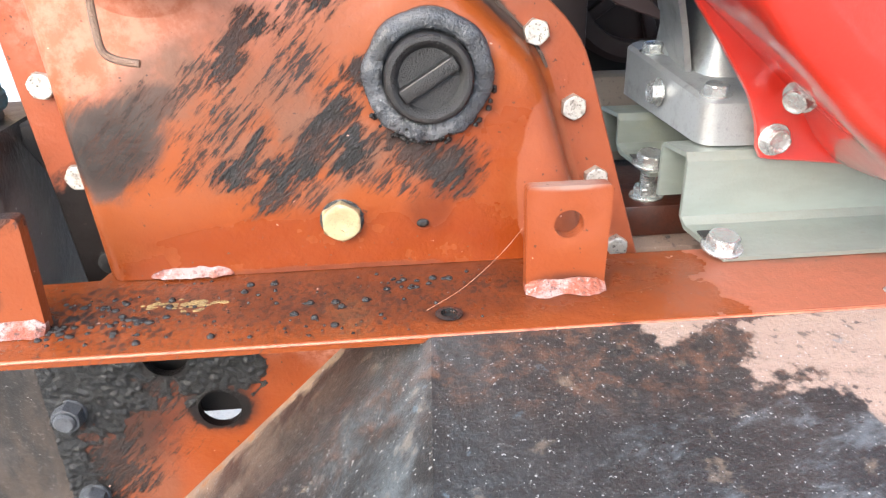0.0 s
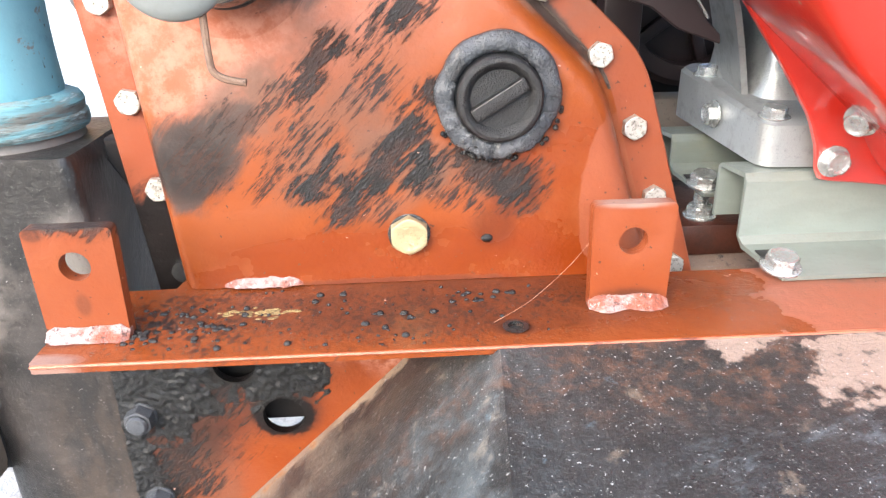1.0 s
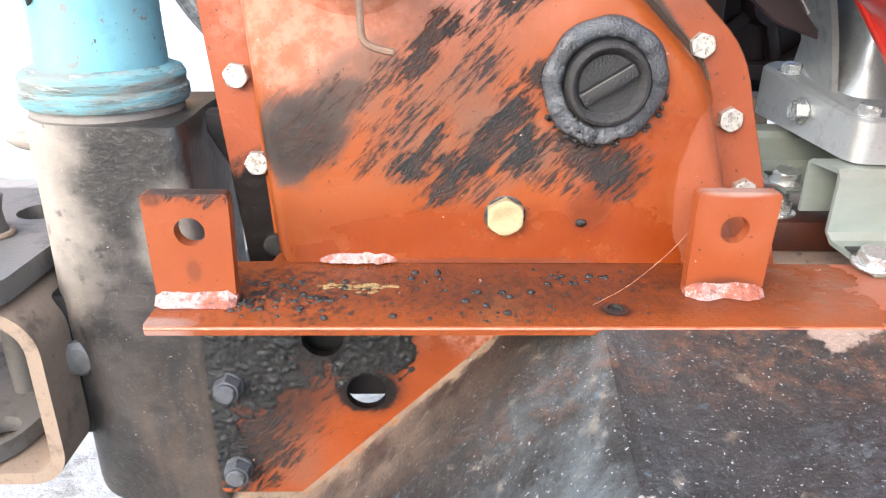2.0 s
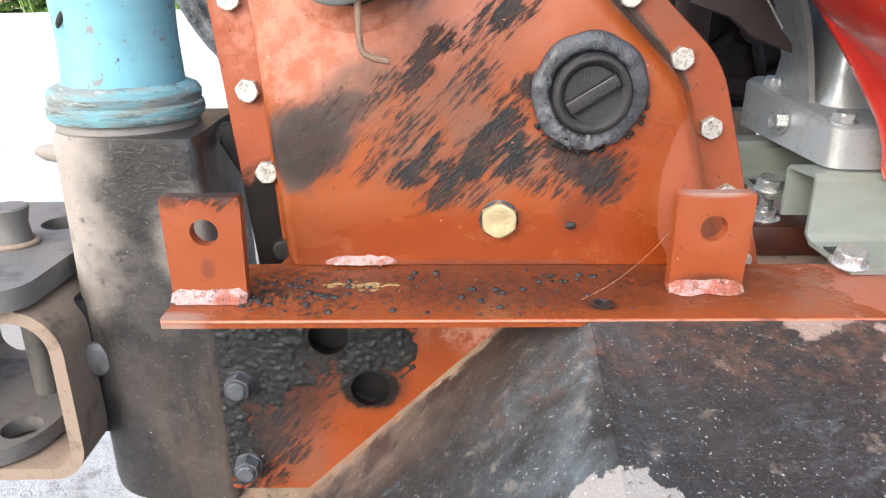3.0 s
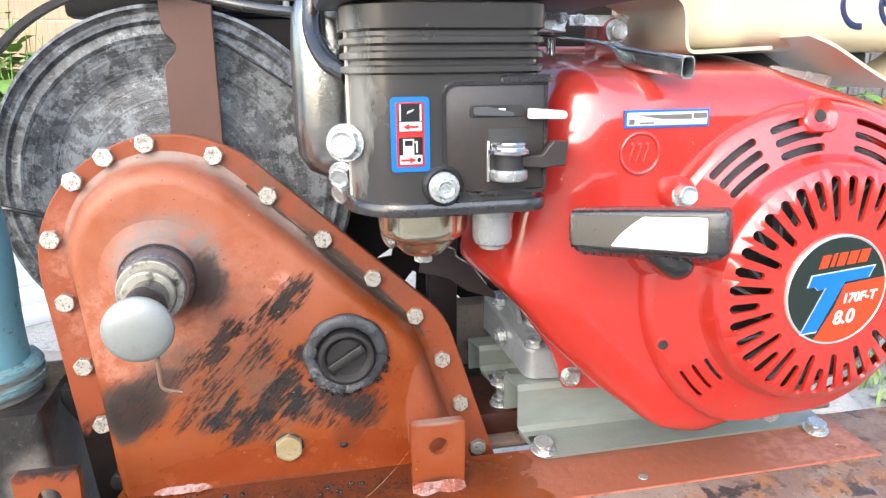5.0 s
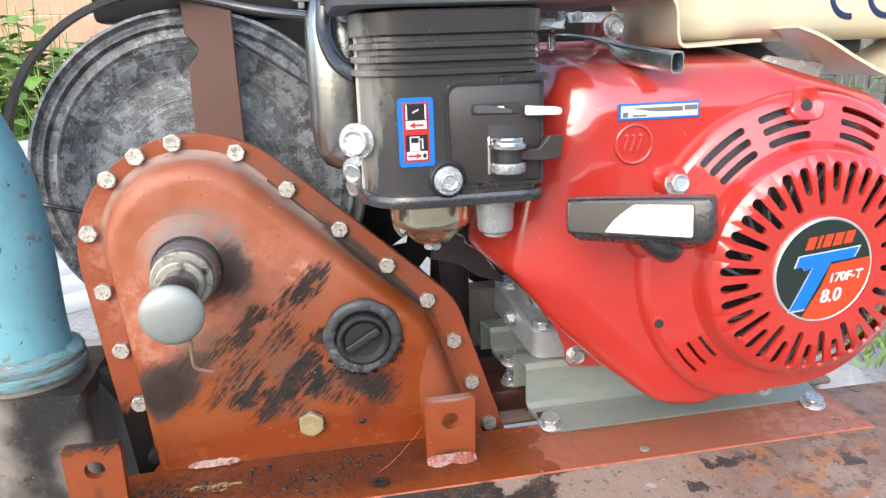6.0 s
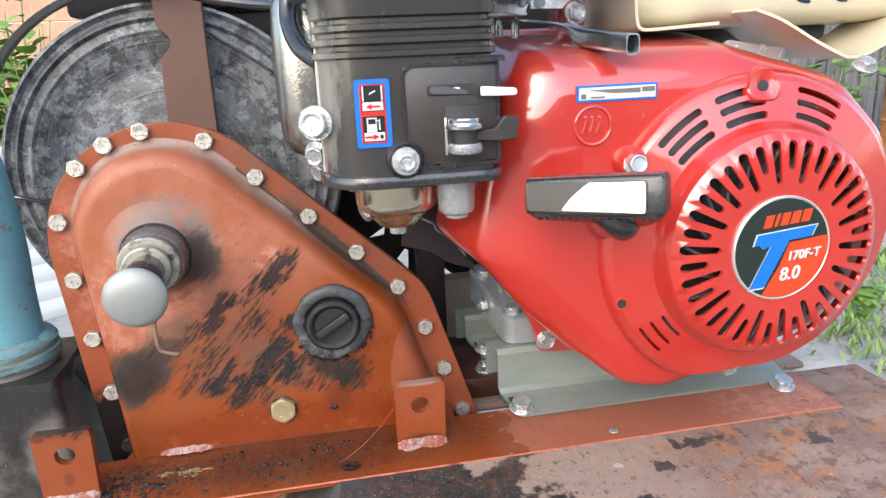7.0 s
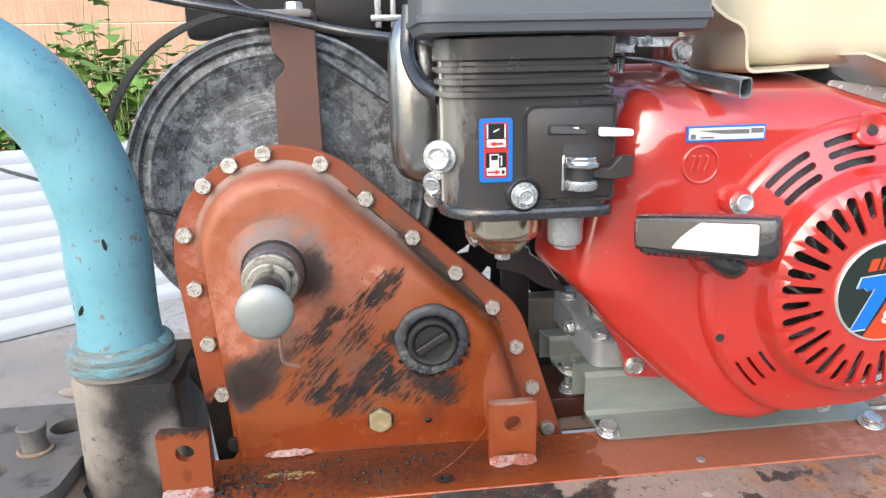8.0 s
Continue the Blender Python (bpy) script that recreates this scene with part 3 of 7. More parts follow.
M_decalorange = plain("badge_orange", (0.46, 0.045, 0.010), 0.3, 0.0, 0.3, dirty=0.0, grain=0)


def smeared_drum():
    m = Mat("smeared_grey_drum", (0.075, 0.080, 0.086), 0.38, 0.2)
    n = m.node("ShaderNodeVectorMath")
    n.operation = 'DISTANCE'
    n.inputs[1].default_value = (-0.142, 0.25, 0.214)
    m.link(m.pos, n.inputs[0])
    ring = n.outputs["Value"]
    m.over(m.noise(0.030, 8, 0.76, lo=0.46, hi=0.58), (0.20, 0.215, 0.225), 0.5, None, 0.8)
    m.over(m.noise(0.014, 8, 0.75, lo=0.50, hi=0.57), (0.028, 0.029, 0.031), 0.3, None, 0.85)
    m.over(m.noise(0.006, 3, 0.6, ring, 0.48, 0.62), (0.21, 0.225, 0.235), 0.45, None, 0.14)
    m.over(m.noise(0.0022, 2, 0.5, ring, 0.55, 0.65), (0.04, 0.042, 0.045), 0.35, None, 0.15)
    m.over(m.noise(0.005, 6, 0.7, lo=0.58, hi=0.66), (0.30, 0.32, 0.33), 0.55, None, 0.5)
    m.bump(m.noise(0.006, 3, 0.6, ring, 0.3, 0.7), 0.0003)
    m.bump(m.noise(0.01, 5, 0.7, lo=0.3, hi=0.7), 0.0004)
    return m.done()


M_drum = smeared_drum()
M_bar = plain("brown_primer_bar", (0.10, 0.045, 0.032), 0.5, dirt=(0.05, 0.03, 0.025), dirty=0.3, grain=0.00004, size=0.04)
M_white = plain("white_coated_sheet", (0.45, 0.465, 0.475), 0.4, dirt=(0.37, 0.385, 0.40), dirty=0.3, grain=0, size=0.2)


def ground_mat():
    m = Mat("trodden_concrete", (0.34, 0.335, 0.32), 0.85)
    m.over(m.noise(0.5, 6, 0.65, lo=0.42, hi=0.6), (0.27, 0.262, 0.245), 0.9, None, 0.8)
    m.over(m.noise(0.03, 5, 0.7, lo=0.5, hi=0.68), (0.16, 0.15, 0.14), 0.9, None, 0.7)
    m.over(m.noise(0.012, 4, 0.7, lo=0.55, hi=0.7), (0.42, 0.415, 0.40), 0.85, None, 0.7)
    m.over(m.noise(0.9, 5, lo=0.6, hi=0.66), (0.11, 0.12, 0.05), 0.9, None, 0.6)
    # unseen ground outside this area darkened to cut its reflections and bounce
    slab = m.math('ADD', m.spot((0.3, 3.2, -0.42), (8.0, 4.4, 3.0), 0.7), m.math('MULTIPLY', m.noise(0.4, 5, lo=0.3, hi=0.7), 0.3))
    m.over(m.ramp(slab, 0.25, 0.4, 1.0, 0.0), (0.20, 0.185, 0.15), 0.95, None, 0.8)
    m.bump(m.noise(0.015, 6, 0.7, lo=0.2, hi=0.8), 0.004)
    return m.done()


M_ground = ground_mat()
M_stone = plain("pale_rubble", (0.45, 0.44, 0.42), 0.85, dirt=(0.25, 0.23, 0.2), dirty=0.6, grain=0.004, size=0.05)


def leaf_mat(name, color):
    m = Mat(name, color, 0.5)
    m.over(m.noise(0.05, 3, lo=0.4, hi=0.6), (color[0] * 1.7, color[1] * 1.5, color[2] * 1.4), None, None, 0.6)
    m.b.inputs["Transmission Weight"].default_value = 0.0
    m.b.inputs["Subsurface Weight"].default_value = 0.0
    return m.done()


M_leaf = leaf_mat("leaf_green", (0.105, 0.205, 0.042))
M_grass = leaf_mat("grass_green", (0.13, 0.22, 0.055))


def plank_mat(name, color, dark):
    m = Mat(name, color, 0.8)
    m.over(m.noise(0.02, 6, 0.7, m.mapped((1, 1, 14)), 0.42, 0.62), dark, None, None, 0.7)
    m.over(m.noise(0.3, 4, lo=0.45, hi=0.7), dark, None, None, 0.5)
    m.vary(0.2)
    m.bump(m.noise(0.01, 5, 0.6, m.mapped((1, 1, 14)), 0.3, 0.7), 0.002)
    return m.done()


M_fence = plank_mat("weathered_fence_board", (0.15, 0.145, 0.15), (0.06, 0.056, 0.056))
M_wall = plank_mat("faded_tan_board", (0.40, 0.25, 0.165), (0.31, 0.18, 0.12))


# ---- shape tools ----
WORLD = {}


def adopt(ob, parent):
    ob.parent = parent
    ob.matrix_parent_inverse = WORLD[parent.name].inverted()


def thing(name, at, label, category, group="", kind=""):
    """An Empty at a thing's base, to which its parts belong."""
    ob = new(name)
    ob.empty_display_size = 0.02
    ob.location = at
    WORLD[ob.name] = Matrix.Translation(at)
    return tagged(ob, label, category, group, kind)


def mesh_of(name, bm, mat, smooth=35):
    bmesh.ops.recalc_face_normals(bm, faces=bm.faces[:])
    me = bpy.data.meshes.new(name)
    limit = radians(smooth)
    for f in bm.faces:
        f.smooth = True
    for e in bm.edges:
        e.smooth = len(e.link_faces) == 2 and e.calc_face_angle(0) < limit
    bm.to_mesh(me)
    bm.free()
    me.materials.append(mat)
    return me


def part(name, bm, mat, parent=None, label="", m=None, smooth=35):
    """One mesh object under a thing or under a part."""
    me = bm if isinstance(bm, bpy.types.Mesh) else mesh_of(name, bm, mat, smooth)
    ob = new(name, me)
    m = m or Matrix()
    ob.matrix_basis = m
    WORLD[ob.name] = m
    if parent:
        adopt(ob, parent)
    if label:
        ob["label"] = label
    return ob


def B():
    return bmesh.new()


def box(bm, x0, x1, y0, y1, z0, z1, bevel=0.0, seg=2, m=None):
    r = bmesh.ops.create_cube(bm, size=1.0, matrix=Matrix.Translation(((x0 + x1) / 2, (y0 + y1) / 2, (z0 + z1) / 2)) @ Matrix.Diagonal((x1 - x0, y1 - y0, z1 - z0, 1)))
    if bevel:
        edges = list({e for v in r["verts"] for e in v.link_edges})
        r = bmesh.ops.bevel(bm, geom=edges, offset=bevel, segments=seg, profile=0.5, affect='EDGES')
    if m:
        bmesh.ops.transform(bm, matrix=m, verts=list({v for v in r["verts"]}))
    return bm


def rounded(corners, seg=8):
    """A closed outline from corners (x, z, radius)."""
    out = []
    n = len(corners)
    for i in range(n):
        p0, p, p1 = (Vector(corners[(i + k) % n][:2]) for k in (-1, 0, 1))
        r = corners[i][2]
        a, b = (p0 - p).normalized(), (p1 - p).normalized()
        half = a.angle(b) / 2
        if r <= 0 or half > 1.55:
            out.append(p.copy())
            continue
        reach = min(r / math.tan(half), 0.8 * (p0 - p).length, 0.8 * (p1 - p).length) if n == 4 and r > 0.05 else min(r / math.tan(half), 0.49 * (p0 - p).length, 0.49 * (p1 - p).length)
        r = reach * math.tan(half)
        centre = p + (a + b).normalized() * (r / math.sin(half))
        s, e = p + a * reach - centre, p + b * reach - centre
        turn = s.angle_signed(e)
        for k in range(seg + 1):
            ang = -turn * k / seg
            c, d = math.cos(ang), math.sin(ang)
            out.append(centre + Vector((s.x * c - s.y * d, s.x * d + s.y * c)))
    return out


def resample(pts, n):
    seq = pts + [pts[0]]
    cum = [0.0]
    for a, b in zip(seq, seq[1:]):
        cum.append(cum[-1] + (b - a).length)
    out, k = [], 0
    for i in range(n):
        d = cum[-1] * i / n
        while cum[k + 1] < d:
            k += 1
        f = (d - cum[k]) / max(1e-9, cum[k + 1] - cum[k])
        out.append(seq[k].lerp(seq[k + 1], f))
    return out


def grown(pts, d):
    """The outline moved outwards by d."""
    n = len(pts)
    area = sum(pts[i].x * pts[(i + 1) % n].y - pts[(i + 1) % n].x * pts[i].y for i in range(n))
    s = 1 if area > 0 else -1
    out = []
    for i in range(n):
        t = (pts[(i + 1) % n] - pts[i - 1]).normalized()
        out.append(pts[i] + Vector((t.y, -t.x)) * d * s)
    return out


def lofted(bm, rings, close0=True, close1=True):
    """Skins rings of equal count; each is a list of 3D points."""
    rows = [[bm.verts.new(p) for p in ring] for ring in rings]
    n = len(rows[0])
    for a, b in zip(rows, rows[1:]):
        for i in range(n):
            bm.faces.new((a[i], a[(i + 1) % n], b[(i + 1) % n], b[i]))
    if close0:
        bm.faces.new(rows[0][::-1])
    if close1:
        bm.faces.new(rows[-1])
    return rows


def slab(bm, outline, y0, y1, edge=0.0012):
    """An upright plate of an x-z outline between y0 (front) and y1, its front edge eased."""
    inner = grown(outline, -edge)
    lofted(bm, [[(p.x, y0, p.y) for p in inner], [(p.x, y0 + edge, p.y) for p in outline], [(p.x, y1, p.y) for p in outline]])
    return bm


def flat(bm, outline, z0, z1, edge=0.001):
    """A level plate of an x-y outline, its top edge eased."""
    inner = grown(outline, -edge)
    lofted(bm, [[(p.x, p.y, z0) for p in outline], [(p.x, p.y, z1 - edge) for p in outline], [(p.x, p.y, z1) for p in inner]])
    return bm


def pierced(bm, outline, holes, to3d, thick):
    """A plate with round or cut holes: fills between an outline and hole rims, then gives it depth. to3d(u, v, d) places a point."""
    loops = [[(p.x, p.y) for p in outline]]
    for hole in holes:
        if len(hole) == 3 and not isinstance(hole[0], tuple):
            u, v, r = hole
            loops.append([(u + r * math.cos(a), v + r * math.sin(a)) for a in (2 * math.pi * k / 24 for k in range(24))])
        else:
            loops.append(list(hole))
    front, edges = [], []
    for loop in loops:
        vs = [bm.verts.new(to3d(u, v, 0.0)) for u, v in loop]
        front.append(vs)
        edges += [bm.edges.new((vs[i], vs[(i + 1) % len(vs)])) for i in range(len(vs))]
    r = bmesh.ops.triangle_fill(bm, use_beauty=True, use_dissolve=False, edges=edges)
    faces = [g for g in r["geom"] if isinstance(g, bmesh.types.BMFace)]
    back = {}
    for loop, vs in zip(loops, front):
        for (u, v), w in zip(loop, vs):
            back[w] = bm.verts.new(to3d(u, v, thick))
    for f in faces:
        bm.faces.new([back[v] for v in reversed(f.verts)])
    for vs in front:
        for i in range(len(vs)):
            a, b = vs[i], vs[(i + 1) % len(vs)]
            bm.faces.new((a, b, back[b], back[a]))
    return bm


def lathe(bm, profile, m, seg=32, cap0=True, cap1=True):
    """Turns (radius, height) pairs about the z axis of m."""
    rows = []
    for r, h in profile:
        rows.append([m @ Vector((r * math.cos(2 * math.pi * k / seg), r * math.sin(2 * math.pi * k / seg), h)) for k in range(seg)])
    lofted(bm, rows, cap0, cap1)
    return bm


def axis(at, direction):
    """A frame whose z axis points along direction."""
    return Matrix.Translation(at) @ Vector(direction).to_track_quat('Z', 'Y').to_matrix().to_4x4()


def curve_points(points, per=8):
    """A smooth line through the points."""
    pts = [Vector(p) for p in points]
    ext = [2 * pts[0] - pts[1]] + pts + [2 * pts[-1] - pts[-2]]
    out = []
    for i in range(1, len(ext) - 2):
        p0, p1, p2, p3 = ext[i - 1:i + 3]
        for k in range(per):
            t = k / per
            out.append(0.5 * ((2 * p1) + (p2 - p0) * t + (2 * p0 - 5 * p1 + 4 * p2 - p3) * t * t + (3 * p1 - p0 - 3 * p2 + p3) * t ** 3))
    out.append(pts[-1])
    return out


def tube(bm, points, radius, seg=12, per=8, closed=True):
    """A round bar along a smooth line; radius may be a function of 0..1."""
    pts = curve_points(points, per) if per > 1 else [Vector(p) for p in points]
    rings, up = [], Vector((0, 0, 1))
    t0 = (pts[1] - pts[0]).normalized()
    side = t0.cross(up)
    if side.length < 0.1:
        side = t0.cross(Vector((1, 0, 0)))
    side.normalize()
    for i, p in enumerate(pts):
        t = (pts[min(i + 1, len(pts) - 1)] - pts[max(i - 1, 0)]).normalized()
        side = (side - t * side.dot(t)).normalized()
        other = t.cross(side)
        r = radius(i / (len(pts) - 1)) if callable(radius) else radius
        rings.append([p + (side * math.cos(a) + other * math.sin(a)) * r for a in (2 * math.pi * k / seg for k in range(seg))])
    lofted(bm, rings, closed, closed)
    return bm


def ribbon(bm, points, width, thick, across, per=6):
    """A flat strip along a smooth line; across gives the direction of its width."""
    pts = curve_points(points, per) if per > 1 else [Vector(p) for p in points]
    w = Vector(across).normalized() * width / 2
    rings = []
    for i, p in enumerate(pts):
        t = (pts[min(i + 1, len(pts) - 1)] - pts[max(i - 1, 0)]).normalized()
        n = t.cross(w).normalized() * thick / 2
        rings.append([p - w - n, p + w - n, p + w + n, p - w + n])
    lofted(bm, rings)
    return bm


def hex_head(af, height, washer=0.0, wthick=0.0015, dish=0.0):
    """A hexagon head standing on z = 0, pointing to +z."""
    bm = B()
    rc = af / 2 / math.cos(math.pi / 6)
    z = 0.0
    if washer:
        lathe(bm, [(washer, 0), (washer, wthick * 0.7), (washer - 0.0004, wthick)], Matrix(), 24)
        z = wthick
    def ring(r, h, k=24, rounding=0.0):
        out = []
        for i in range(k):
            a = 2 * math.pi * i / k
            hexr = (af / 2) / math.cos((a + math.pi / 6) % (math.pi / 3) - math.pi / 6)
            q = min(hexr, r)
            out.append(Vector((q * math.cos(a), q * math.sin(a), h)))
        return out
    lofted(bm, [ring(rc, z), ring(rc, z + height * 0.8), ring(af / 2 * 1.03, z + height * 0.96), ring(af / 2 * 0.9, z + height), ring(af / 2 * 0.62, z + height - dish)])
    return bm


def bolt_marks(bm, af, z, rnd):
    """Raised strength marks on a head."""
    for k in range(4):
        a = rnd.uniform(0, 6.28)
        r = rnd.uniform(0.12, 0.28) * af
        m = Matrix.Translation((r * math.cos(a), r * math.sin(a), z)) @ Matrix.Rotation(rnd.uniform(0, 3), 4, 'Z')
        bmesh.ops.create_cube(bm, size=1, matrix=m @ Matrix.Diagonal((af * 0.16, af * 0.05, 0.0005, 1)))
    return bm


rng = random.Random(4)
BOLT8 = [mesh_of("bolt", bolt_marks(hex_head(0.0128, 0.0055, 0.0, dish=0.0002), 0.0128, 0.0056, rng), M_zinc, 12) for _ in range(3)]
BOLT8Z = mesh_of("bolt", hex_head(0.0125, 0.0055, 0.0092, 0.0012, dish=0.0006), M_zincnew, 12)
BOLT10Z = mesh_of("bolt", hex_head(0.016, 0.0066, 0.0115, 0.0018, dish=0.0006), M_zincnew, 12)


def bolt_part(mesh, at, direction, parent, spin=0.0, label="", name="bolt"):
    return part(name, mesh, None, parent, label, axis(at, direction) @ Matrix.Rotation(spin, 4, 'Z'))


def text_mesh(body, size, mat, depth=0.0004, shear=0.0, bold=0.0):
    cu = bpy.data.curves.new("writing", 'FONT')
    cu.body = body
    cu.size = size
    cu.extrude = depth
    cu.shear = shear
    cu.offset = bold
    cu.align_x, cu.align_y = 'CENTER', 'CENTER'
    ob = bpy.data.objects.new("writing", cu)
    scene.collection.objects.link(ob)
    bpy.context.view_layer.update()
    me = bpy.data.meshes.new_from_object(ob)
    bpy.data.objects.remove(ob)
    me.materials.clear()
    me.materials.append(mat)
    return me


FACING = Matrix.Rotation(radians(90), 4, 'X')   # local x right, local y up, towards the front


# ---- ground and surroundings ----
GROUND = -0.42
bm = B()
n = 60
ring = []
for i in range(n + 1):
    row = []
    for j in range(n + 1):
        # denser near the machine, out to the horizon
        u, v = (i / n * 2 - 1), (j / n * 2 - 1)
        x, y = 60 * u * abs(u) ** 2 + 2.0 * u, 60 * v * abs(v) ** 2 + 2.0 * v + 1.0
        z = GROUND + 0.02 * noise.noise((x * 0.9, y * 0.9, 0)) + 0.006 * noise.noise((x * 6, y * 6, 3))
        row.append(bm.verts.new((x, y, z)))
    ring.append(row)
for i in range(n):
    for j in range(n):
        bm.faces.new((ring[i][j], ring[i + 1][j], ring[i + 1][j + 1], ring[i][j + 1]))
ground = part("ground", bm, M_ground)
tagged(ground, "trodden pale grey concrete and dirt yard", "ground", kind="structure")


# ---- base strip with its two lugs ----
strip = thing("mounting_strip", (0.1, 0.02, -0.005), "long brick-red painted steel mounting strip, spotted with black oil", "steel strip")
bm = B()
outline = rounded([(-0.232, -0.0165, 0.002), (0.4385, -0.0165, 0.003), (0.4385, 0.056, 0.003), (0.098, 0.057, 0.0), (0.098, 0.088, 0.0), (-0.180, 0.088, 0.0), (-0.185, 0.060, 0.0), (-0.232, 0.058, 0.002)], 3)
pierced(bm, outline, [(0.0, 0.0, 0.0042), (0.4138, 0.001, 0.0045), (-0.02, 0.03, 0.0006)], lambda u, v, d: (u, v, -d), 0.005)
part("strip_plate", bm, M_strip, strip)
# pale line on the front edge: wear plus a painted edge highlight
bm = B()
tube(bm, [(-0.231, -0.0166, -0.0012), (0.1, -0.0168, -0.0012), (0.438, -0.0166, -0.0012)], 0.0009, 6, 8)
part("bright_edge", bm, plain("worn_lit_strip_edge", (0.36, 0.10, 0.05), 0.4, dirty=1.0, dirt=(0.10, 0.025, 0.012), size=0.03), strip, "pale edge line, rubbed paint and painted highlight in one")
bm = B()
lathe(bm, [(0.0065, 0.0), (0.0068, 0.0006), (0.0042, 0.0010), (0.0042, -0.004)], Matrix.Translation((0, 0, 0.0002)), 20, False, False)
part("hole_rim", bm, M_darksteel, strip, "black oily threaded hole rim")
# black disc set in each hole for the shade inside
for hx, hy in ((0.0, 0.0), (0.4138, 0.001)):
    bm = B()
    lathe(bm, [(0.0045, -0.0009), (0.0045, 0.0), (0.0005, 0.0001)], Matrix.Translation((hx, hy, -0.0038)), 16)
    part("hole_shade_disc", bm, M_inside, strip)
bm = B()
lathe(bm, [(0.0040, 0.0), (0.0038, 0.0008), (0.001, 0.0012)], Matrix.Translation((0.2253, -0.004, 0.0)), 16)
part("rivet", bm, M_alu, strip)


def lug(x0, x1, y, top, hole, mat):
    holder = thing("lug", ((x0 + x1) / 2, y + 0.005, 0.0), "orange-red painted steel lug with a round hole, welded on the strip", "lug", "lugs on the strip")
    bm = B()
    pierced(bm, rounded([(x0 + 0.001, 0.0, 0), (x1 - 0.001, 0.0, 0), (x1, top, 0.003), (x0, top, 0.003)], 4), [(hole[0], hole[1], 0.0075)], lambda u, v, d: (u, y + d, v), 0.0075)
    plate = part("lug_plate", bm, mat, holder)
    bm = B()
    k = 44
    rows = []
    for i in range(k + 1):
        x = x0 + 0.0005 + (x1 - x0 - 0.001) * i / k
        ends = min(1.0, 0.55 + 4 * min(i, k - i) / k)
        h = ends * (0.0066 + 0.0022 * noise.noise((x * 90, y * 40, 1)) + 0.0005 * noise.noise((x * 400, 2, 1)))
        d = ends * (0.0070 + 0.0026 * noise.noise((x * 90, 5, 1)))
        rows.append([Vector((x, y + 0.003, 0.0)), Vector((x, y - d, 0.0003)), Vector((x, y - d * 0.62, h * 0.36)), Vector((x, y - d * 0.25, h * 0.72)), Vector((x, y - 0.0006, h)), Vector((x, y + 0.003, h))])
    lofted(bm, rows)
    part("weld_bead", bm, M_weld, holder, "chalky pale pink weld bead")
    return holder


lug(-0.2335, -0.1915, 0.0078, 0.0585, (-0.2118, 0.0388), M_tab)
lug(0.0405, 0.0835, 0.0182, 0.0570, (0.0622, 0.0368), M_tab)

# oil drops on the strip: beads that stand proud, thickest by the lug
bm = B()
rnd = random.Random(7)
for k in range(150):
    x = rnd.gauss(-0.085, 0.065)
    y = rnd.uniform(-0.013, 0.052)
    if not -0.225 < x < 0.05:
        continue
    r = rnd.choice((0.0004, 0.0005, 0.0006, 0.0007, 0.0009, 0.0012, 0.0021))
    bmesh.ops.create_icosphere(bm, subdivisions=2, radius=r, matrix=Matrix.Translation((x, y, 0.0)) @ Matrix.Diagonal((rnd.uniform(0.9, 1.2), 0.95, 0.95, 1)))
for cx, cy, n, spread in ((-0.188, 0.006, 34, 0.011), (-0.155, 0.010, 22, 0.008), (-0.175, 0.028, 16, 0.010), (-0.015, 0.036, 14, 0.010)):
    for k in range(n):
        x, y = rnd.gauss(cx, spread), min(0.05, max(-0.013, rnd.gauss(cy, spread * 0.55)))
        bmesh.ops.create_icosphere(bm, subdivisions=2, radius=rnd.uniform(0.0006, 0.0018), matrix=Matrix.Translation((x, y, 0.0)) @ Matrix.Diagonal((1.25, 1, 0.8, 1)))
drops = part("oil_drops", bm, M_oil)
tagged(drops, "scattered black oil drops lying on the strip", "oil drops", kind="stuff")
bm = B()
for k in range(40):
    x, y = rnd.gauss(-0.131, 0.011), rnd.gauss(0.026, 0.003)
    bmesh.ops.create_icosphere(bm, subdivisions=1, radius=rnd.uniform(0.0008, 0.0018), matrix=Matrix.Translation((x, y, 0.0)) @ Matrix.Diagonal((1.6, 1, 0.25, 1)))
crumbs = part("paint_crumbs", bm, M_gold)
tagged(crumbs, "dull yellow paint crumbs stuck on the strip", "paint crumbs", kind="stuff")

thread = thing("thread", (0.014, 0.012, 0.0), "thin pale thread stretched from lug to strip", "thread")
bm = B()
tube(bm, [(0.0395, 0.0185, 0.0365), (0.028, 0.0165, 0.0235), (0.009, 0.011, 0.009), (-0.0105, 0.005, 0.0003)], 0.0001, 5, 6)
part("thread_run", bm, plain("pale_thread", (0.34, 0.17, 0.11), 0.6, dirty=0, grain=0), thread)

# ---- gear housing ----
gear = thing("gear_housing", (-0.05, 0.1, 0.0), "brick-red painted gear housing, smeared with black oil, bolted flange", "gearbox")
flange_line = resample(rounded([(-0.2045, -0.03, 0.0), (0.131, -0.03, 0.0), (0.0836, 0.1183, 0.07), (-0.247, 0.4217, 0.0975)], 24), 140)
bm = B()
slab(bm, flange_line, 0.0895, 0.0985, 0.0008)
part("flange", bm, M_flange, gear)
bm = B()
slab(bm, grown(flange_line, -0.002), 0.0992, 0.108, 0.0008)
part("back_plate", bm, M_flange, gear)
cover_line = resample(rounded([(-0.1767, -0.003, 0.0), (0.085, -0.003, 0.0), (0.0498, 0.1054, 0.055), (-0.2038, 0.3446, 0.0625)], 24), 140)
bm = B()
rings = []
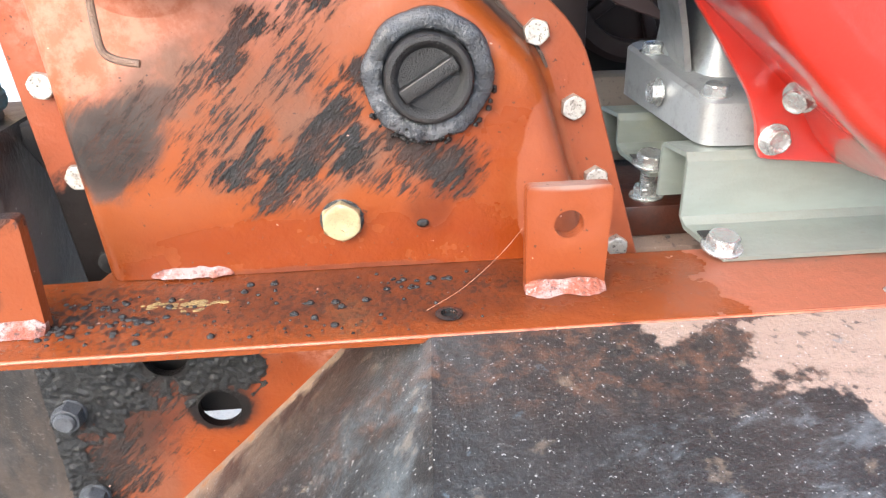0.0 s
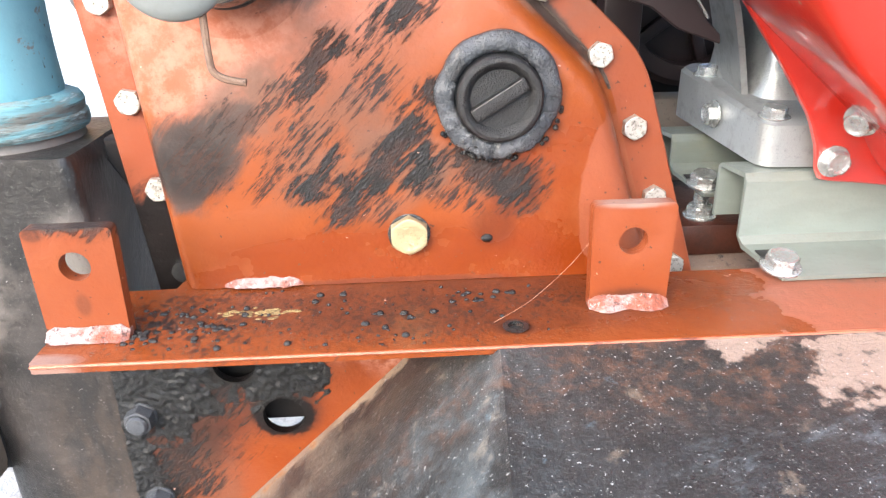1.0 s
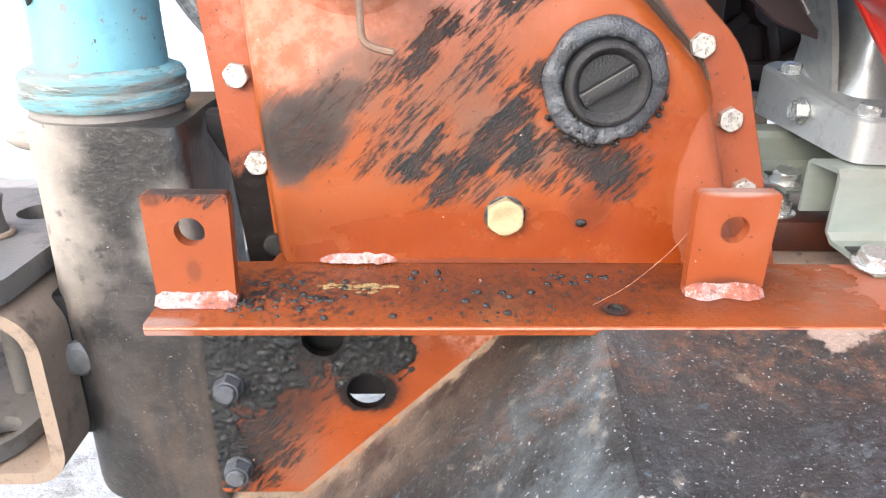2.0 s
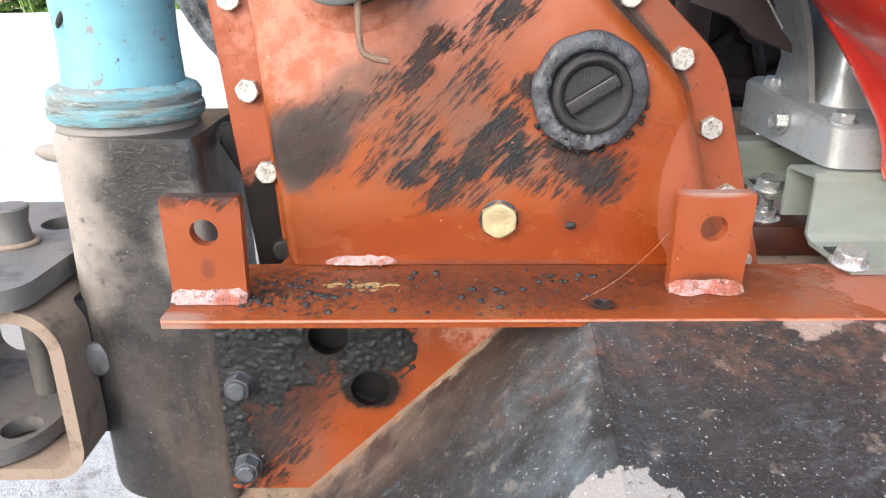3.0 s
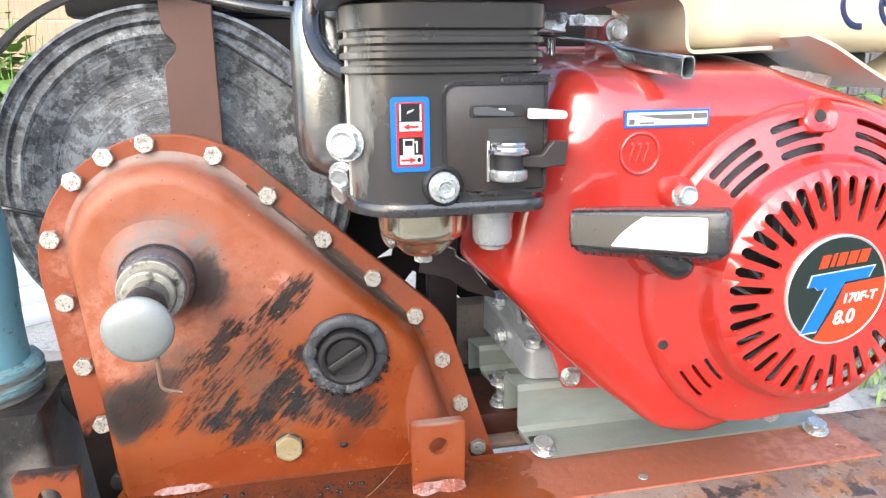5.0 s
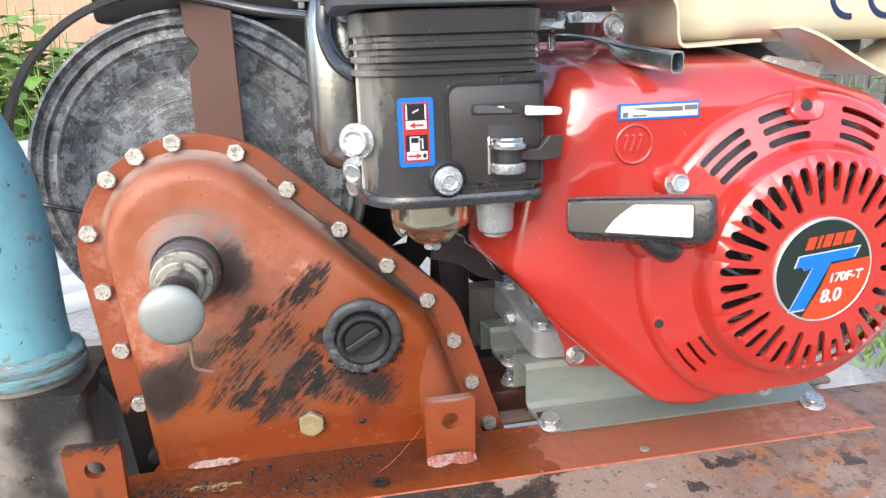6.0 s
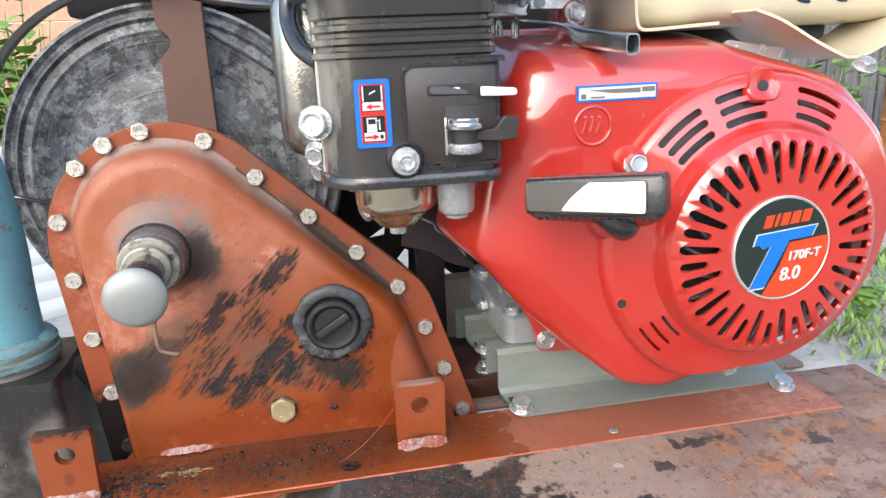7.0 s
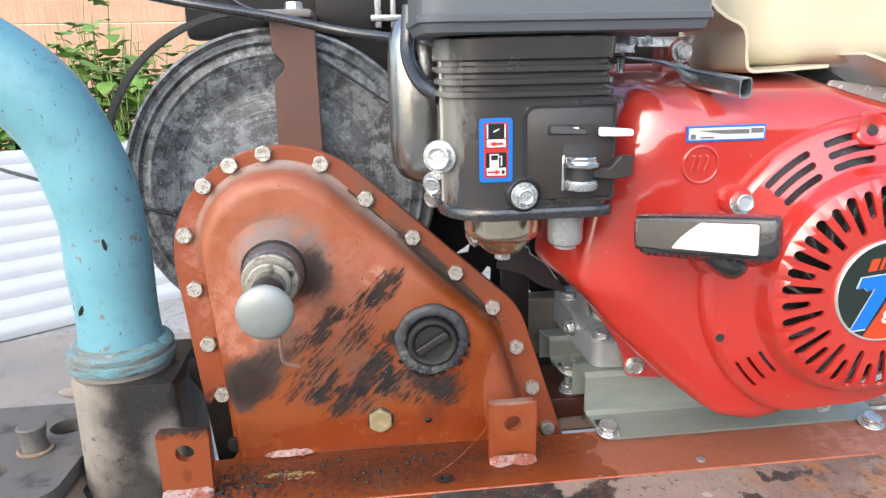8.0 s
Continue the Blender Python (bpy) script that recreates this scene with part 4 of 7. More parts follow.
for d, y in ((0.0135, 0.0894), (0.0105, 0.0885), (0.0085, 0.086), (0.0068, 0.078), (0.0055, 0.070), (0.0035, 0.064), (0.0005, 0.0598), (-0.004, 0.0578), (-0.0085, 0.0572)):
    # the left wall and the foot stay steep, the top and the slope swell out
    pts = []
    base = grown(cover_line, d)
    for p, q in zip(cover_line, base):
        f = min(1.0, max(0.0, (p.x + 0.20) / 0.03)) if p.y < 0.17 else 1.0
        f = 0.45 + 0.55 * f
        r = p.lerp(q, f)
        pts.append(Vector((r.x, y, 0.0004 if p.y < 0.002 else max(r.y, 0.0004))))
    rings.append(pts)
lofted(bm, rings, False, True)
part("cover", bm, M_cover, gear, "orange-red cover with black oil smears", smooth=50)
# bead of dark sealant where cover meets flange
bm = B()
seam = [Vector((p.x, 0.0885, p.y)) for p in grown(cover_line, 0.0125) if p.y > 0.10 and p.x > -0.075]
tube(bm, seam, lambda t: 0.0009 + 0.0003 * math.sin(t * 40), 6, 1)
part("sealant_seam", bm, plain("grey_brown_grime", (0.085, 0.062, 0.050), 0.7, dirty=0.7, grain=0.001, size=0.01), gear, "grey grime along the cover's foot")
BOLT_AT = [(-0.1885, -0.001), (-0.1948, 0.0508), (-0.2022, 0.1010), (-0.2082, 0.1534), (-0.2118, 0.2023), (-0.1914, 0.2444), (-0.1682, 0.2610), (-0.1395, 0.2700),
           (-0.0922, 0.2595), (-0.0552, 0.2273), (-0.0152, 0.1906), (0.0231, 0.1553), (0.0572, 0.1199), (0.0800, 0.0785), (0.0958, 0.0355), (0.1118, -0.0095)]
BOLT_SOAKED = mesh_of("soaked_bolt", hex_head(0.013, 0.0055, 0.0), M_darksteel)
for k, (x, z) in enumerate(BOLT_AT):
    bolt_part(BOLT_SOAKED if k == 0 else BOLT8[k % 3], (x, 0.0896, z), (0, -1, 0), gear, rnd.uniform(0, 6), name="flange_bolt")
# drain plug
bm = hex_head(0.0198, 0.0060, 0.0, dish=0.0006)
bolt_marks(bm, 0.0198, 0.0060, rnd)
bolt_part(mesh_of("drain_plug", bm, M_brass), (-0.0519, 0.0575, 0.0298), (0, -1, 0), gear, 0.0, "yellow zinc-plated hexagon drain plug", "drain_plug")
bm = B()
lathe(bm, [(0.0115, 0), (0.0118, 0.001), (0.0105, 0.0014)], axis((-0.0519, 0.0576, 0.0298), (0, -1, 0)), 24)
part("plug_washer", bm, M_darksteel, gear)
# weld at the foot of the cover
for x0, x1 in ((-0.157, -0.113),):
    bm = B()
    rows = []
    k = 40
    for i in range(k + 1):
        x = x0 + (x1 - x0) * i / k
        ends = min(1.0, 0.25 + 5 * min(i, k - i) / k)
        h = ends * (0.0044 + 0.0020 * noise.noise((x * 150, 1, 0)) + 0.0005 * noise.noise((x * 500, 1, 4)))
        d = ends * (0.004 + 0.0018 * noise.noise((x * 240, 3, 0)))
        rows.append([Vector((x, 0.058, 0.0015)), Vector((x, 0.0575 - d, 0.0015)), Vector((x, 0.0575 - d * 0.6, 0.0015 + h * 0.7)), Vector((x, 0.0575, 0.002 + h))])
    lofted(bm, rows)
    part("weld_bead", bm, M_weld, gear, "chalky pale pink weld bead")
# small drip left on the cover
bm = B()
bmesh.ops.create_icosphere(bm, subdivisions=2, radius=0.0032, matrix=Matrix.Translation((-0.0085, 0.0568, 0.0255)) @ Matrix.Diagonal((1.1, 0.5, 0.8, 1)))
part("oil_drip", bm, M_oil, gear)

# filler plug: lumpy sealant ring and a knob with a grip bar
CAP = Vector((-0.0035, 0.0572, 0.1052))
plug = part("filler_plug", lathe(B(), [(0.0218, -0.002), (0.0222, 0.0100), (0.0220, 0.0118), (0.0208, 0.0132), (0.0190, 0.0136), (0.0172, 0.0128), (0.0160, 0.0110), (0.0150, 0.0100), (0.003, 0.0098)], axis(CAP, (0, -1, -0.03)), 48), M_rubber, gear, "black oily plastic filler plug")
bm = B()
rows = []
seg = 90
for r0, h in ((0.0225, 0.0), (0.0318, 0.0), (0.0334, 0.0018), (0.0330, 0.0042), (0.0316, 0.0056), (0.0285, 0.0064), (0.0252, 0.0068), (0.0230, 0.0060), (0.0222, 0.0020)):
    row = []
    for k in range(seg):
        a = 2 * math.pi * k / seg
        c, d = math.cos(a), math.sin(a)
        # eight worn flats, with a lumpy torn edge towards the bottom
        flats = 1 - 0.030 * (1 - abs(math.cos(4 * a + 0.4))) if r0 > 0.026 else 1
        torn = max(0.0, -d) * (0.05 * noise.noise((9 * c, 9 * d, 1)) + 0.03 * noise.noise((22 * c, 22 * d, 3)))
        lump = 1 + 0.022 * noise.noise((2.2 * c, 2.2 * d, 0.3)) + (torn if r0 > 0.026 else 0)
        r = r0 * flats * (lump if r0 > 0.024 else 1)
        rough_h = 1 + 0.22 * noise.noise((4 * c, 4 * d, 7)) + (0.35 * max(0.0, -d) + 0.08) * noise.noise((16 * c, 16 * d, r0 * 300))
        row.append(axis(CAP, (0, -1, 0)) @ Vector((r * c, r * d, h * rough_h)))
    rows.append(row)
lofted(bm, rows)
part("sealant_ring", bm, M_gum, plug, "lumpy dark grey sealant ring", smooth=60)
knob = axis(CAP, (0, -1, -0.03)) @ Matrix.Translation((0, 0, 0.0090)) @ Matrix.Rotation(radians(-148), 4, 'Z')
bm = B()
box(bm, -0.0158, 0.0158, -0.0040, 0.0036, 0.0, 0.0052, 0.0012, 2)
bmesh.ops.transform(bm, matrix=knob, verts=bm.verts[:])
part("grip_bar", bm, M_rubber, plug)
bm = B()
tube(bm, [knob @ Vector((-0.0140 + 0.0047 * k, -0.0034, 0.0051)) for k in range(7)], 0.00022, 6, 1)
part("worn_ridge", bm, M_dustiron, plug, "rubbed grey ridge of the grip")
bm = B()
rows = []
for k in range(80):
    a, r = rnd.gauss(-1.7, 0.6), rnd.uniform(0.027, 0.0355)
    bmesh.ops.create_icosphere(bm, subdivisions=1, radius=rnd.uniform(0.0006, 0.0020), matrix=Matrix.Translation((CAP.x + r * math.cos(a), CAP.y - rnd.uniform(0.0, 0.005), CAP.z + r * math.sin(a))))
part("oil_crust", bm, M_oil, plug, "wet black oil crust")

# output shaft with collars and a domed end cap
SH = Vector((-0.1335, 0.0572, 0.1775))
shaft = part("output_shaft", lathe(B(), [(0.0165, -0.01), (0.0165, 0.045), (0.0125, 0.047), (0.0125, 0.062), (0.0105, 0.064), (0.0105, 0.088)], axis(SH, (0.02, -1, -0.02)), 32), M_darksteel, gear, "oily dark steel output shaft")
part("shaft_boss", lathe(B(), [(0.0440, -0.0010), (0.0415, 0.0000), (0.0375, 0.0008), (0.0330, 0.0026), (0.0300, 0.0056), (0.0275, 0.0082), (0.0250, 0.0092), (0.022, 0.0093)], axis(SH, (0, -1, 0)), 48, True, False), M_cover, shaft, "grimy raised boss round the shaft")
part("collar", lathe(B(), [(0.0245, 0.0), (0.0252, 0.002), (0.0252, 0.012), (0.0238, 0.0145), (0.0238, 0.019), (0.0225, 0.021), (0.016, 0.021)], axis(SH + Vector((0, -0.0085, 0)), (0.02, -1, -0.02)), 40), M_collar, shaft, "oil-wet dark steel collar")
part("lip_seal", lathe(B(), [(0.0252, 0.0), (0.0268, 0.0006), (0.0270, 0.0022), (0.0262, 0.0032), (0.0250, 0.0030)], axis(SH + Vector((0, -0.0088, 0)), (0.01, -1, -0.01)), 40), M_rubber, shaft, "black rubber lip seal")
part("bearing_ring", lathe(B(), [(0.0215, 0.0), (0.0222, 0.001), (0.0222, 0.0062), (0.0212, 0.0072), (0.0135, 0.0072)], axis(SH + Vector((0, -0.0320, 0)), (0.02, -1, -0.02)), 40), M_steel, shaft, "worn bright steel ring")
part("lock_ring", lathe(B(), [(0.0165, 0.0), (0.0172, 0.001), (0.0172, 0.0065), (0.016, 0.0075), (0.011, 0.0075)], axis(SH + Vector((0, -0.0405, 0)), (0.02, -1, -0.02)), 32), M_steel, shaft, "worn steel ring")
bm = hex_head(0.019, 0.016, 0.0)
part("clamp_nut", mesh_of("clamp_nut", bm, M_darksteel), None, shaft, "black oily hexagon nut", axis(SH + Vector((0.001, -0.05, -0.001)), (0.02, -1, -0.02)))
bm = B()
for k in range(9):
    tube(bm, [SH + Vector((0.0108 * math.cos(a), -0.062 - 0.0022 * k - 0.0022 * a / 6.28, 0.0108 * math.sin(a))) for a in (6.2832 * i / 20 for i in range(21))], 0.0007, 5, 1)
part("thread", bm, M_darksteel, shaft)
part("end_cap", lathe(B(), [(0.011, 0.0), (0.0185, 0.0015), (0.0203, 0.0032), (0.0205, 0.0048), (0.0198, 0.0062), (0.0165, 0.0082), (0.0115, 0.0098), (0.006, 0.0107), (0.0012, 0.011)], axis(SH + Vector((0.0035, -0.0965, -0.0035)), (0.03, -1, 0.0)), 48), M_button, shaft, "satin silver domed end cap")
bm = B()
tube(bm, [(-0.1222, -0.038, 0.178), (-0.1214, -0.042, 0.155), (-0.1208, -0.044, 0.142), (-0.1198, -0.0442, 0.1362), (-0.1155, -0.0442, 0.1334), (-0.1085, -0.0445, 0.1320)], 0.0014, 8)
part("bent_wire", bm, M_wire, shaft, "thin rusty wire with a hooked end")

# dark wedge bracket between the housing and the casting
wedge = thing("side_gusset", (-0.205, 0.12, -0.02), "black oily steel gusset behind the gear housing", "gusset")
bm = B()
slab(bm, rounded([(-0.182, -0.012, 0), (-0.188, -0.012, 0), (-0.2080, 0.032, 0), (-0.2262, 0.066, 0), (-0.2255, 0.0780, 0.0), (-0.20, 0.078, 0.0)], 2), 0.0998, 0.112)
part("gusset_plate", bm, M_blackoil, wedge)
bm = B()
slab(bm, rounded([(-0.176, -0.03, 0), (-0.206, -0.03, 0), (-0.212, 0.03, 0), (-0.2, 0.06, 0.0), (-0.186, 0.06, 0.0)], 2), 0.097, 0.1005)
part("gusset_web", bm, M_blackoil, wedge)

# ---- lower red plate with holes, bolted to the casting ----
low = thing("side_plate", (-0.16, 0.055, -0.165), "orange-red steel plate with round holes, caked with black oil", "steel plate")
bm = B()
pierced(bm, rounded([(-0.2285, -0.162, 0.003), (-0.02, -0.162, 0.003), (-0.02, -0.0055, 0.0), (-0.2285, -0.0055, 0.0)], 3), [(-0.1575, -0.0462, 0.0125), (-0.1322, -0.084, 0.0125), (-0.1, -0.14, 0.0125)], lambda u, v, d: (u, 0.051 + d, v), 0.006)
part("plate", bm, M_lower, low)
# black plate added behind so the holes look dark inside
bm = B()
box(bm, -0.175, -0.085, 0.066, 0.07, -0.0965, -0.006, 0.001)
part("hole_backing", bm, M_blackoil, low)
M_boltoil = plain("oil_soaked_bolt", (0.085, 0.09, 0.10), 0.32, 0.4, dirt=(0.015, 0.012, 0.01), dirty=0.8, grain=0.0004, size=0.008)
for z in (-0.0785, -0.1418):
    x = -0.2154
    bm = hex_head(0.0150, 0.008, 0.0092, 0.002, dish=0.001)
    b = part("bolt", mesh_of("bolt", bm, M_boltoil), None, low, "oil-soaked bolt", axis((x, 0.051, z), (0, -1, 0)))
    b = part("bolt_end", lathe(B(), [(0.0062, 0.0), (0.0062, 0.011), (0.005, 0.0125)], axis((x, 0.051, z), (0, -1, 0)), 16), M_boltoil, low)
# caked grease: a thin lumpy crust over part of the plate
bm = B()
GX, GZ, NX, NZ = -0.2283, -0.158, 200, 210
crust = {}


def grease_depth(x, z):
    a = 1 - math.hypot((x + 0.203) / 0.040, (z + 0.052) / 0.052)
    b = 1 - math.hypot((x + 0.135) / 0.040, (z + 0.054) / 0.028)
    c = 1 - math.hypot((x + 0.226) / 0.016, (z + 0.10) / 0.075)
    d = max(a, b * 0.8, c) + 0.42 * noise.noise((x * 70, z * 70, 2)) + 0.34 * noise.noise((x * 210, z * 210, 5))
    return d - 0.12


for i in range(NX):
    for j in range(NZ):
        x, z = GX + 0.0007 * i, GZ + 0.0007 * j
        d = grease_depth(x, z)
        lump = 0.0005 + 0.0015 * max(0.0, noise.noise((x * 300, z * 300, 1)) + 0.30) + 0.0020 * max(0.0, noise.noise((x * 130, z * 130, 9)))
        crust[i, j] = (bm.verts.new((x, 0.0509 - max(0.0, min(1.0, d * 4)) * lump, z)), d)
for i in range(NX - 1):
    for j in range(NZ - 1):
        q = [crust[i, j], crust[i + 1, j], crust[i + 1, j + 1], crust[i, j + 1]]
        hole = min(math.hypot(q[0][0].co.x - u, q[0][0].co.z - v) for u, v in ((-0.1575, -0.0462), (-0.1322, -0.084))) < 0.0138
        if min(p[1] for p in q) > 0.0 and not hole:
            bm.faces.new([p[0] for p in q])
bmesh.ops.delete(bm, geom=[v for v in bm.verts if not v.link_faces], context='VERTS')
M_crust = plain("wet_black_grease", (0.0035, 0.0036, 0.0038), 0.42, 0.0, 0.15, dirt=(0.009, 0.0085, 0.008), dirty=0.4, grain=0.0007, size=0.012)
grease = part("grease_cake", bm, M_crust, None, "", None, 80)
tagged(grease, "lumpy black grease caked on the side plate", "grease", kind="stuff")

# ---- sloping deck of the frame ----
deck = thing("frame_deck", (0.2, -0.05, -0.03), "rusty dark steel deck plate with stains, folded down at one side", "deck plate")
SLOPE = 0.168


def deck_z(y):
    return -0.0062 + min(0.0, (y + 0.018)) * SLOPE


bm = B()
# top sheet: level under the strip, sloping to the front, then folding down far in front
ys = [0.056, 0.02, -0.018, -0.05, -0.09, -0.14, -0.2, -0.26]
grid = []
for y in ys:
    row = []
    left = -0.0085 + 0.07 * min(0.0, y + 0.018)
    for i in range(30):
        x = left + (0.512 - left) * i / 29
        row.append(bm.verts.new((x, y, deck_z(y))))
    grid.append(row)
for a, b in zip(grid, grid[1:]):
    for i in range(29):
        bm.faces.new((a[i], a[i + 1], b[i + 1], b[i]))
# folded side: falls away to the west
fold = []
for k in range(1, 10):
    s = k / 9
    col = []
    for j, y in enumerate(ys):
        c = grid[j][0].co
        drop = 0.215 * s
        col.append(bm.verts.new((c.x - 0.222 * s, y, c.z - drop)))
    fold.append(col)
cols = [[grid[j][0] for j in range(len(ys))]] + fold
for a, b in zip(cols, cols[1:]):
    for j in range(len(ys) - 1):
        bm.faces.new((a[j], a[j + 1], b[j + 1], b[j]))
sheet = part("deck_sheet", bm, M_deck, deck, smooth=4)
depth = sheet.modifiers.new("thickness", 'SOLIDIFY')
depth.thickness = 0.005
depth.offset = -1.0
bm = B()
box(bm, -0.008, 0.512, 0.056, 0.059, -0.16, -0.0075, 0.001)
part("back_skirt", bm, M_deck, deck)
bm = B()
box(bm, 0.509, 0.512, -0.26, 0.056, -0.2, -0.012, 0.001)
part("side_skirt", bm, M_deck, deck)
# frame beams and legs under the machine down to the yard
frame_ob = thing("chassis_frame", (0.15, 0.1, GROUND), "dark rusty steel frame under the machine", "frame")
for nm, dims in (("beam", (-0.3, 0.5, 0.07, 0.13, -0.23, -0.17)), ("beam", (-0.3, 0.5, 0.26, 0.32, -0.23, -0.17)), ("leg", (-0.30, -0.24, 0.07, 0.32, GROUND - 0.02, -0.23)), ("leg", (0.44, 0.5, 0.07, 0.32, GROUND - 0.02, -0.23)), ("rear_shelf", (-0.16, 0.5, 0.11, 0.34, -0.03, -0.022))):
    bm = B()
    box(bm, *dims, 0.004)
    part(nm, bm, M_deck, frame_ob)


# ---- cast column and blue pipe ----
PX, PY = -0.2845, 0.11
column = thing("cast_column", (PX, PY, -0.19), "oily dark cast-iron column, dusty grey-brown on one side", "casting")
bm = B()
rings = []
for z, gx in ((-0.18, 0.0), (-0.172, 0.001), (-0.10, 0.001), (-0.06, 0.002), (0.0, 0.001), (0.06, 0.0), (0.072, 0.0), (0.0775, -0.003)):
    pts = resample(rounded([(PX - 0.043 - gx, PY - 0.046, 0.042), (-0.2275 + gx, PY - 0.05, 0.006), (-0.2275 + gx, PY + 0.055, 0.008), (PX - 0.043 - gx, PY + 0.05, 0.042)], 10), 72)
    rings.append([Vector((p.x + 0.0012 * noise.noise((p.x * 30, p.y * 30, z * 30)), p.y, z)) for p in pts])
lofted(bm, rings)
part("column_body", bm, M_cast, column, smooth=50)
bm = B()
lathe(bm, [(0.043, 0.0), (0.0425, 0.004), (0.0415, 0.007)], Matrix.Translation((PX, PY, 0.0765)), 48)
part("neck_ring", bm, M_dustiron, column)
bm = B()
lathe(bm, [(0.006, 0), (0.005, 0.008), (0.002, 0.014)], axis((PX - 0.038, PY - 0.02, 0.062), (-1, -0.3, 0.2)), 10)
part("casting_spur", bm, M_cast, column)

post = thing("handle_pipe", (PX, PY, 0.083), "light blue painted steel pipe, chipped, standing in the casting", "pipe")
bm = B()
path = [(PX, PY, 0.082), (PX + 0.0005, PY, 0.12), (PX, PY, 0.17), (PX - 0.0005, PY - 0.001, 0.215), (PX - 0.007, PY - 0.003, 0.257), (PX - 0.022, PY - 0.006, 0.300), (PX - 0.050, PY - 0.01, 0.338), (PX - 0.090, PY - 0.014, 0.366), (PX - 0.15, PY - 0.018, 0.392), (PX - 0.25, PY - 0.02, 0.42), (PX - 0.40, PY - 0.02, 0.45)]
tube(bm, path, lambda t: 0.0355 + 0.0006 * math.sin(t * 37), 40, 8)
part("pipe_bend", bm, M_blue, post)
bm = B()
rows = []
for r0, h in ((0.036, 0.0), (0.0455, 0.0), (0.0468, 0.003), (0.0462, 0.008), (0.0448, 0.0095), (0.0452, 0.011), (0.0455, 0.015), (0.0435, 0.0185), (0.039, 0.0205), (0.0355, 0.021)):
    rows.append([Vector((PX + r * math.cos(a), PY + r * math.sin(a), 0.083 + h)) for a, r in ((2 * math.pi * k / 60, r0 * (1 + 0.008 * noise.noise((3 * math.cos(2 * math.pi * k / 60), 3 * math.sin(2 * math.pi * k / 60), h * 300)))) for k in range(60))])
lofted(bm, rows)
grimy = Mat("grimy_blue_paint", (0.12, 0.27, 0.30), 0.55)
flat_noise = grimy.mapped((3, 3, 0.5))
grimy.over(grimy.noise(0.014, 7, 0.7, flat_noise, 0.42, 0.58), (0.17, 0.165, 0.145), 0.75, None, 0.9)
grimy.over(grimy.noise(0.009, 6, 0.7, flat_noise, 0.55, 0.64), (0.05, 0.05, 0.045), 0.7, None, 0.7)
grimy.over(grimy.noise(0.007, 6, 0.7, flat_noise, 0.60, 0.64), (0.30, 0.40, 0.41), 0.6, None, 0.8)
grimy.bump(grimy.noise(0.010, 7, 0.7, flat_noise, 0.25, 0.75), 0.0016)
M_bluegrime = grimy.done()
part("pipe_flange", bm, M_bluegrime, post, "grimy blue flange ring")
for (x, z, s, turn) in ((-0.018, 0.142, 0.010, 25), (0.01, 0.20, 0.009, -10)):
    bm = B()
    px_ = PX + x
    py_ = PY - math.sqrt(0.0357 ** 2 - x * x)
    bmesh.ops.create_icosphere(bm, subdivisions=2, radius=0.0055, matrix=Matrix.Translation((px_, py_, z)) @ Matrix.Rotation(radians(turn), 4, 'Y') @ Matrix.Diagonal((0.35, 0.12, 1.0, 1)))
    part("paint_chip", bm, M_blackoil, post, "dark bare chip in the paint")

# ---- clevis hitch beside the column ----
hitch = thing("hitch_clevis", (-0.38, 0.1, -0.15), "dusty rusted steel clevis with a round-headed pin", "hitch")
CX0, CX1 = -0.47, -0.318
bm = B()
# rounded channel section, open towards the front and back
outer = rounded([(CX0, -0.145, 0.024), (CX1, -0.145, 0.024), (CX1, -0.022, 0.030), (CX0, -0.022, 0.030)], 8)
inner = grown(outer, -0.0085)
ra = []
for y, o in ((0.040, 0.0), (0.2, 0.0)):
    ra.append(([bm.verts.new((p.x, y, p.y)) for p in outer], [bm.verts.new((p.x, y, p.y)) for p in inner]))
cnt = len(outer)
for i in range(cnt):
    j = (i + 1) % cnt
    bm.faces.new((ra[0][0][i], ra[0][0][j], ra[1][0][j], ra[1][0][i]))
    bm.faces.new((ra[0][1][i], ra[1][1][i], ra[1][1][j], ra[0][1][j]))
    bm.faces.new((ra[0][0][i], ra[0][1][i], ra[0][1][j], ra[0][0][j]))
    bm.faces.new((ra[1][0][i], ra[1][0][j], ra[1][1][j], ra[1][1][i]))
part("clevis_body", bm, M_rustedge, hitch)
bm = B()
pierced(bm, rounded([(-0.47, 0.03, 0.01), (-0.333, 0.03, 0.022), (-0.326, 0.21, 0.01), (-0.47, 0.21, 0.01)], 8), [(-0.3650, 0.158, 0.0165), (-0.40, 0.03 + 0.05, 0.012)], lambda u, v, d: (u, v, -0.006 - d), 0.014)
part("top_plate", bm, M_hitchiron, hitch, "grey dusty top plate with round holes")
bm = B()
pierced(bm, rounded([(-0.47, 0.035, 0.01), (-0.36, 0.035, 0.04), (-0.335, 0.16, 0.02), (-0.47, 0.16, 0.01)], 8), [(-0.372, 0.066, 0.013)], lambda u, v, d: (u, v, -0.122 - d), 0.012)
part("bottom_plate", bm, M_hitchiron, hitch)
bm = B()
lathe(bm, [(0.0128, 0.0), (0.0128, 0.003), (0.0112, 0.012), (0.0108, 0.020), (0.0128, 0.0285), (0.0132, 0.0300), (0.0118, 0.0312), (0.003, 0.0316)], Matrix.Translation((-0.3775, 0.113, -0.010)), 14)
pin = part("hitch_pin", bm, M_hitchiron, hitch, "grey round-headed pin")
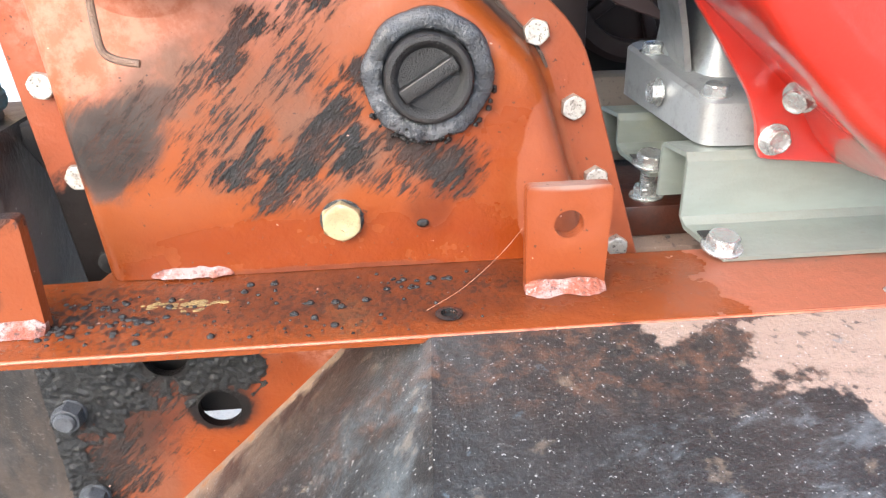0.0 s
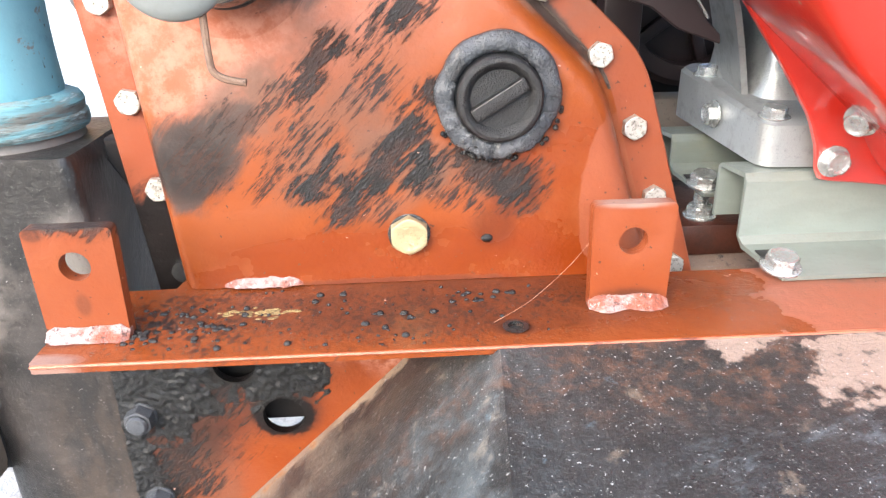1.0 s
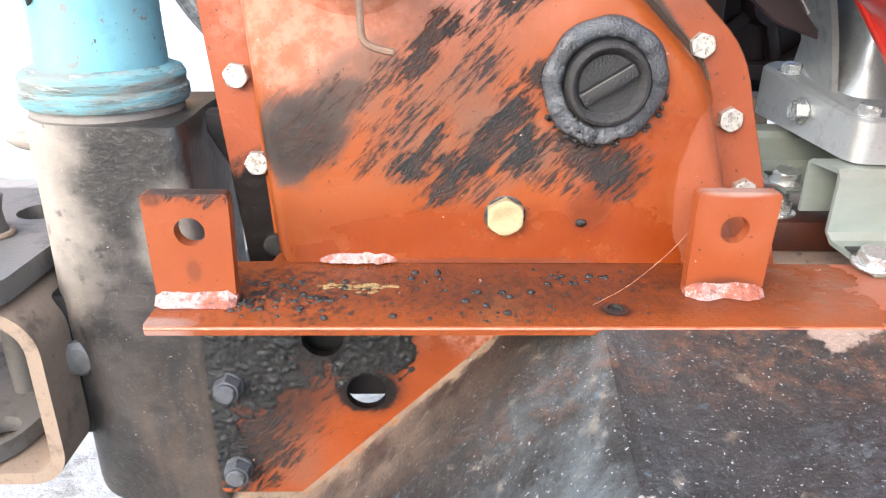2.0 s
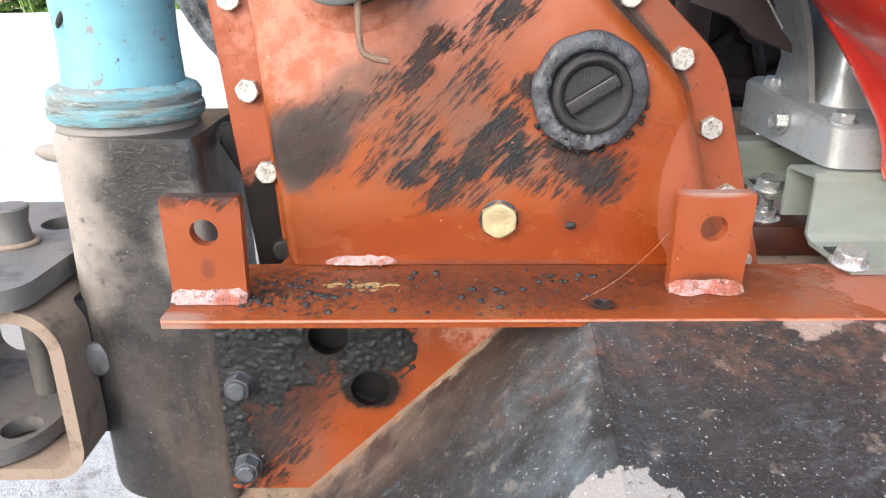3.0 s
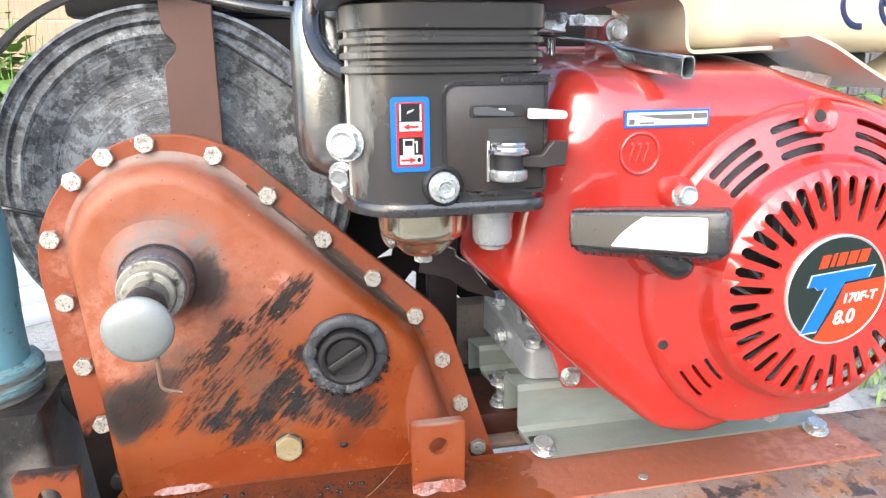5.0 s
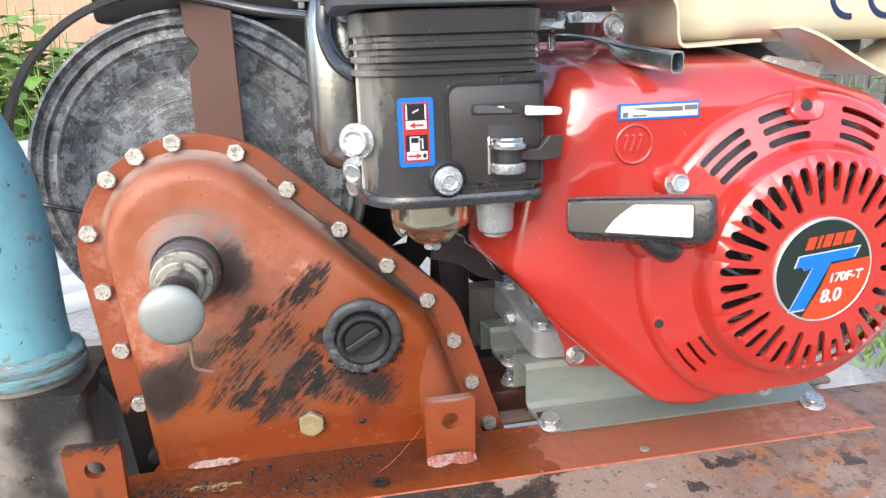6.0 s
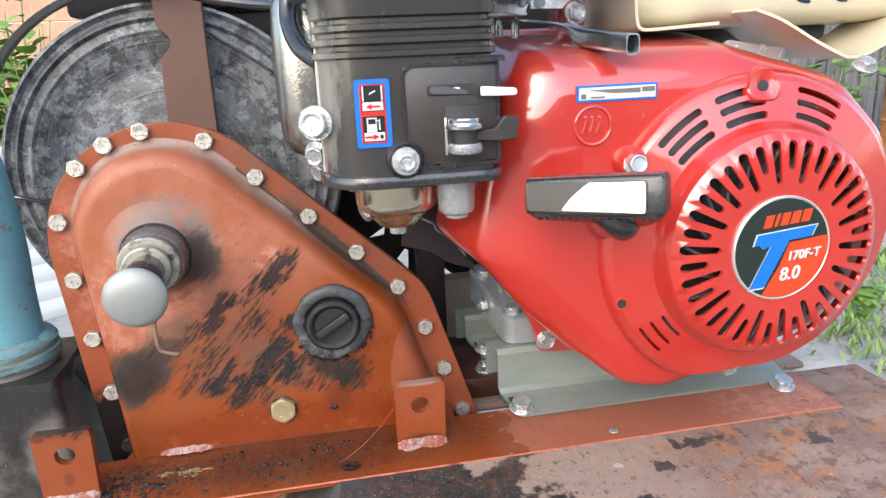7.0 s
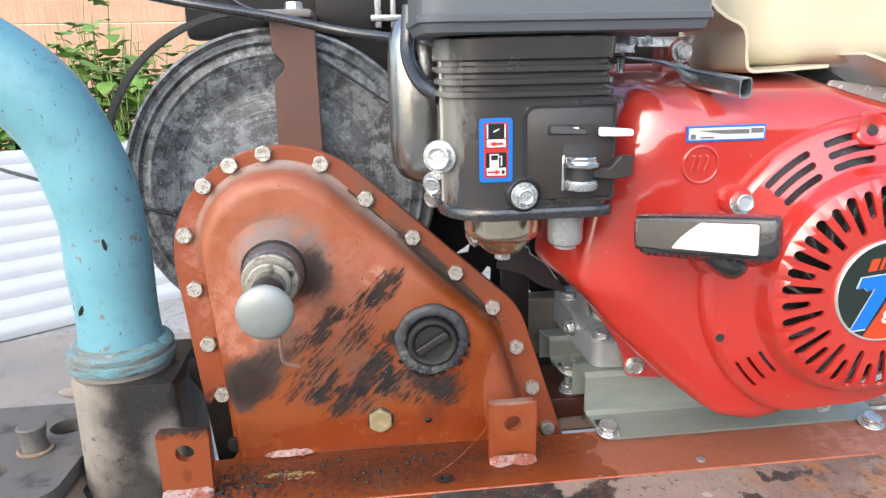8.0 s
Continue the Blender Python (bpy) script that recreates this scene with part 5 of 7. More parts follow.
part("pin_shank", lathe(B(), [(0.0085, 0.0), (0.0085, 0.13), (0.006, 0.134)], axis((-0.3775, 0.113, -0.006), (0, 0, -1)), 20), M_hitchiron, pin)
bm = B()
tube(bm, [(-0.3775 + 0.0145 * math.cos(a), 0.113 + 0.013 * math.sin(a), -0.0045) for a in (2 * math.pi * k / 24 for k in range(25))], 0.0022, 8, 1)
part("pin_collar", bm, M_rustedge, pin)
bm = B()
box(bm, CX1 - 0.012, PX - 0.02, 0.075, 0.17, -0.135, -0.03, 0.006)
part("arm", bm, M_blackoil, hitch, "black oily arm joining the casting")
part("arm_bolt", lathe(B(), [(0.012, 0.0), (0.012, 0.004), (0.009, 0.007), (0.003, 0.008)], axis((-0.314, 0.073, -0.072), (0.1, -1, 0)), 20), M_hitchiron, hitch)

# ---- big drum behind the gear housing ----
DX, DY, DZ, DR = -0.142, 0.26, 0.214, 0.166
drum = thing("belt_drum", (DX, DY + 0.04, DZ - DR), "large grey steel drum with a beaded rim, smeared with old grease", "drum")
bm = B()
lathe(bm, [(0.02, 0.012), (0.095, 0.011), (0.1, 0.0095), (0.104, 0.0085), (0.108, 0.0095), (0.112, 0.011), (0.135, 0.0105), (0.139, 0.0125), (0.143, 0.0105), (0.1475, 0.0105), (0.151, 0.0135), (0.1545, 0.0105), (0.158, 0.0105), (0.1625, 0.0135), (0.1655, 0.012), (0.166, -0.002), (0.160, -0.008), (0.160, -0.05), (0.166, -0.056), (0.166, -0.066), (0.02, -0.066)], axis((DX, DY, DZ), (0, -1, 0)), 96)
part("drum_shell", bm, M_drum, drum, smooth=30)
part("drum_hub", lathe(B(), [(0.03, 0.0), (0.03, 0.02), (0.022, 0.024), (0.01, 0.024)], axis((DX, DY - 0.012, DZ), (0, -1, 0)), 32), M_darksteel, drum)
part("drum_axle", lathe(B(), [(0.0125, 0.0), (0.0125, 0.40)], axis((DX, 0.109, DZ - 0.02), (0, 1, 0)), 20), M_darksteel, drum)

# drum stand below, to carry the axle
stand = thing("bearing_stand", (DX, 0.33, -0.17), "black painted steel stand behind the drum", "stand")
bm = B()
box(bm, DX - 0.03, DX + 0.03, 0.335, 0.36, -0.17, DZ + 0.02, 0.004)
part("stand_plate", bm, M_blackoil, stand)

# brown flat bar in front of the drum
bar_thing = thing("flat_bar", (-0.12, 0.225, 0.0), "brown painted upright flat steel bar with a torch-cut notch", "steel bar")
notch = [(-0.127 + 0.0125 * math.cos(a), 0.3395 + 0.0125 * math.sin(a)) for a in [radians(120) - radians(240) * k / 10 for k in range(11)]]
left = [Vector((-0.1448, 0.0)), Vector((-0.0965, 0.0)), Vector((-0.0968, 0.386)), Vector((-0.1412, 0.386)), Vector((-0.1405, 0.356))]
cut = [Vector((-0.1405 + 0.011 * math.sin(math.pi * k / 8), 0.354 - 0.0275 * k / 8)) for k in range(1, 8)]
bm = B()
slab(bm, left + cut + [Vector((-0.141, 0.324))], 0.2215, 0.2295, 0.0008)
part("bar", bm, M_bar, bar_thing)
bm = B()
box(bm, -0.162, -0.098, 0.205, 0.30, 0.386, 0.394, 0.003)
part("top_plate", bm, M_dustiron, bar_thing, "dusty grey top plate")
bolt_part(BOLT10Z, (-0.117, 0.232, 0.394), (0, 0, 1), bar_thing, 0.3, "bright zinc bolt")
bm = B()
box(bm, -0.24, 0.35, 0.305, 0.345, 0.37, 0.46, 0.006)
box(bm, -0.1, 0.02, 0.295, 0.305, 0.375, 0.42, 0.004)
bm2 = B()
box(bm2, -0.108, 0.16, 0.312, 0.320, 0.325, 0.47, 0.003)
hood = thing("belt_guard", (-0.02, 0.33, 0.37), "black painted steel guard above the drum", "guard")
part("guard_box", bm, M_blackoil, hood)
part("black_sheet", bm2, M_blackoil, hood)
bm = B()
box(bm, -0.035, -0.028, 0.28, 0.294, 0.378, 0.43, 0.002)
box(bm, -0.018, -0.012, 0.28, 0.294, 0.378, 0.43, 0.002)
box(bm, -0.04, -0.006, 0.278, 0.294, 0.385, 0.392, 0.002)
part("guard_clip", bm, M_satin, hood)
# belt band bowed round the drum
band = thing("belt", (DX - 0.18, 0.27, 0.2), "black rubber belt hanging slack round the drum", "belt")
bm = B()
arc = []
for k in range(15):
    a = radians(84 + 112 * k / 14)
    r = DR + 0.012 + 0.014 * math.sin(math.pi * k / 14)
    arc.append((DX + r * math.cos(a), 0.262, DZ + r * math.sin(a)))
ribbon(bm, arc, 0.012, 0.006, (0, 1, 0), 3)
part("belt_band", bm, M_rubber, band)

# ---- dark works seen between housing and engine ----
M_brownpost = plain("brown_black_painted_steel", (0.020, 0.013, 0.014), 0.40, dirt=(0.032, 0.019, 0.017), dirty=0.5, grain=0.00005, size=0.03)
M_dustybeam = plain("dusty_brown_steel", (0.24, 0.20, 0.165), 0.7, dirt=(0.055, 0.042, 0.034), dirty=0.7, grain=0.0002, size=0.03)
works = thing("support_post", (0.115, 0.24, -0.03), "black oily upright post between gearbox and engine", "post")
bm = B()
box(bm, 0.098, 0.128, 0.235, 0.26, -0.03, 0.22, 0.003)
part("post_bar", bm, M_brownpost, works)
bm = B()
tube(bm, [(0.10, 0.245, 0.205), (0.06, 0.245, 0.235), (0.03, 0.25, 0.238)], 0.010, 10)
part("strut", bm, M_blackdull, works, "grey-black strut")
# added black sheet fills the dark gap; its holes show the bright ground
backing = thing("gap_backing", (0.07, 0.33, 0.02), "black sheet added to close the gap behind drum and engine", "guard")
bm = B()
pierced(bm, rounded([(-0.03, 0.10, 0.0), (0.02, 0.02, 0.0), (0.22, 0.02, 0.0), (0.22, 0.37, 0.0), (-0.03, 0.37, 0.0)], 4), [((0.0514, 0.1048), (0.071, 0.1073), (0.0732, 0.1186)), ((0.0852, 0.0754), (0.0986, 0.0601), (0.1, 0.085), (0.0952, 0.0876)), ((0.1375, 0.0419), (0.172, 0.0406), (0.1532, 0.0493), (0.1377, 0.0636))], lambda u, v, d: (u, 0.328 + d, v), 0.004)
part("black_sheet", bm, M_blackoil, backing)
bm = B()
tube(bm, [(0.02, 0.30, 0.2), (0.09, 0.29, 0.215), (0.15, 0.285, 0.19)], 0.012, 10)
part("hose_run", bm, M_blackoil, backing)
beam = thing("frame_beam", (0.16, 0.305, -0.03), "dusty brown steel frame beam behind the engine foot", "beam")
bm = B()
box(bm, 0.118, 0.205, 0.292, 0.322, -0.035, 0.0525, 0.003)
part("beam_web", bm, M_dustybeam, beam)
pul = thing("engine_pulley", (0.187, 0.29, 0.063), "black cast belt pulley on the engine", "pulley")
part("pulley_rim", lathe(B(), [(0.05, 0.0), (0.062, 0.0), (0.067, 0.004), (0.061, 0.012), (0.067, 0.02), (0.062, 0.024), (0.05, 0.024), (0.048, 0.012)], axis((0.187, 0.31, 0.130), (0, -1, 0)), 48, False, False), M_brownpost, pul)
part("pulley_hub", lathe(B(), [(0.05, 0.006), (0.02, 0.008), (0.018, 0.03), (0.008, 0.03)], axis((0.187, 0.31, 0.130), (0, -1, 0)), 32), M_brownpost, pul)
for k in range(5):
    a = 2 * math.pi * k / 5
    m = Matrix.Translation((0.187, 0.30, 0.130)) @ Matrix.Rotation(a, 4, 'Y')
    bm = B()
    box(bm, 0.012, 0.052, -0.006, 0.004, -0.005, 0.005, 0.002)
    bmesh.ops.transform(bm, matrix=m, verts=bm.verts[:])
    part("spoke", bm, M_brownpost, pul)

# ---- cables ----
cable = thing("throttle_cable", (-0.1, 0.2, 0.38), "black sheathed control cable slung over the drum", "cable")
bm = B()
tube(bm, [(-0.50, 0.24, 0.470), (-0.36, 0.20, 0.434), (-0.2177, 0.155, 0.3995), (-0.1310, 0.155, 0.3840), (-0.0715, 0.150, 0.3710), (-0.0221, 0.115, 0.3626), (0.0052, 0.05, 0.3570), (0.014, 0.03, 0.3560)], 0.0042, 12)
part("cable_sheath", bm, M_black, cable)
wire = thing("thin_cable", (-0.25, 0.3, 0.38), "thin black cable arching beside the drum", "cable")
bm = B()
tube(bm, [(-0.120, 0.25, 0.3855), (-0.1581, 0.25, 0.3960), (-0.1795, 0.25, 0.4066), (-0.24, 0.26, 0.445)], 0.0022, 8)
part("cable_run", bm, M_black, wire)
wire2 = thing("steel_rope", (-0.36, 0.3, 0.2), "thin dark steel rope behind the blue pipe", "rope")
bm = B()
tube(bm, [(-0.62, 0.36, 0.285), (-0.48, 0.33, 0.238), (-0.38, 0.3, 0.212), (-0.31, 0.24, 0.205), (-0.255, 0.236, 0.19)], 0.0022, 8)
part("rope_run", bm, M_darksteel, wire2)


rope = thing("stay_rope", (-0.06, 0.24, 0.3), "thin dark steel rope slanting down before the drum", "rope")
bm = B()
tube(bm, [(-0.108, 0.243, 0.3565), (-0.099, 0.243, 0.3510), (-0.040, 0.243, 0.3100), (0.03, 0.243, 0.262)], 0.0013, 8)
part("rope_run", bm, M_darksteel, rope)


# ---- engine mounting rails ----
def rail(x0, x1, y, label, foot_bolts, up=0.0):
    """A folded galvanised rail: top flange, web and sloping foot; y is the web's front."""
    holder = thing("mounting_rail", ((x0 + x1) / 2, y, 0.003), label, "mounting rail", "engine mounting rails")
    profile = [(-0.035, 0.0035 + up), (-0.004, 0.0105 + up), (0.0, 0.0145 + up), (0.0, 0.048), (0.0035, 0.0525), (0.026, 0.0525), (0.030, 0.0495), (0.030, 0.018)]
    t = 0.0028
    bm = B()
    pts = [Vector(p) for p in profile]
    nrm = []
    for i in range(len(pts)):
        d = (pts[min(i + 1, len(pts) - 1)] - pts[max(i - 1, 0)]).normalized()
        nrm.append(Vector((-d.y, d.x)))
    section = pts + [p - q * t for p, q in reversed(list(zip(pts, nrm)))]
    rings = []
    for x in (x0, x0 + 0.012, x1):
        ring = []
        for p in section:
            dx = 0.0
            if x == x0 and p.x < -0.003:
                dx = 0.012 * (-(p.x) / 0.035)      # foot cut back at the end
            if x == x0 and p.x > 0.02:
                dx = -0.004
            ring.append(Vector((x + dx, y + p.x, p.y)))
        rings.append(ring)
    lofted(bm, rings)
    part("rail_body", bm, M_galv, holder, smooth=25)
    for bx, by, bz in foot_bolts:
        b = bolt_part(BOLT10Z, (bx, by, bz), (0.0, -0.2, 1), holder, 0.2, "bright zinc bolt")
    bm = B()
    box(bm, x0 + 0.006, x0 + 0.016, y - 0.02, y - 0.010, 0.0085 + up, 0.0096 + up, 0.0004)
    part("slot", bm, M_inside, holder)
    return holder


rail(0.144, 0.425, 0.072, "galvanised folded steel rail under the engine's front", [(0.1586, 0.047, 0.0052), (0.411, 0.030, 0.001)])
rear_rail = rail(0.134, 0.425, 0.165, "galvanised folded steel rail under the engine's back", [(0.150, 0.143, 0.0240)], 0.018)
bm = B()
tube(bm, [(0.150, 0.143, 0.0005), (0.150, 0.143, 0.024)], 0.0048, 12, 1)
for k in range(10):
    lathe(bm, [(0.0044, 0.0), (0.0054, 0.0008), (0.0044, 0.0016)], Matrix.Translation((0.150, 0.143, 0.002 + 0.0019 * k)), 12)
part("stud", bm, M_zincnew, rear_rail, "threaded zinc stud under the rail")
bolt_part(BOLT10Z, (0.150, 0.143, 0.0005), (0, 0, 1), rear_rail, 0.4, "bright zinc nut", "nut")
# red strip under the rail, its shade put into a darker primer
rear = thing("rear_strip", (0.28, 0.18, -0.005), "red-brown steel strip under the rear rail, coloured dark for its shade", "steel strip")
bm = B()
box(bm, 0.115, 0.45, 0.125, 0.21, -0.021, 0.0005, 0.001)
part("strip_plate", bm, plain("shaded_primer", (0.055, 0.014, 0.007), 0.4, dirt=(0.012, 0.008, 0.007), dirty=0.8, grain=0.0002, size=0.03), rear)

# ---- engine ----
eng = thing("petrol_engine", (0.28, 0.1, 0.05), "red small petrol engine with a recoil starter and black air box", "engine")

# crankcase foot and block
bm = B()
foot = rounded([(0.160, 0.215, 0.004), (0.1485, 0.205, 0.010), (0.1550, 0.0825, 0.012), (0.190, 0.0795, 0.012), (0.40, 0.0815, 0.01), (0.40, 0.215, 0.006)], 7)
flat(bm, foot, 0.0535, 0.0805, 0.0025)
for v in bm.verts:                      # the casting thickens towards the back
    v.co.z += max(0.0, v.co.y - 0.083) * (0.105 if v.co.z > 0.065 else 0.04)
crank = part("crankcase_foot", bm, M_alu, eng, "sand-cast aluminium crankcase foot", smooth=40)
bm = B()
rings = []
for z, g in ((0.080, -0.006), (0.098, -0.012), (0.13, -0.016), (0.24, -0.022), (0.27, -0.035)):
    rings.append([Vector((p.x, p.y, z)) for p in grown(resample(rounded([(0.150, 0.21, 0.02), (0.165, 0.115, 0.02), (0.40, 0.09, 0.02), (0.40, 0.22, 0.02)], 6), 60), g)])
lofted(bm, rings)
part("crankcase", bm, M_alu, eng, "grey cast aluminium crankcase", smooth=50)
bm = B()
ribbon(bm, [(0.170, 0.16, 0.078), (0.160, 0.158, 0.12), (0.152, 0.162, 0.15), (0.135, 0.166, 0.178), (0.110, 0.17, 0.190)], 0.05, 0.004, (0.1, 1, 0.0))
part("case_rib", bm, M_alu, eng)
bm = B()
ribbon(bm, [(0.02, 0.17, 0.262), (0.07, 0.165, 0.24), (0.115, 0.16, 0.215), (0.15, 0.155, 0.195)], 0.05, 0.003, (0, 1, 0.2))
part("heat_shield", bm, M_satin, eng, "thin bright steel shield edge")
for at, d in (((0.1512, 0.1430, 0.0720), (-1, -0.05, 0)), ((0.1600, 0.1830, 0.0905), (0, -0.1, 1)), ((0.1650, 0.0930, 0.0808), (0, -0.1, 1))):
    bolt_part(BOLT8Z, at, d, crank, 0.3, "bright zinc bolt")
for k in range(6):
    bm = B()
    box(bm, 0.03 - 0.002 * k, 0.10, 0.09, 0.20, 0.235 + 0.011 * k, 0.2395 + 0.011 * k, 0.001)
    part("cooling_fin", bm, M_alu, eng)
bm = B()
box(bm, 0.04, 0.12, 0.10, 0.19, 0.215, 0.31, 0.008)
part("cylinder", bm, M_alu, eng)

# red fan shroud
N = 150
edge_line = resample(rounded([(0.100, 0.180, 0.012), (0.150, 0.1155, 0.03), (0.171, 0.086, 0.02), (0.1785, 0.068, 0.01), (0.181, 0.050, 0.006), (0.206, 0.0475, 0.012), (0.250, 0.0425, 0.03), (0.33, 0.056, 0.04), (0.40, 0.080, 0.04), (0.452, 0.14, 0.06), (0.446, 0.250, 0.05), (0.405, 0.294, 0.04), (0.305, 0.3275, 0.04), (0.140, 0.3305, 0.016), (0.125, 0.31, 0.02)], 10), 150)
back = resample(rounded([(0.089, 0.178, 0.014), (0.196, 0.086, 0.02), (0.212, 0.062, 0.012), (0.226, 0.048, 0.01), (0.254, 0.0425, 0.03), (0.33, 0.056, 0.04), (0.40, 0.080, 0.04), (0.452, 0.14, 0.06), (0.446, 0.250, 0.05), (0.405, 0.294, 0.04), (0.305, 0.3275, 0.04), (0.140, 0.3305, 0.016), (0.125, 0.31, 0.02)], 10), N)
front = resample(rounded([(0.150, 0.162, 0.02), (0.180, 0.118, 0.04), (0.208, 0.078, 0.03), (0.226, 0.056, 0.015), (0.262, 0.051, 0.03), (0.322, 0.070, 0.04), (0.39, 0.092, 0.04), (0.445, 0.15, 0.06), (0.4400, 0.235, 0.05), (0.395, 0.278, 0.04), (0.310, 0.2985, 0.04), (0.165, 0.2995, 0.018), (0.146, 0.27, 0.03)], 10), N)
crease = resample(rounded([(0.108, 0.172, 0.012), (0.1440, 0.1240, 0.03), (0.180, 0.0875, 0.02), (0.207, 0.066, 0.02), (0.228, 0.0500, 0.012), (0.258, 0.0465, 0.03), (0.326, 0.063, 0.04), (0.395, 0.086, 0.04), (0.4485, 0.145, 0.06), (0.4440, 0.245, 0.05), (0.400, 0.288, 0.04), (0.300, 0.3165, 0.04), (0.146, 0.3180, 0.018), (0.132, 0.29, 0.025)], 10), N)
bm = B()
rings = []
for u, y, d in ((0.0, 0.066, 0.0), (0.0, 0.060, 0.001), (0.1, 0.050, 0.0012), (0.45, 0.026, 0.0012), (0.85, 0.000, 0.0015), (0.96, -0.007, 0.001), (1.0, -0.0110, 0.0)):
    rings.append([Vector((p.x, y, p.y)) for p in grown([a.lerp(b, u) for a, b in zip(back, crease)], d)])
for u, y, d in ((0.10, -0.0140, 0.0), (0.4, -0.0200, 0.001), (0.8, -0.0262, 0.001), (1.0, -0.0288, -0.002), (1.0, -0.0302, -0.007), (1.0, -0.031, -0.013)):
    rings.append([Vector((p.x, y, p.y)) for p in grown([a.lerp(b, u) for a, b in zip(crease, front)], d)])
lofted(bm, rings, True, True)
shroud = part("fan_shroud", bm, M_red, eng, "glossy red pressed steel fan shroud", smooth=60)
# lug of the shroud with its bolt
bm = B()
slab(bm, edge_line, 0.0650, 0.0695, 0.001)
part("shroud_edge", bm, M_red, shroud)
bolt_part(BOLT8Z, (0.1885, 0.0648, 0.0612), (0, -1, 0), shroud, 0.5, "bright zinc bolt")

bolt_part(BOLT8Z, (0.1900, 0.050, 0.0880), (-0.75, -0.55, -0.35), shroud, 0.2, "bright zinc bolt")

# recoil starter and fan cover
FX, FZ = 0.3210, 0.1722


def fan_y(r):
    """Front of the cover at a distance from its axis."""
    marks = ((0.0, -0.0702), (0.036, -0.0702), (0.043, -0.0710), (0.050, -0.0717), (0.060, -0.0715), (0.070, -0.0704), (0.077, -0.0688), (0.0815, -0.0666), (0.0835, -0.0645), (0.0848, -0.0622), (0.0860, -0.0594), (0.0872, -0.0560), (0.0885, -0.0525), (0.0900, -0.0498), (0.1180, -0.0425), (0.1225, -0.039), (0.1245, -0.033), (0.1245, -0.028))
    for (a, ya), (b, yb) in zip(marks, marks[1:]):
        if r <= b:
            return ya + (yb - ya) * ((r - a) / (b - a) if b > a else 0)
    return marks[-1][1]


def polar(r, th):
    # the rim draws in towards the cover's foot
    deg = math.degrees(th) % 360
    low = max(0.0, min(1.0, (deg - 236) / 28)) * max(0.0, min(1.0, (400 - deg) / 70))
    if deg < 40:
        low = max(0.0, (40 - deg) / 70)
    if r > 0.0885:
        r = 0.0885 + (r - 0.0885) * (1 - 0.55 * low)
    return Vector((FX + r * math.cos(th), fan_y(r), FZ + r * math.sin(th)))


def sector(bm, r0, r1, t0, t1, k=2):
    vs = [[bm.verts.new(polar(r, t0 + (t1 - t0) * i / k)) for i in range(k + 1)] for r in (r0, r1)]
    for i in range(k):
        bm.faces.new((vs[0][i], vs[0][i + 1], vs[1][i + 1], vs[1][i]))


def slot_cell(bm, r0, r1, t0, t1, length, width, along_r, shift=0.0):
    """A piece of the cover with a round-ended slot through it; length and width in metres."""
    rc, tc = (r0 + r1) / 2 + shift, (t0 + t1) / 2
    hr, ht = (r1 - r0) / 2, (t1 - t0) / 2
    loop_in, loop_out = [], []
    for k in range(20):
        a = radians(45 + 18 * k)
        c, s = math.cos(a), math.sin(a)
        f = 1 / max(abs(c), abs(s))
        loop_out.append(((r0 + r1) / 2 + hr * c * f, tc + ht * s * f))
        if along_r:
            dr = math.copysign(length / 2 - width / 2, c) + width / 2 * c
            dt = width / 2 * s / rc
        else:
            dr = width / 2 * c
            dt = (math.copysign(length / 2 - width / 2, s) + width / 2 * s) / rc
        loop_in.append((rc + dr, tc + dt))
    a = [bm.verts.new(polar(*p)) for p in loop_out]
    b = [bm.verts.new(polar(*p)) for p in loop_in]
    for i in range(20):
        j = (i + 1) % 20
        bm.faces.new((a[i], a[j], b[j], b[i]))


bm = B()
NS = 36
step = 2 * math.pi / NS
for k in range(NS):
    t0 = k * step + 0.03
    t1 = t0 + step
    for r0, r1 in ((0.036, 0.0430),):
        sector(bm, r0, r1, t0, t1)
    if k % 2:
        slot_cell(bm, 0.0430, 0.0835, t0, t1, 0.0310, 0.0060, True, 0.0000)
    else:
        slot_cell(bm, 0.0430, 0.0835, t0, t1, 0.0205, 0.0060, True, 0.0045)
    for r0, r1 in ((0.0835, 0.0848), (0.0848, 0.086), (0.086, 0.0872), (0.0872, 0.0885), (0.0885, 0.0900)):
        sector(bm, r0, r1, t0, t1, 4)
GROUPS = [(139.0, 117.0, 0.0052, 0.92), (113.0, 91.0, 0.0052, 0.92), (79.0, 57.0, 0.0044, 0.92), (229.0, 212.0, 0.0024, 0.85)]


def slot_rim(rc, tc, length, width, n=9):
    """A round-ended slot along the cover's rim, as (angle, radius) points."""
    half, w = (length - width) / 2 / rc, width / 2
    side = [(-half + 2 * half * k / n, -w) for k in range(n + 1)]
    cap = [(half + w / rc * math.cos(q), w * math.sin(q)) for q in (radians(-60 + 30 * k) for k in range(5))]
    loop = side + cap
    loop += [(-u, -v) for u, v in loop]
    return [(tc + u, rc + v) for u, v in loop]


NT = 144
holes = []
for a1, a0, w, keep in GROUPS:
    for rc in (0.0948, 0.1042, 0.1132):
        holes.append(slot_rim(rc, radians((a0 + a1) / 2), radians(a1 - a0) * rc * keep, w))
# the sloping flank, filled between its two rims and the slots
loops = [[(0.03 + 2 * math.pi * k / NT, 0.0900) for k in range(NT + 1)] + [(0.03 + 2 * math.pi * k / NT, 0.1180) for k in range(NT, -1, -1)]] + holes
flank, edges = B(), []
for loop in loops:
    vs = [flank.verts.new((t * 0.1, r, 0)) for t, r in loop]
    edges += [flank.edges.new((vs[i], vs[(i + 1) % len(vs)])) for i in range(len(vs))]
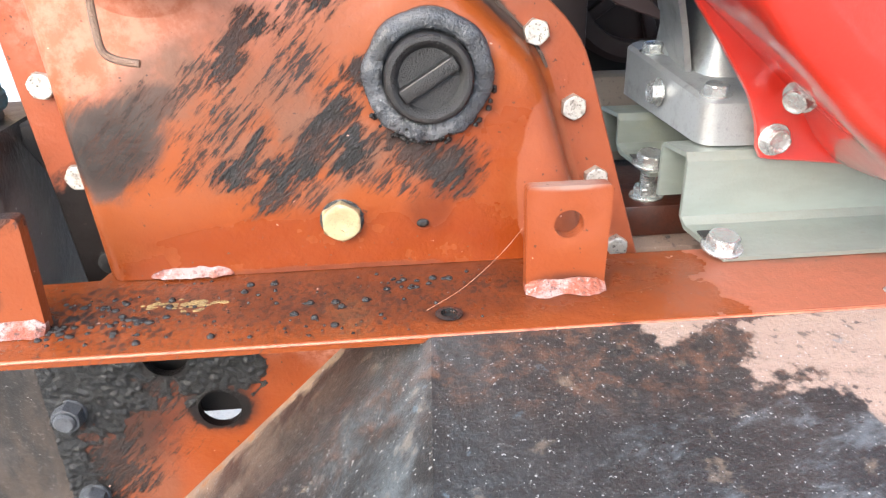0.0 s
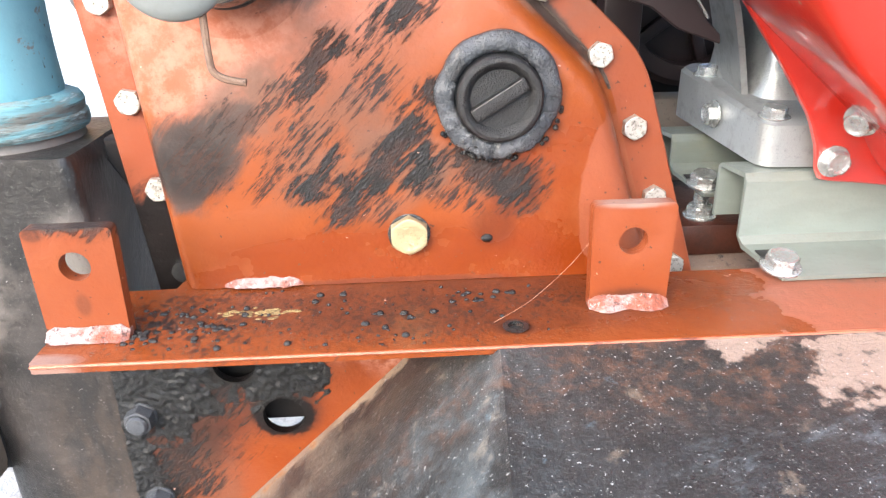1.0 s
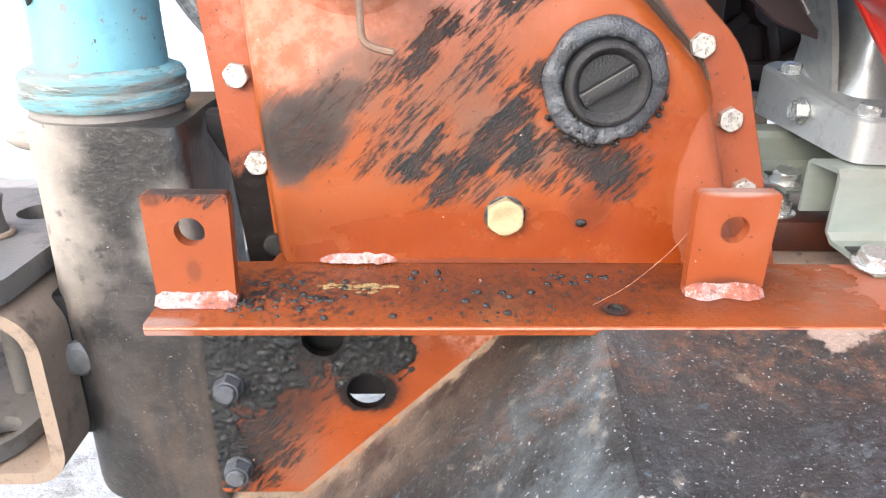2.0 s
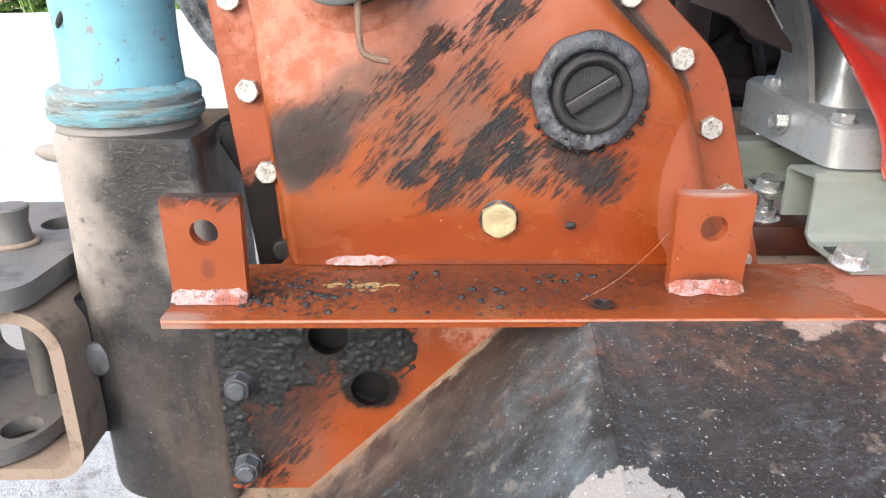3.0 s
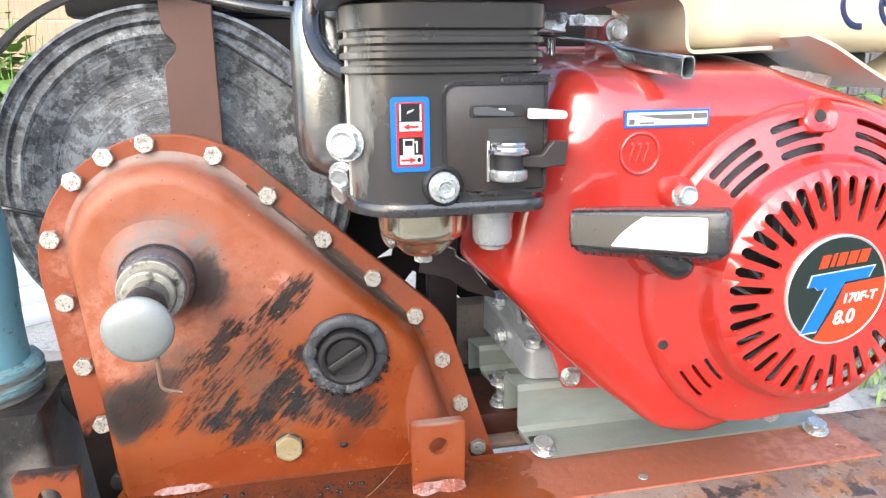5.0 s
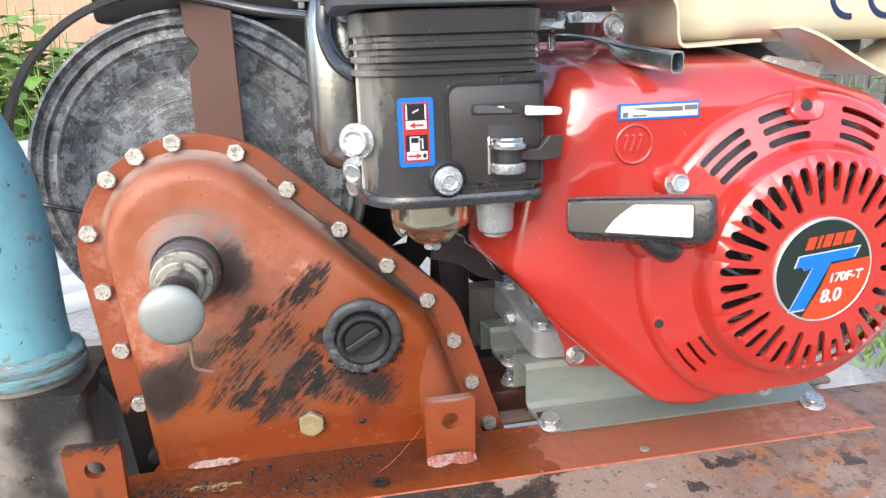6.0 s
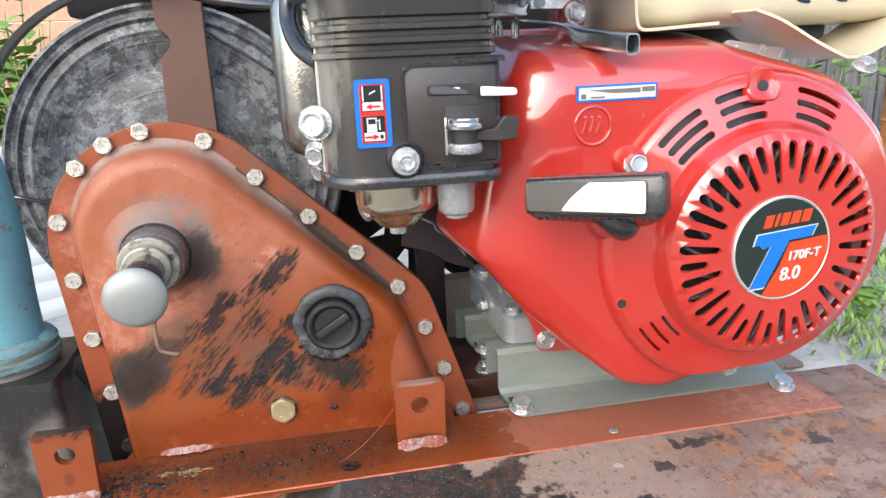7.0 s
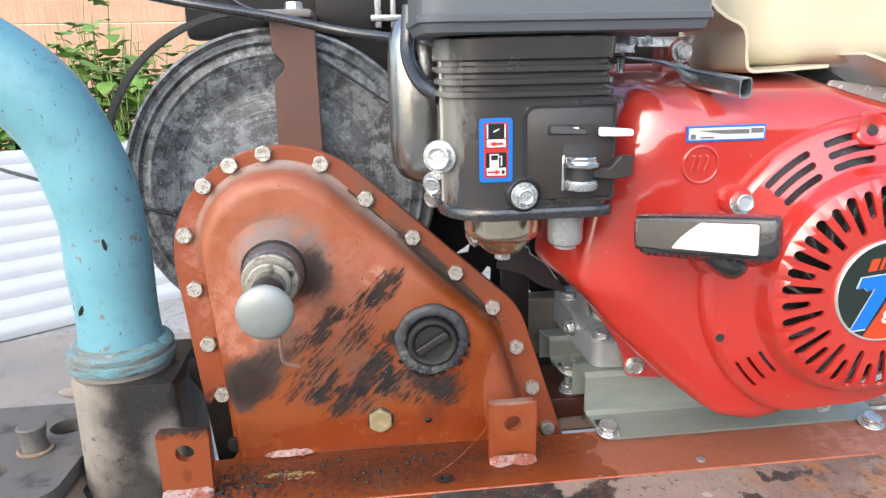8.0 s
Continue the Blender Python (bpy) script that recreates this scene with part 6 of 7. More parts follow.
bmesh.ops.triangle_fill(flank, use_beauty=True, use_dissolve=False, edges=edges)
made = {v: bm.verts.new(polar(v.co.y, v.co.x * 10)) for v in flank.verts}
for f in flank.faces:
    bm.faces.new([made[v] for v in f.verts])
flank.free()
for k in range(NT):
    t0, t1 = 0.03 + k * 2 * math.pi / NT, 0.03 + (k + 1) * 2 * math.pi / NT
    for r0, r1 in ((0.1180, 0.1195), (0.1195, 0.1215), (0.1215, 0.1232), (0.1232, 0.1245), (0.1245, 0.12451)):
        sector(bm, r0, r1, t0, t1, 1)
bmesh.ops.remove_doubles(bm, verts=bm.verts[:], dist=0.00005)
cov = part("starter_cover", bm, M_red, eng, "glossy red starter cover with slots all round", smooth=22)
thick = cov.modifiers.new("thickness", 'SOLIDIFY')
thick.thickness = 0.0026
thick.offset = -1.0
lip = cov.modifiers.new("eased_lips", 'BEVEL')
lip.width = 0.0011
lip.segments = 3
lip.limit_method = 'ANGLE'
lip.angle_limit = radians(50)
bm = B()
tube(bm, [polar(0.1262, radians(30 + 190 * k / 60)) + Vector((0, 0.003, 0)) for k in range(61)], 0.0013, 8, 1)
part("cover_rim", bm, M_red, cov)
# works behind the slots
bm = B()
lathe(bm, [(0.083, 0.0), (0.083, 0.002), (0.01, 0.002)], axis((FX, -0.043, FZ), (0, -1, 0)), 48)
part("dark_recess", bm, M_inside, cov)
blade = mesh_of("fan_blade", box(B(), -0.017, 0.017, -0.004, 0.004, -0.00125, 0.00125, 0.0005, 1), M_fan)
for k in range(20):
    a = 2 * math.pi * k / 20
    part("fan_blade", blade, None, cov, "", Matrix.Translation((FX, -0.05, FZ)) @ Matrix.Rotation(-a, 4, 'Y') @ Matrix.Translation((0.062, -0.002, 0)) @ Matrix.Rotation(0.5, 4, 'Y'))
bm = B()
lathe(bm, [(0.100, 0.0), (0.100, 0.001), (0.06, 0.001)], axis((FX - 0.008, -0.0335, FZ + 0.012), (0, -1, 0)), 64, True, False)
part("dark_backing", bm, M_fan, cov)
# round badge
badge = part("badge", lathe(B(), [(0.0390, 0.0), (0.0390, 0.0022), (0.0383, 0.0028), (0.0377, 0.0022), (0.001, 0.0022)], axis((FX, -0.0702, FZ), (0, -1, 0)), 64), plain("badge_rim", (0.62, 0.64, 0.62), 0.3, 0.6, dirty=0.1, grain=0), cov, "round dark green badge with a blue and orange emblem")
BK = 1.052


def badge_piece(name, outline, mat, y, label=""):
    bm = B()
    pts = [Vector((FX + BK * p[0], FZ + BK * p[1])) for p in outline]
    y += 0.0030
    vs = [bm.verts.new((p.x, y, p.y)) for p in pts]
    f = bm.faces.new(vs)
    r = bmesh.ops.extrude_face_region(bm, geom=[f])
    bmesh.ops.translate(bm, verts=[v for v in r["geom"] if isinstance(v, bmesh.types.BMVert)], vec=(0, 0.0006, 0))
    return part(name, bm, mat, badge, label)


badge_piece("badge_disc", [(0.0354 * math.cos(a), 0.0354 * math.sin(a)) for a in (2 * math.pi * k / 48 for k in range(48))], M_decalgreen, -0.0757)
orange = [(0.0352 * math.cos(a), 0.0352 * math.sin(a)) for a in (radians(-112 + 124 * k / 20) for k in range(21))]
badge_piece("orange_field", orange + [(0.0050, 0.0040), (-0.0010, -0.0120)], M_decalorange, -0.0762)
tee = [(-0.0199, 0.0110), (0.0246, 0.0152), (0.0209, 0.0076), (0.0043, 0.0060), (-0.0122, -0.0265), (-0.0237, -0.0274), (-0.0089, 0.0030), (-0.0147, 0.0011), (-0.0175, 0.0040), (-0.0223, 0.0032)]
badge_piece("emblem_edge", [(x * 1.05 + 0.0003, z * 1.05) for x, z in tee], M_decalwhite, -0.0765)
badge_piece("emblem", tee, M_decalblue, -0.0769, "blue slanted emblem")
for k, w in enumerate((0.0062, 0.0026, 0.0058, 0.0064, 0.0064)):
    x = -0.0160 + (0.0, 0.0082, 0.0126, 0.0202, 0.0284)[k]
    z = 0.0168 + x * 0.09
    badge_piece("name_bar", [(x, z), (x + w, z + 0.0005), (x + w + 0.0022, z + 0.0092), (x + 0.0022, z + 0.0087)], M_decalorange, -0.0763, "orange bar in place of a name")
for body, x, z, size in (("170F-T", 0.0160, -0.0052, 0.0092), ("8.0", 0.0062, -0.0186, 0.0136)):
    part("writing", text_mesh(body, size, M_decalwhite, 0.0003, 0.2, 0.0003), None, badge, "white figures", Matrix.Translation((FX + BK * x, -0.0738, FZ + BK * z)) @ Matrix.Rotation(radians(-4), 4, 'Y') @ FACING)
# triangular hollow with a hole on the cover's top
bm = B()
hollow = axis((0.3160, -0.0425, 0.2870), (0, -1, 0.26))
rows = []
for r, h in ((0.0155, -0.003), (0.0145, 0.0012), (0.0130, 0.0026), (0.0114, 0.0022), (0.0075, 0.0011), (0.0046, 0.0007), (0.0042, 0.0002)):
    # three-cornered outside, round at the hole
    three = max(0.0, (r - 0.0046) / 0.0104)
    rows.append([hollow @ Vector((r * (1 - 0.22 * three * (1 - math.cos(3 * q + 1.6)) / 2) * math.cos(q), r * (1 - 0.22 * three * (1 - math.cos(3 * q + 1.6)) / 2) * math.sin(q), h)) for q in (2 * math.pi * k / 42 for k in range(42))])
lofted(bm, rows, False, False)
part("cover_boss", bm, M_red, cov, smooth=60)
bm = B()
lathe(bm, [(0.0042, 0.0), (0.0042, 0.0005), (0.0005, 0.0005)], axis((0.3160, -0.0428, 0.2871), (0, -1, 0.26)), 20)
part("boss_hole", bm, M_inside, cov)
bolt_part(BOLT8Z, (0.2190, -0.043, 0.2372), (0, -1, 0.15), cov, 0.4, "bright zinc bolt")
bm = B()
lathe(bm, [(0.012, 0.0), (0.011, 0.01), (0.0085, 0.013)], axis((0.2190, -0.031, 0.2372), (0, -1, 0)), 24)
part("bolt_boss", bm, M_red, cov)
bolt_part(BOLT8Z, (0.3070, -0.036, 0.0660), (0, -1, -0.3), cov, 0.4)
bolt_part(BOLT8Z, (0.4180, -0.02, 0.2950), (0, -0.6, 1), cov, 0.4)

# recoil handle
a, b = Vector((0.1335, -0.0585, 0.2250)), Vector((0.2030, -0.1205, 0.2312))
d = (b - a).normalized()
nrm = Vector((-d.y, d.x, 0)).normalized()
if nrm.y > 0:
    nrm = -nrm
upv = d.cross(nrm)
if upv.z < 0:
    upv = -upv
frame_m = Matrix((
    (d.x, nrm.x, upv.x, a.x),
    (d.y, nrm.y, upv.y, a.y),
    (d.z, nrm.z, upv.z, a.z),
    (0, 0, 0, 1)))
L = (b - a).length
bm = B()
rows = []
for u, h0, h1, n0, n1 in ((0.0, -0.0090, 0.0085, -0.006, 0.006), (0.002, -0.0125, 0.0105, -0.010, 0.009), (L * 0.3, -0.0145, 0.0115, -0.0115, 0.0095), (L * 0.8, -0.0145, 0.0125, -0.0115, 0.0095), (L - 0.002, -0.0135, 0.0125, -0.0105, 0.0085), (L, -0.0115, 0.0105, -0.0085, 0.007)):
    o = rounded([(n0, h0, 0.003), (n1, h0, 0.003), (n1 - 0.0035, h1, 0.003), (n0, h1, 0.003)], 4)
    rows.append([frame_m @ Vector((u, p.x, p.y)) for p in o])
lofted(bm, rows)
handle = part("recoil_handle", bm, M_grip, eng, "dark grey plastic pull handle with a glossy face")
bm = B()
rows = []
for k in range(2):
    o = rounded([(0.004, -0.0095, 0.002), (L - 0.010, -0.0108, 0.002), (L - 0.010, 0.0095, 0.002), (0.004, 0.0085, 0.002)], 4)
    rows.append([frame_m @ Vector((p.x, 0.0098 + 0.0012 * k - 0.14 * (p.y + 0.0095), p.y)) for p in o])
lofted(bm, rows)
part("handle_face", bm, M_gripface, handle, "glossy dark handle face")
# pale piece painted for the lit part of the dark face
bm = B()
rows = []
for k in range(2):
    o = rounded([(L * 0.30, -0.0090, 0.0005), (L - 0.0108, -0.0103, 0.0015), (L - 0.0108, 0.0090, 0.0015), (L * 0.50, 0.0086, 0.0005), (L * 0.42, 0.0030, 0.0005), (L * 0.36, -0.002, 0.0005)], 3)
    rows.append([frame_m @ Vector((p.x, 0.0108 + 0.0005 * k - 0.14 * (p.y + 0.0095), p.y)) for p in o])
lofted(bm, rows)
part("face_lit_part", bm, M_litface, handle, "pale piece standing in for the lit part of the face")
# the back of the grip flares down into the neck
bm = B()
rows = []
for h, u0, u1, n0, n1 in ((-0.0100, 0.003, L - 0.003, -0.0100, 0.0085), (-0.0140, 0.0035, L - 0.003, -0.0110, 0.0082), (-0.0172, 0.006, L - 0.005, -0.0120, 0.0035), (-0.0188, 0.24 * L, 0.92 * L, -0.0135, -0.0005), (-0.0205, 0.44 * L, 0.88 * L, -0.0165, -0.0030), (-0.0225, 0.56 * L, 0.84 * L, -0.0190, -0.0060)):
    o = resample(rounded([(u0, n0, 0.003), (u1, n0, 0.003), (u1, n1, 0.003), (u0, n1, 0.003)], 4), 48)
    rows.append([frame_m @ Vector((p.x, p.y, h)) for p in o])
lofted(bm, rows)
part("grip_back", bm, M_black, handle, "black plastic back of the grip", smooth=50)
bm = B()
for i in range(15):
    for j in range(2):
        bmesh.ops.create_cube(bm, size=1, matrix=frame_m @ Matrix.Translation((0.010 + i * (L - 0.020) / 14, 0.0070 - 0.0024 * j, -0.0151 - 0.0014 * j)) @ Matrix.Diagonal((0.0013, 0.0012, 0.0012, 1)))
part("grip_studs", bm, M_black, handle, "small moulded grip studs")
bm = B()
tube(bm, [frame_m @ Vector((L * 0.55, -0.004, -0.010)), frame_m @ Vector((L * 0.66, -0.010, -0.022)), (0.196, -0.066, 0.200), (0.202, -0.045, 0.1985)], lambda t: 0.0115 - 0.002 * t, 16)
part("handle_neck", bm, M_black, handle)
bm = B()
lathe(bm, [(0.019, -0.006), (0.0185, 0.006), (0.015, 0.012), (0.012, 0.013)], axis((0.205, -0.030, 0.1985), (-0.25, -1, 0.05)), 28)
part("rope_guide", bm, M_red, cov)

# small open hole and paint bruises low on the starter side
bm = B()
lathe(bm, [(0.0052, 0.0), (0.0050, 0.0012), (0.0036, 0.0013), (0.0036, -0.004)], axis((0.2111, -0.0430, 0.1316), (-0.2, -1, 0.0)), 24, False, False)
part("hole_lip", bm, M_red, cov)
bm = B()
lathe(bm, [(0.0037, 0.0), (0.001, 0.0002)], axis((0.2111, -0.0436, 0.1316), (-0.2, -1, 0.0)), 24)
part("open_hole", bm, M_inside, cov, "small black open hole")

# sticker and embossed mark on the shroud
sticker = part("sticker", box(B(), 0.1785, 0.2395, -0.0322, -0.0311, 0.2815, 0.2932, 0.0003, 1), M_decalblue, shroud, "white and blue strip sticker")
part("sticker_field", box(B(), 0.1800, 0.2380, -0.0328, -0.0322, 0.2830, 0.2917, 0.0002, 1), M_decalwhite, sticker)
bm = B()
vs = [bm.verts.new(p) for p in ((0.187, -0.0332, 0.2898), (0.226, -0.0332, 0.2900), (0.226, -0.0332, 0.2868), (0.205, -0.0332, 0.2872))]
bm.faces.new(vs)
box(bm, 0.1815, 0.1850, -0.0333, -0.0328, 0.2840, 0.2872)
box(bm, 0.2275, 0.2370, -0.0333, -0.0328, 0.2872, 0.2905)
box(bm, 0.1890, 0.1990, -0.0333, -0.0328, 0.2842, 0.2852)
part("sticker_print", bm, M_stickergrey, sticker)
bm = B()
ringpts = [(0.1910 + 0.0135 * math.cos(a), -0.0312, 0.2648 + 0.0135 * math.sin(a)) for a in (2 * math.pi * k / 40 for k in range(41))]
tube(bm, ringpts, 0.0013, 8, 1)
for k in range(3):
    tube(bm, [(0.1838 + 0.0052 * k, -0.0312, 0.2600), (0.1862 + 0.0052 * k, -0.0314, 0.2698), (0.1835 + 0.0052 * k + 0.0008, -0.0312, 0.2708)], 0.0012, 8, 4)
part("embossed_mark", bm, M_red, shroud, "raised round mark in the red paint")

# black air box with choke and fuel levers
AY = -0.0625
airbox = part("air_box", lofted(bm := B(), [[Vector((p.x, p.y, z)) for p in grown(resample(rounded([(0.0005, AY, 0.034), (0.112, AY, 0.012), (0.112, 0.01, 0.004), (0.0005, 0.01, 0.004)], 8), 80), g)] for z, g in ((0.2425, -0.0025), (0.244, 0.0), (0.270, 0.0002), (0.318, -0.0006), (0.3192, 0.0026), (0.3222, 0.0026), (0.3236, -0.0012), (0.3258, -0.0012), (0.3272, 0.0026), (0.3302, 0.0026), (0.3316, -0.0012), (0.3338, -0.0012), (0.3352, 0.0026), (0.3382, 0.0026), (0.3396, -0.0012), (0.3418, -0.0012), (0.3432, 0.0024), (0.3560, 0.0030), (0.3572, 0.0015))]) and bm, M_airbox, eng, "ribbed black plastic air box, dust and painted sheen along one side", smooth=30)
bm = B()
skirt = resample(rounded([(-0.0015, AY - 0.0025, 0.035), (0.1165, AY - 0.0025, 0.016), (0.1165, 0.01, 0.004), (-0.0015, 0.01, 0.004)], 8), 80)
lofted(bm, [[Vector((p.x, p.y, z)) for p in grown(skirt, g)] for z, g in ((0.2365, -0.001), (0.2375, 0.0012), (0.2425, 0.0016), (0.2445, 0.0006), (0.2452, -0.002))])
part("box_lip", bm, M_black, airbox)
# recessed lever panel, framed by a raised rim
bm = B()
fr = rounded([(0.0505, 0.2485, 0.004), (0.1135, 0.2485, 0.004), (0.1135, 0.314, 0.002), (0.0505, 0.314, 0.009)], 6)
inn = grown(fr, -0.0022)
k = len(fr)
yy = (AY - 0.0022, AY + 0.003)
o = [[bm.verts.new((p.x, y, p.y)) for p in fr] for y in yy]
q = [[bm.verts.new((p.x, y, p.y)) for p in inn] for y in yy]
for i in range(k):
    j = (i + 1) % k
    bm.faces.new((o[0][i], o[0][j], q[0][j], q[0][i]))
    bm.faces.new((o[0][i], o[1][i], o[1][j], o[0][j]))
    bm.faces.new((q[0][i], q[0][j], q[1][j], q[1][i]))
part("panel_rim", bm, M_black, airbox)
bm = B()
flat(bm, rounded([(0.0850, AY - 0.0015, 0.002), (0.1180, AY - 0.0060, 0.010), (0.1230, AY + 0.030, 0.006), (0.0850, AY + 0.030, 0.002)], 6), 0.3132, 0.3172, 0.0014)
part("hood_lip", bm, M_black, airbox)
M_panel = plain("brown_black_plastic", (0.030, 0.025, 0.023), 0.34, dirt=(0.055, 0.047, 0.042), dirty=0.4, grain=0.00002, size=0.02)
bm = B()
box(bm, 0.0525, 0.1120, AY - 0.0012, AY + 0.002, 0.2510, 0.3120, 0.0008)
part("lever_panel", bm, M_panel, airbox, "brown-black recessed lever panel")
bm = B()
slab(bm, rounded([(0.0665, 0.2935, 0.002), (0.0985, 0.2935, 0.002), (0.0985, 0.3005, 0.002), (0.0665, 0.3005, 0.002)], 4), AY - 0.0018, AY - 0.0008, 0.0002)
part("choke_slot", bm, M_inside, airbox)
bm = B()
slab(bm, rounded([(0.0685, 0.2948, 0.0015), (0.0925, 0.2938, 0.001), (0.0925, 0.2962, 0.001), (0.078, 0.2995, 0.0015), (0.0685, 0.2995, 0.0015)], 3), AY - 0.0034, AY - 0.0018, 0.0003)
lever1 = part("choke_lever", bm, M_blackdull, airbox)
bm = B()
slab(bm, rounded([(0.1005, 0.2925, 0.0012), (0.1235, 0.2918, 0.0025), (0.1235, 0.2965, 0.0025), (0.1005, 0.2985, 0.0012)], 5), AY - 0.009, AY - 0.004, 0.0008)
part("lever_tip", bm, M_whiteplastic, lever1, "white plastic lever tip")
bm = B()
box(bm, 0.0835, 0.0875, AY - 0.0032, AY - 0.0018, 0.2945, 0.2985, 0.0003)
part("lever_mark", bm, M_whiteplastic, lever1)
bm = B()
box(bm, 0.0775, 0.1020, AY - 0.0016, AY - 0.0006, 0.2560, 0.2870, 0.0004)
part("tap_window", bm, M_inside, airbox)
bm = B()
box(bm, 0.0768, 0.0785, AY - 0.0024, AY - 0.001, 0.2560, 0.2800, 0.0003)
part("window_edge", bm, M_satin, airbox)
TAP = axis((0.0895, AY - 0.0045, 0.2572), (0, 0, 1))
tap = part("fuel_tap", lathe(B(), [(0.006, 0.0150), (0.0118, 0.0152), (0.0125, 0.0160), (0.0125, 0.0178), (0.0118, 0.0186), (0.0104, 0.0188), (0.0108, 0.0200), (0.0108, 0.0214), (0.0100, 0.0224), (0.003, 0.0230)], TAP, 32), M_chrome, airbox, "bright plated fuel tap with a stepped cap")
part("tap_neck", lathe(B(), [(0.0086, 0.004), (0.0086, 0.0155)], TAP, 28), M_inside, tap)
part("tap_base", lathe(B(), [(0.0105, 0.0), (0.0112, 0.001), (0.0112, 0.0052), (0.0100, 0.0064), (0.004, 0.0066)], TAP, 28), M_zincnew, tap)
bm = B()
slab(bm, rounded([(0.0945, 0.2655, 0.001), (0.1085, 0.2640, 0.001), (0.1230, 0.2650, 0.001), (0.1245, 0.2790, 0.001), (0.1150, 0.2795, 0.001), (0.1085, 0.2715, 0.002), (0.0945, 0.2712, 0.001)], 3), AY - 0.0095, AY - 0.0045, 0.0006)
part("tap_lever", bm, M_panel, tap, "dark plastic tap lever")
bm = B()
lathe(bm, [(0.0125, 0.0), (0.0118, 0.005), (0.0105, 0.0065), (0.0105, 0.004)], axis((0.0505, AY + 0.0008, 0.2548), (0, -1, 0)), 32)
part("bolt_cup", bm, M_black, airbox)
bm = hex_head(0.0105, 0.0055, 0.0092, 0.002, dish=0.0012)
bolt_part(mesh_of("cover_bolt", bm, M_zincnew, 12), (0.0502, AY - 0.005, 0.2545), (0, -1, 0), airbox, 0.3, "bright zinc bolt", "cover_bolt")
bolt_part(BOLT10Z, (-0.0035, -0.045, 0.2796), (-0.35, -1, 0), airbox, 0.2, "bright zinc bolt", "cover_bolt")
bolt_part(BOLT8Z, (-0.004, -0.012, 0.2555), (-0.5, -1, -0.2), airbox, 0.2, "bright zinc bolt", "cover_bolt")
part("writing", text_mesh("ON", 0.0062, M_panel, 0.0005), None, airbox, "raised black letters", Matrix.Translation((0.0785, AY - 0.0018, 0.2487)) @ FACING)
bm = B()
slab(bm, [Vector((x, z)) for x, z in ((0.0655, 0.2502), (0.0705, 0.2500), (0.0705, 0.2490), (0.0740, 0.2507), (0.0705, 0.2524), (0.0705, 0.2512), (0.0655, 0.2512))], AY - 0.0022, AY - 0.0010, 0.0)
part("moulded_arrow", bm, M_panel, airbox, "raised black arrow")
bm = B()
vs = [(0.0690, 0.2510), (0.0745, 0.2510), (0.0745, 0.2496), (0.0782, 0.2516), (0.0745, 0.2536), (0.0745, 0.2522), (0.0690, 0.2522)]
f = bm.faces.new([bm.verts.new((x, AY - 0.0020, z)) for x, z in vs])
r = bmesh.ops.extrude_face_region(bm, geom=[f])
bmesh.ops.translate(bm, verts=[v for v in r["geom"] if isinstance(v, bmesh.types.BMVert)], vec=(0, 0.0012, 0))
part("arrow_mark", bm, M_panel, airbox)

bm = B()
box(bm, -0.0008, 0.0012, -0.0300, -0.0268, 0.2455, 0.3555, 0.0004)
part("box_seam", bm, plain("pale_seam", (0.46, 0.45, 0.41), 0.5, dirty=0.5, size=0.01), airbox, "pale moulding seam")

# pictogram decal
def plate_piece(name, x0, x1, z0, z1, y, mat, parent, r=0.0006, label=""):
    return part(name, slab(B(), rounded([(x0, z0, r), (x1, z0, r), (x1, z1, r), (x0, z1, r)], 3), y, y + 0.0005, 0.0001), mat, parent, label)


DXX, DZZ = 0.0320, 0.2848
decal = plate_piece("decal", DXX - 0.0112, DXX + 0.0112, DZZ - 0.0212, DZZ + 0.0212, AY - 0.0008, M_decalblue, airbox, 0.0022, "blue and red decal with white pictograms")
plate_piece("decal_red", DXX - 0.0080, DXX + 0.0080, DZZ - 0.0182, DZZ + 0.0182, AY - 0.0012, M_decalred, decal, 0.001)
for cz in (0.0096, -0.0092):
    plate_piece("decal_black", DXX - 0.0069, DXX + 0.0069, DZZ + cz - 0.0079, DZZ + cz + 0.0079, AY - 0.0016, M_decalblack, decal, 0.0006)
    plate_piece("decal_white", DXX - 0.0065, DXX + 0.0065, DZZ + cz - 0.0075, DZZ + cz - 0.0022, AY - 0.0020, M_decalwhite, decal, 0.0004)
    bm = B()
    s = -1 if cz > 0 else 1
    ox = DXX - (0.0 if cz > 0 else 0.0015)
    pts = [(-0.0045, -0.0006), (0.0008, -0.0006), (0.0008, -0.0018), (0.0045, 0.0), (0.0008, 0.0018), (0.0008, 0.0006), (-0.0045, 0.0006)]
    bm.faces.new([bm.verts.new((ox + s * x, AY - 0.0024, DZZ + cz - 0.005 + z)) for x, z in pts])
    part("decal_arrow", bm, M_decalred, decal)
bm = B()
for x in (-0.0064, 0.0054):
    box(bm, DXX + x, DXX + x + 0.001, AY - 0.0021, AY - 0.0016, DZZ + 0.0080, DZZ + 0.0172)
bm.faces.new([bm.verts.new((DXX + x, AY - 0.0021, DZZ + 0.0125 + z)) for x, z in ((-0.0022, -0.0008), (0.0018, 0.0010), (0.0022, 0.0022), (-0.0018, 0.0006))])
part("choke_picture", bm, M_decalwhite, decal)
bm = B()
box(bm, DXX - 0.0045, DXX + 0.0018, AY - 0.0021, AY - 0.0016, DZZ - 0.0112, DZZ - 0.0022)
box(bm, DXX + 0.0030, DXX + 0.0039, AY - 0.0021, AY - 0.0016, DZZ - 0.0100, DZZ - 0.0035)
box(bm, DXX + 0.0018, DXX + 0.0036, AY - 0.0021, AY - 0.0016, DZZ - 0.0045, DZZ - 0.0037)
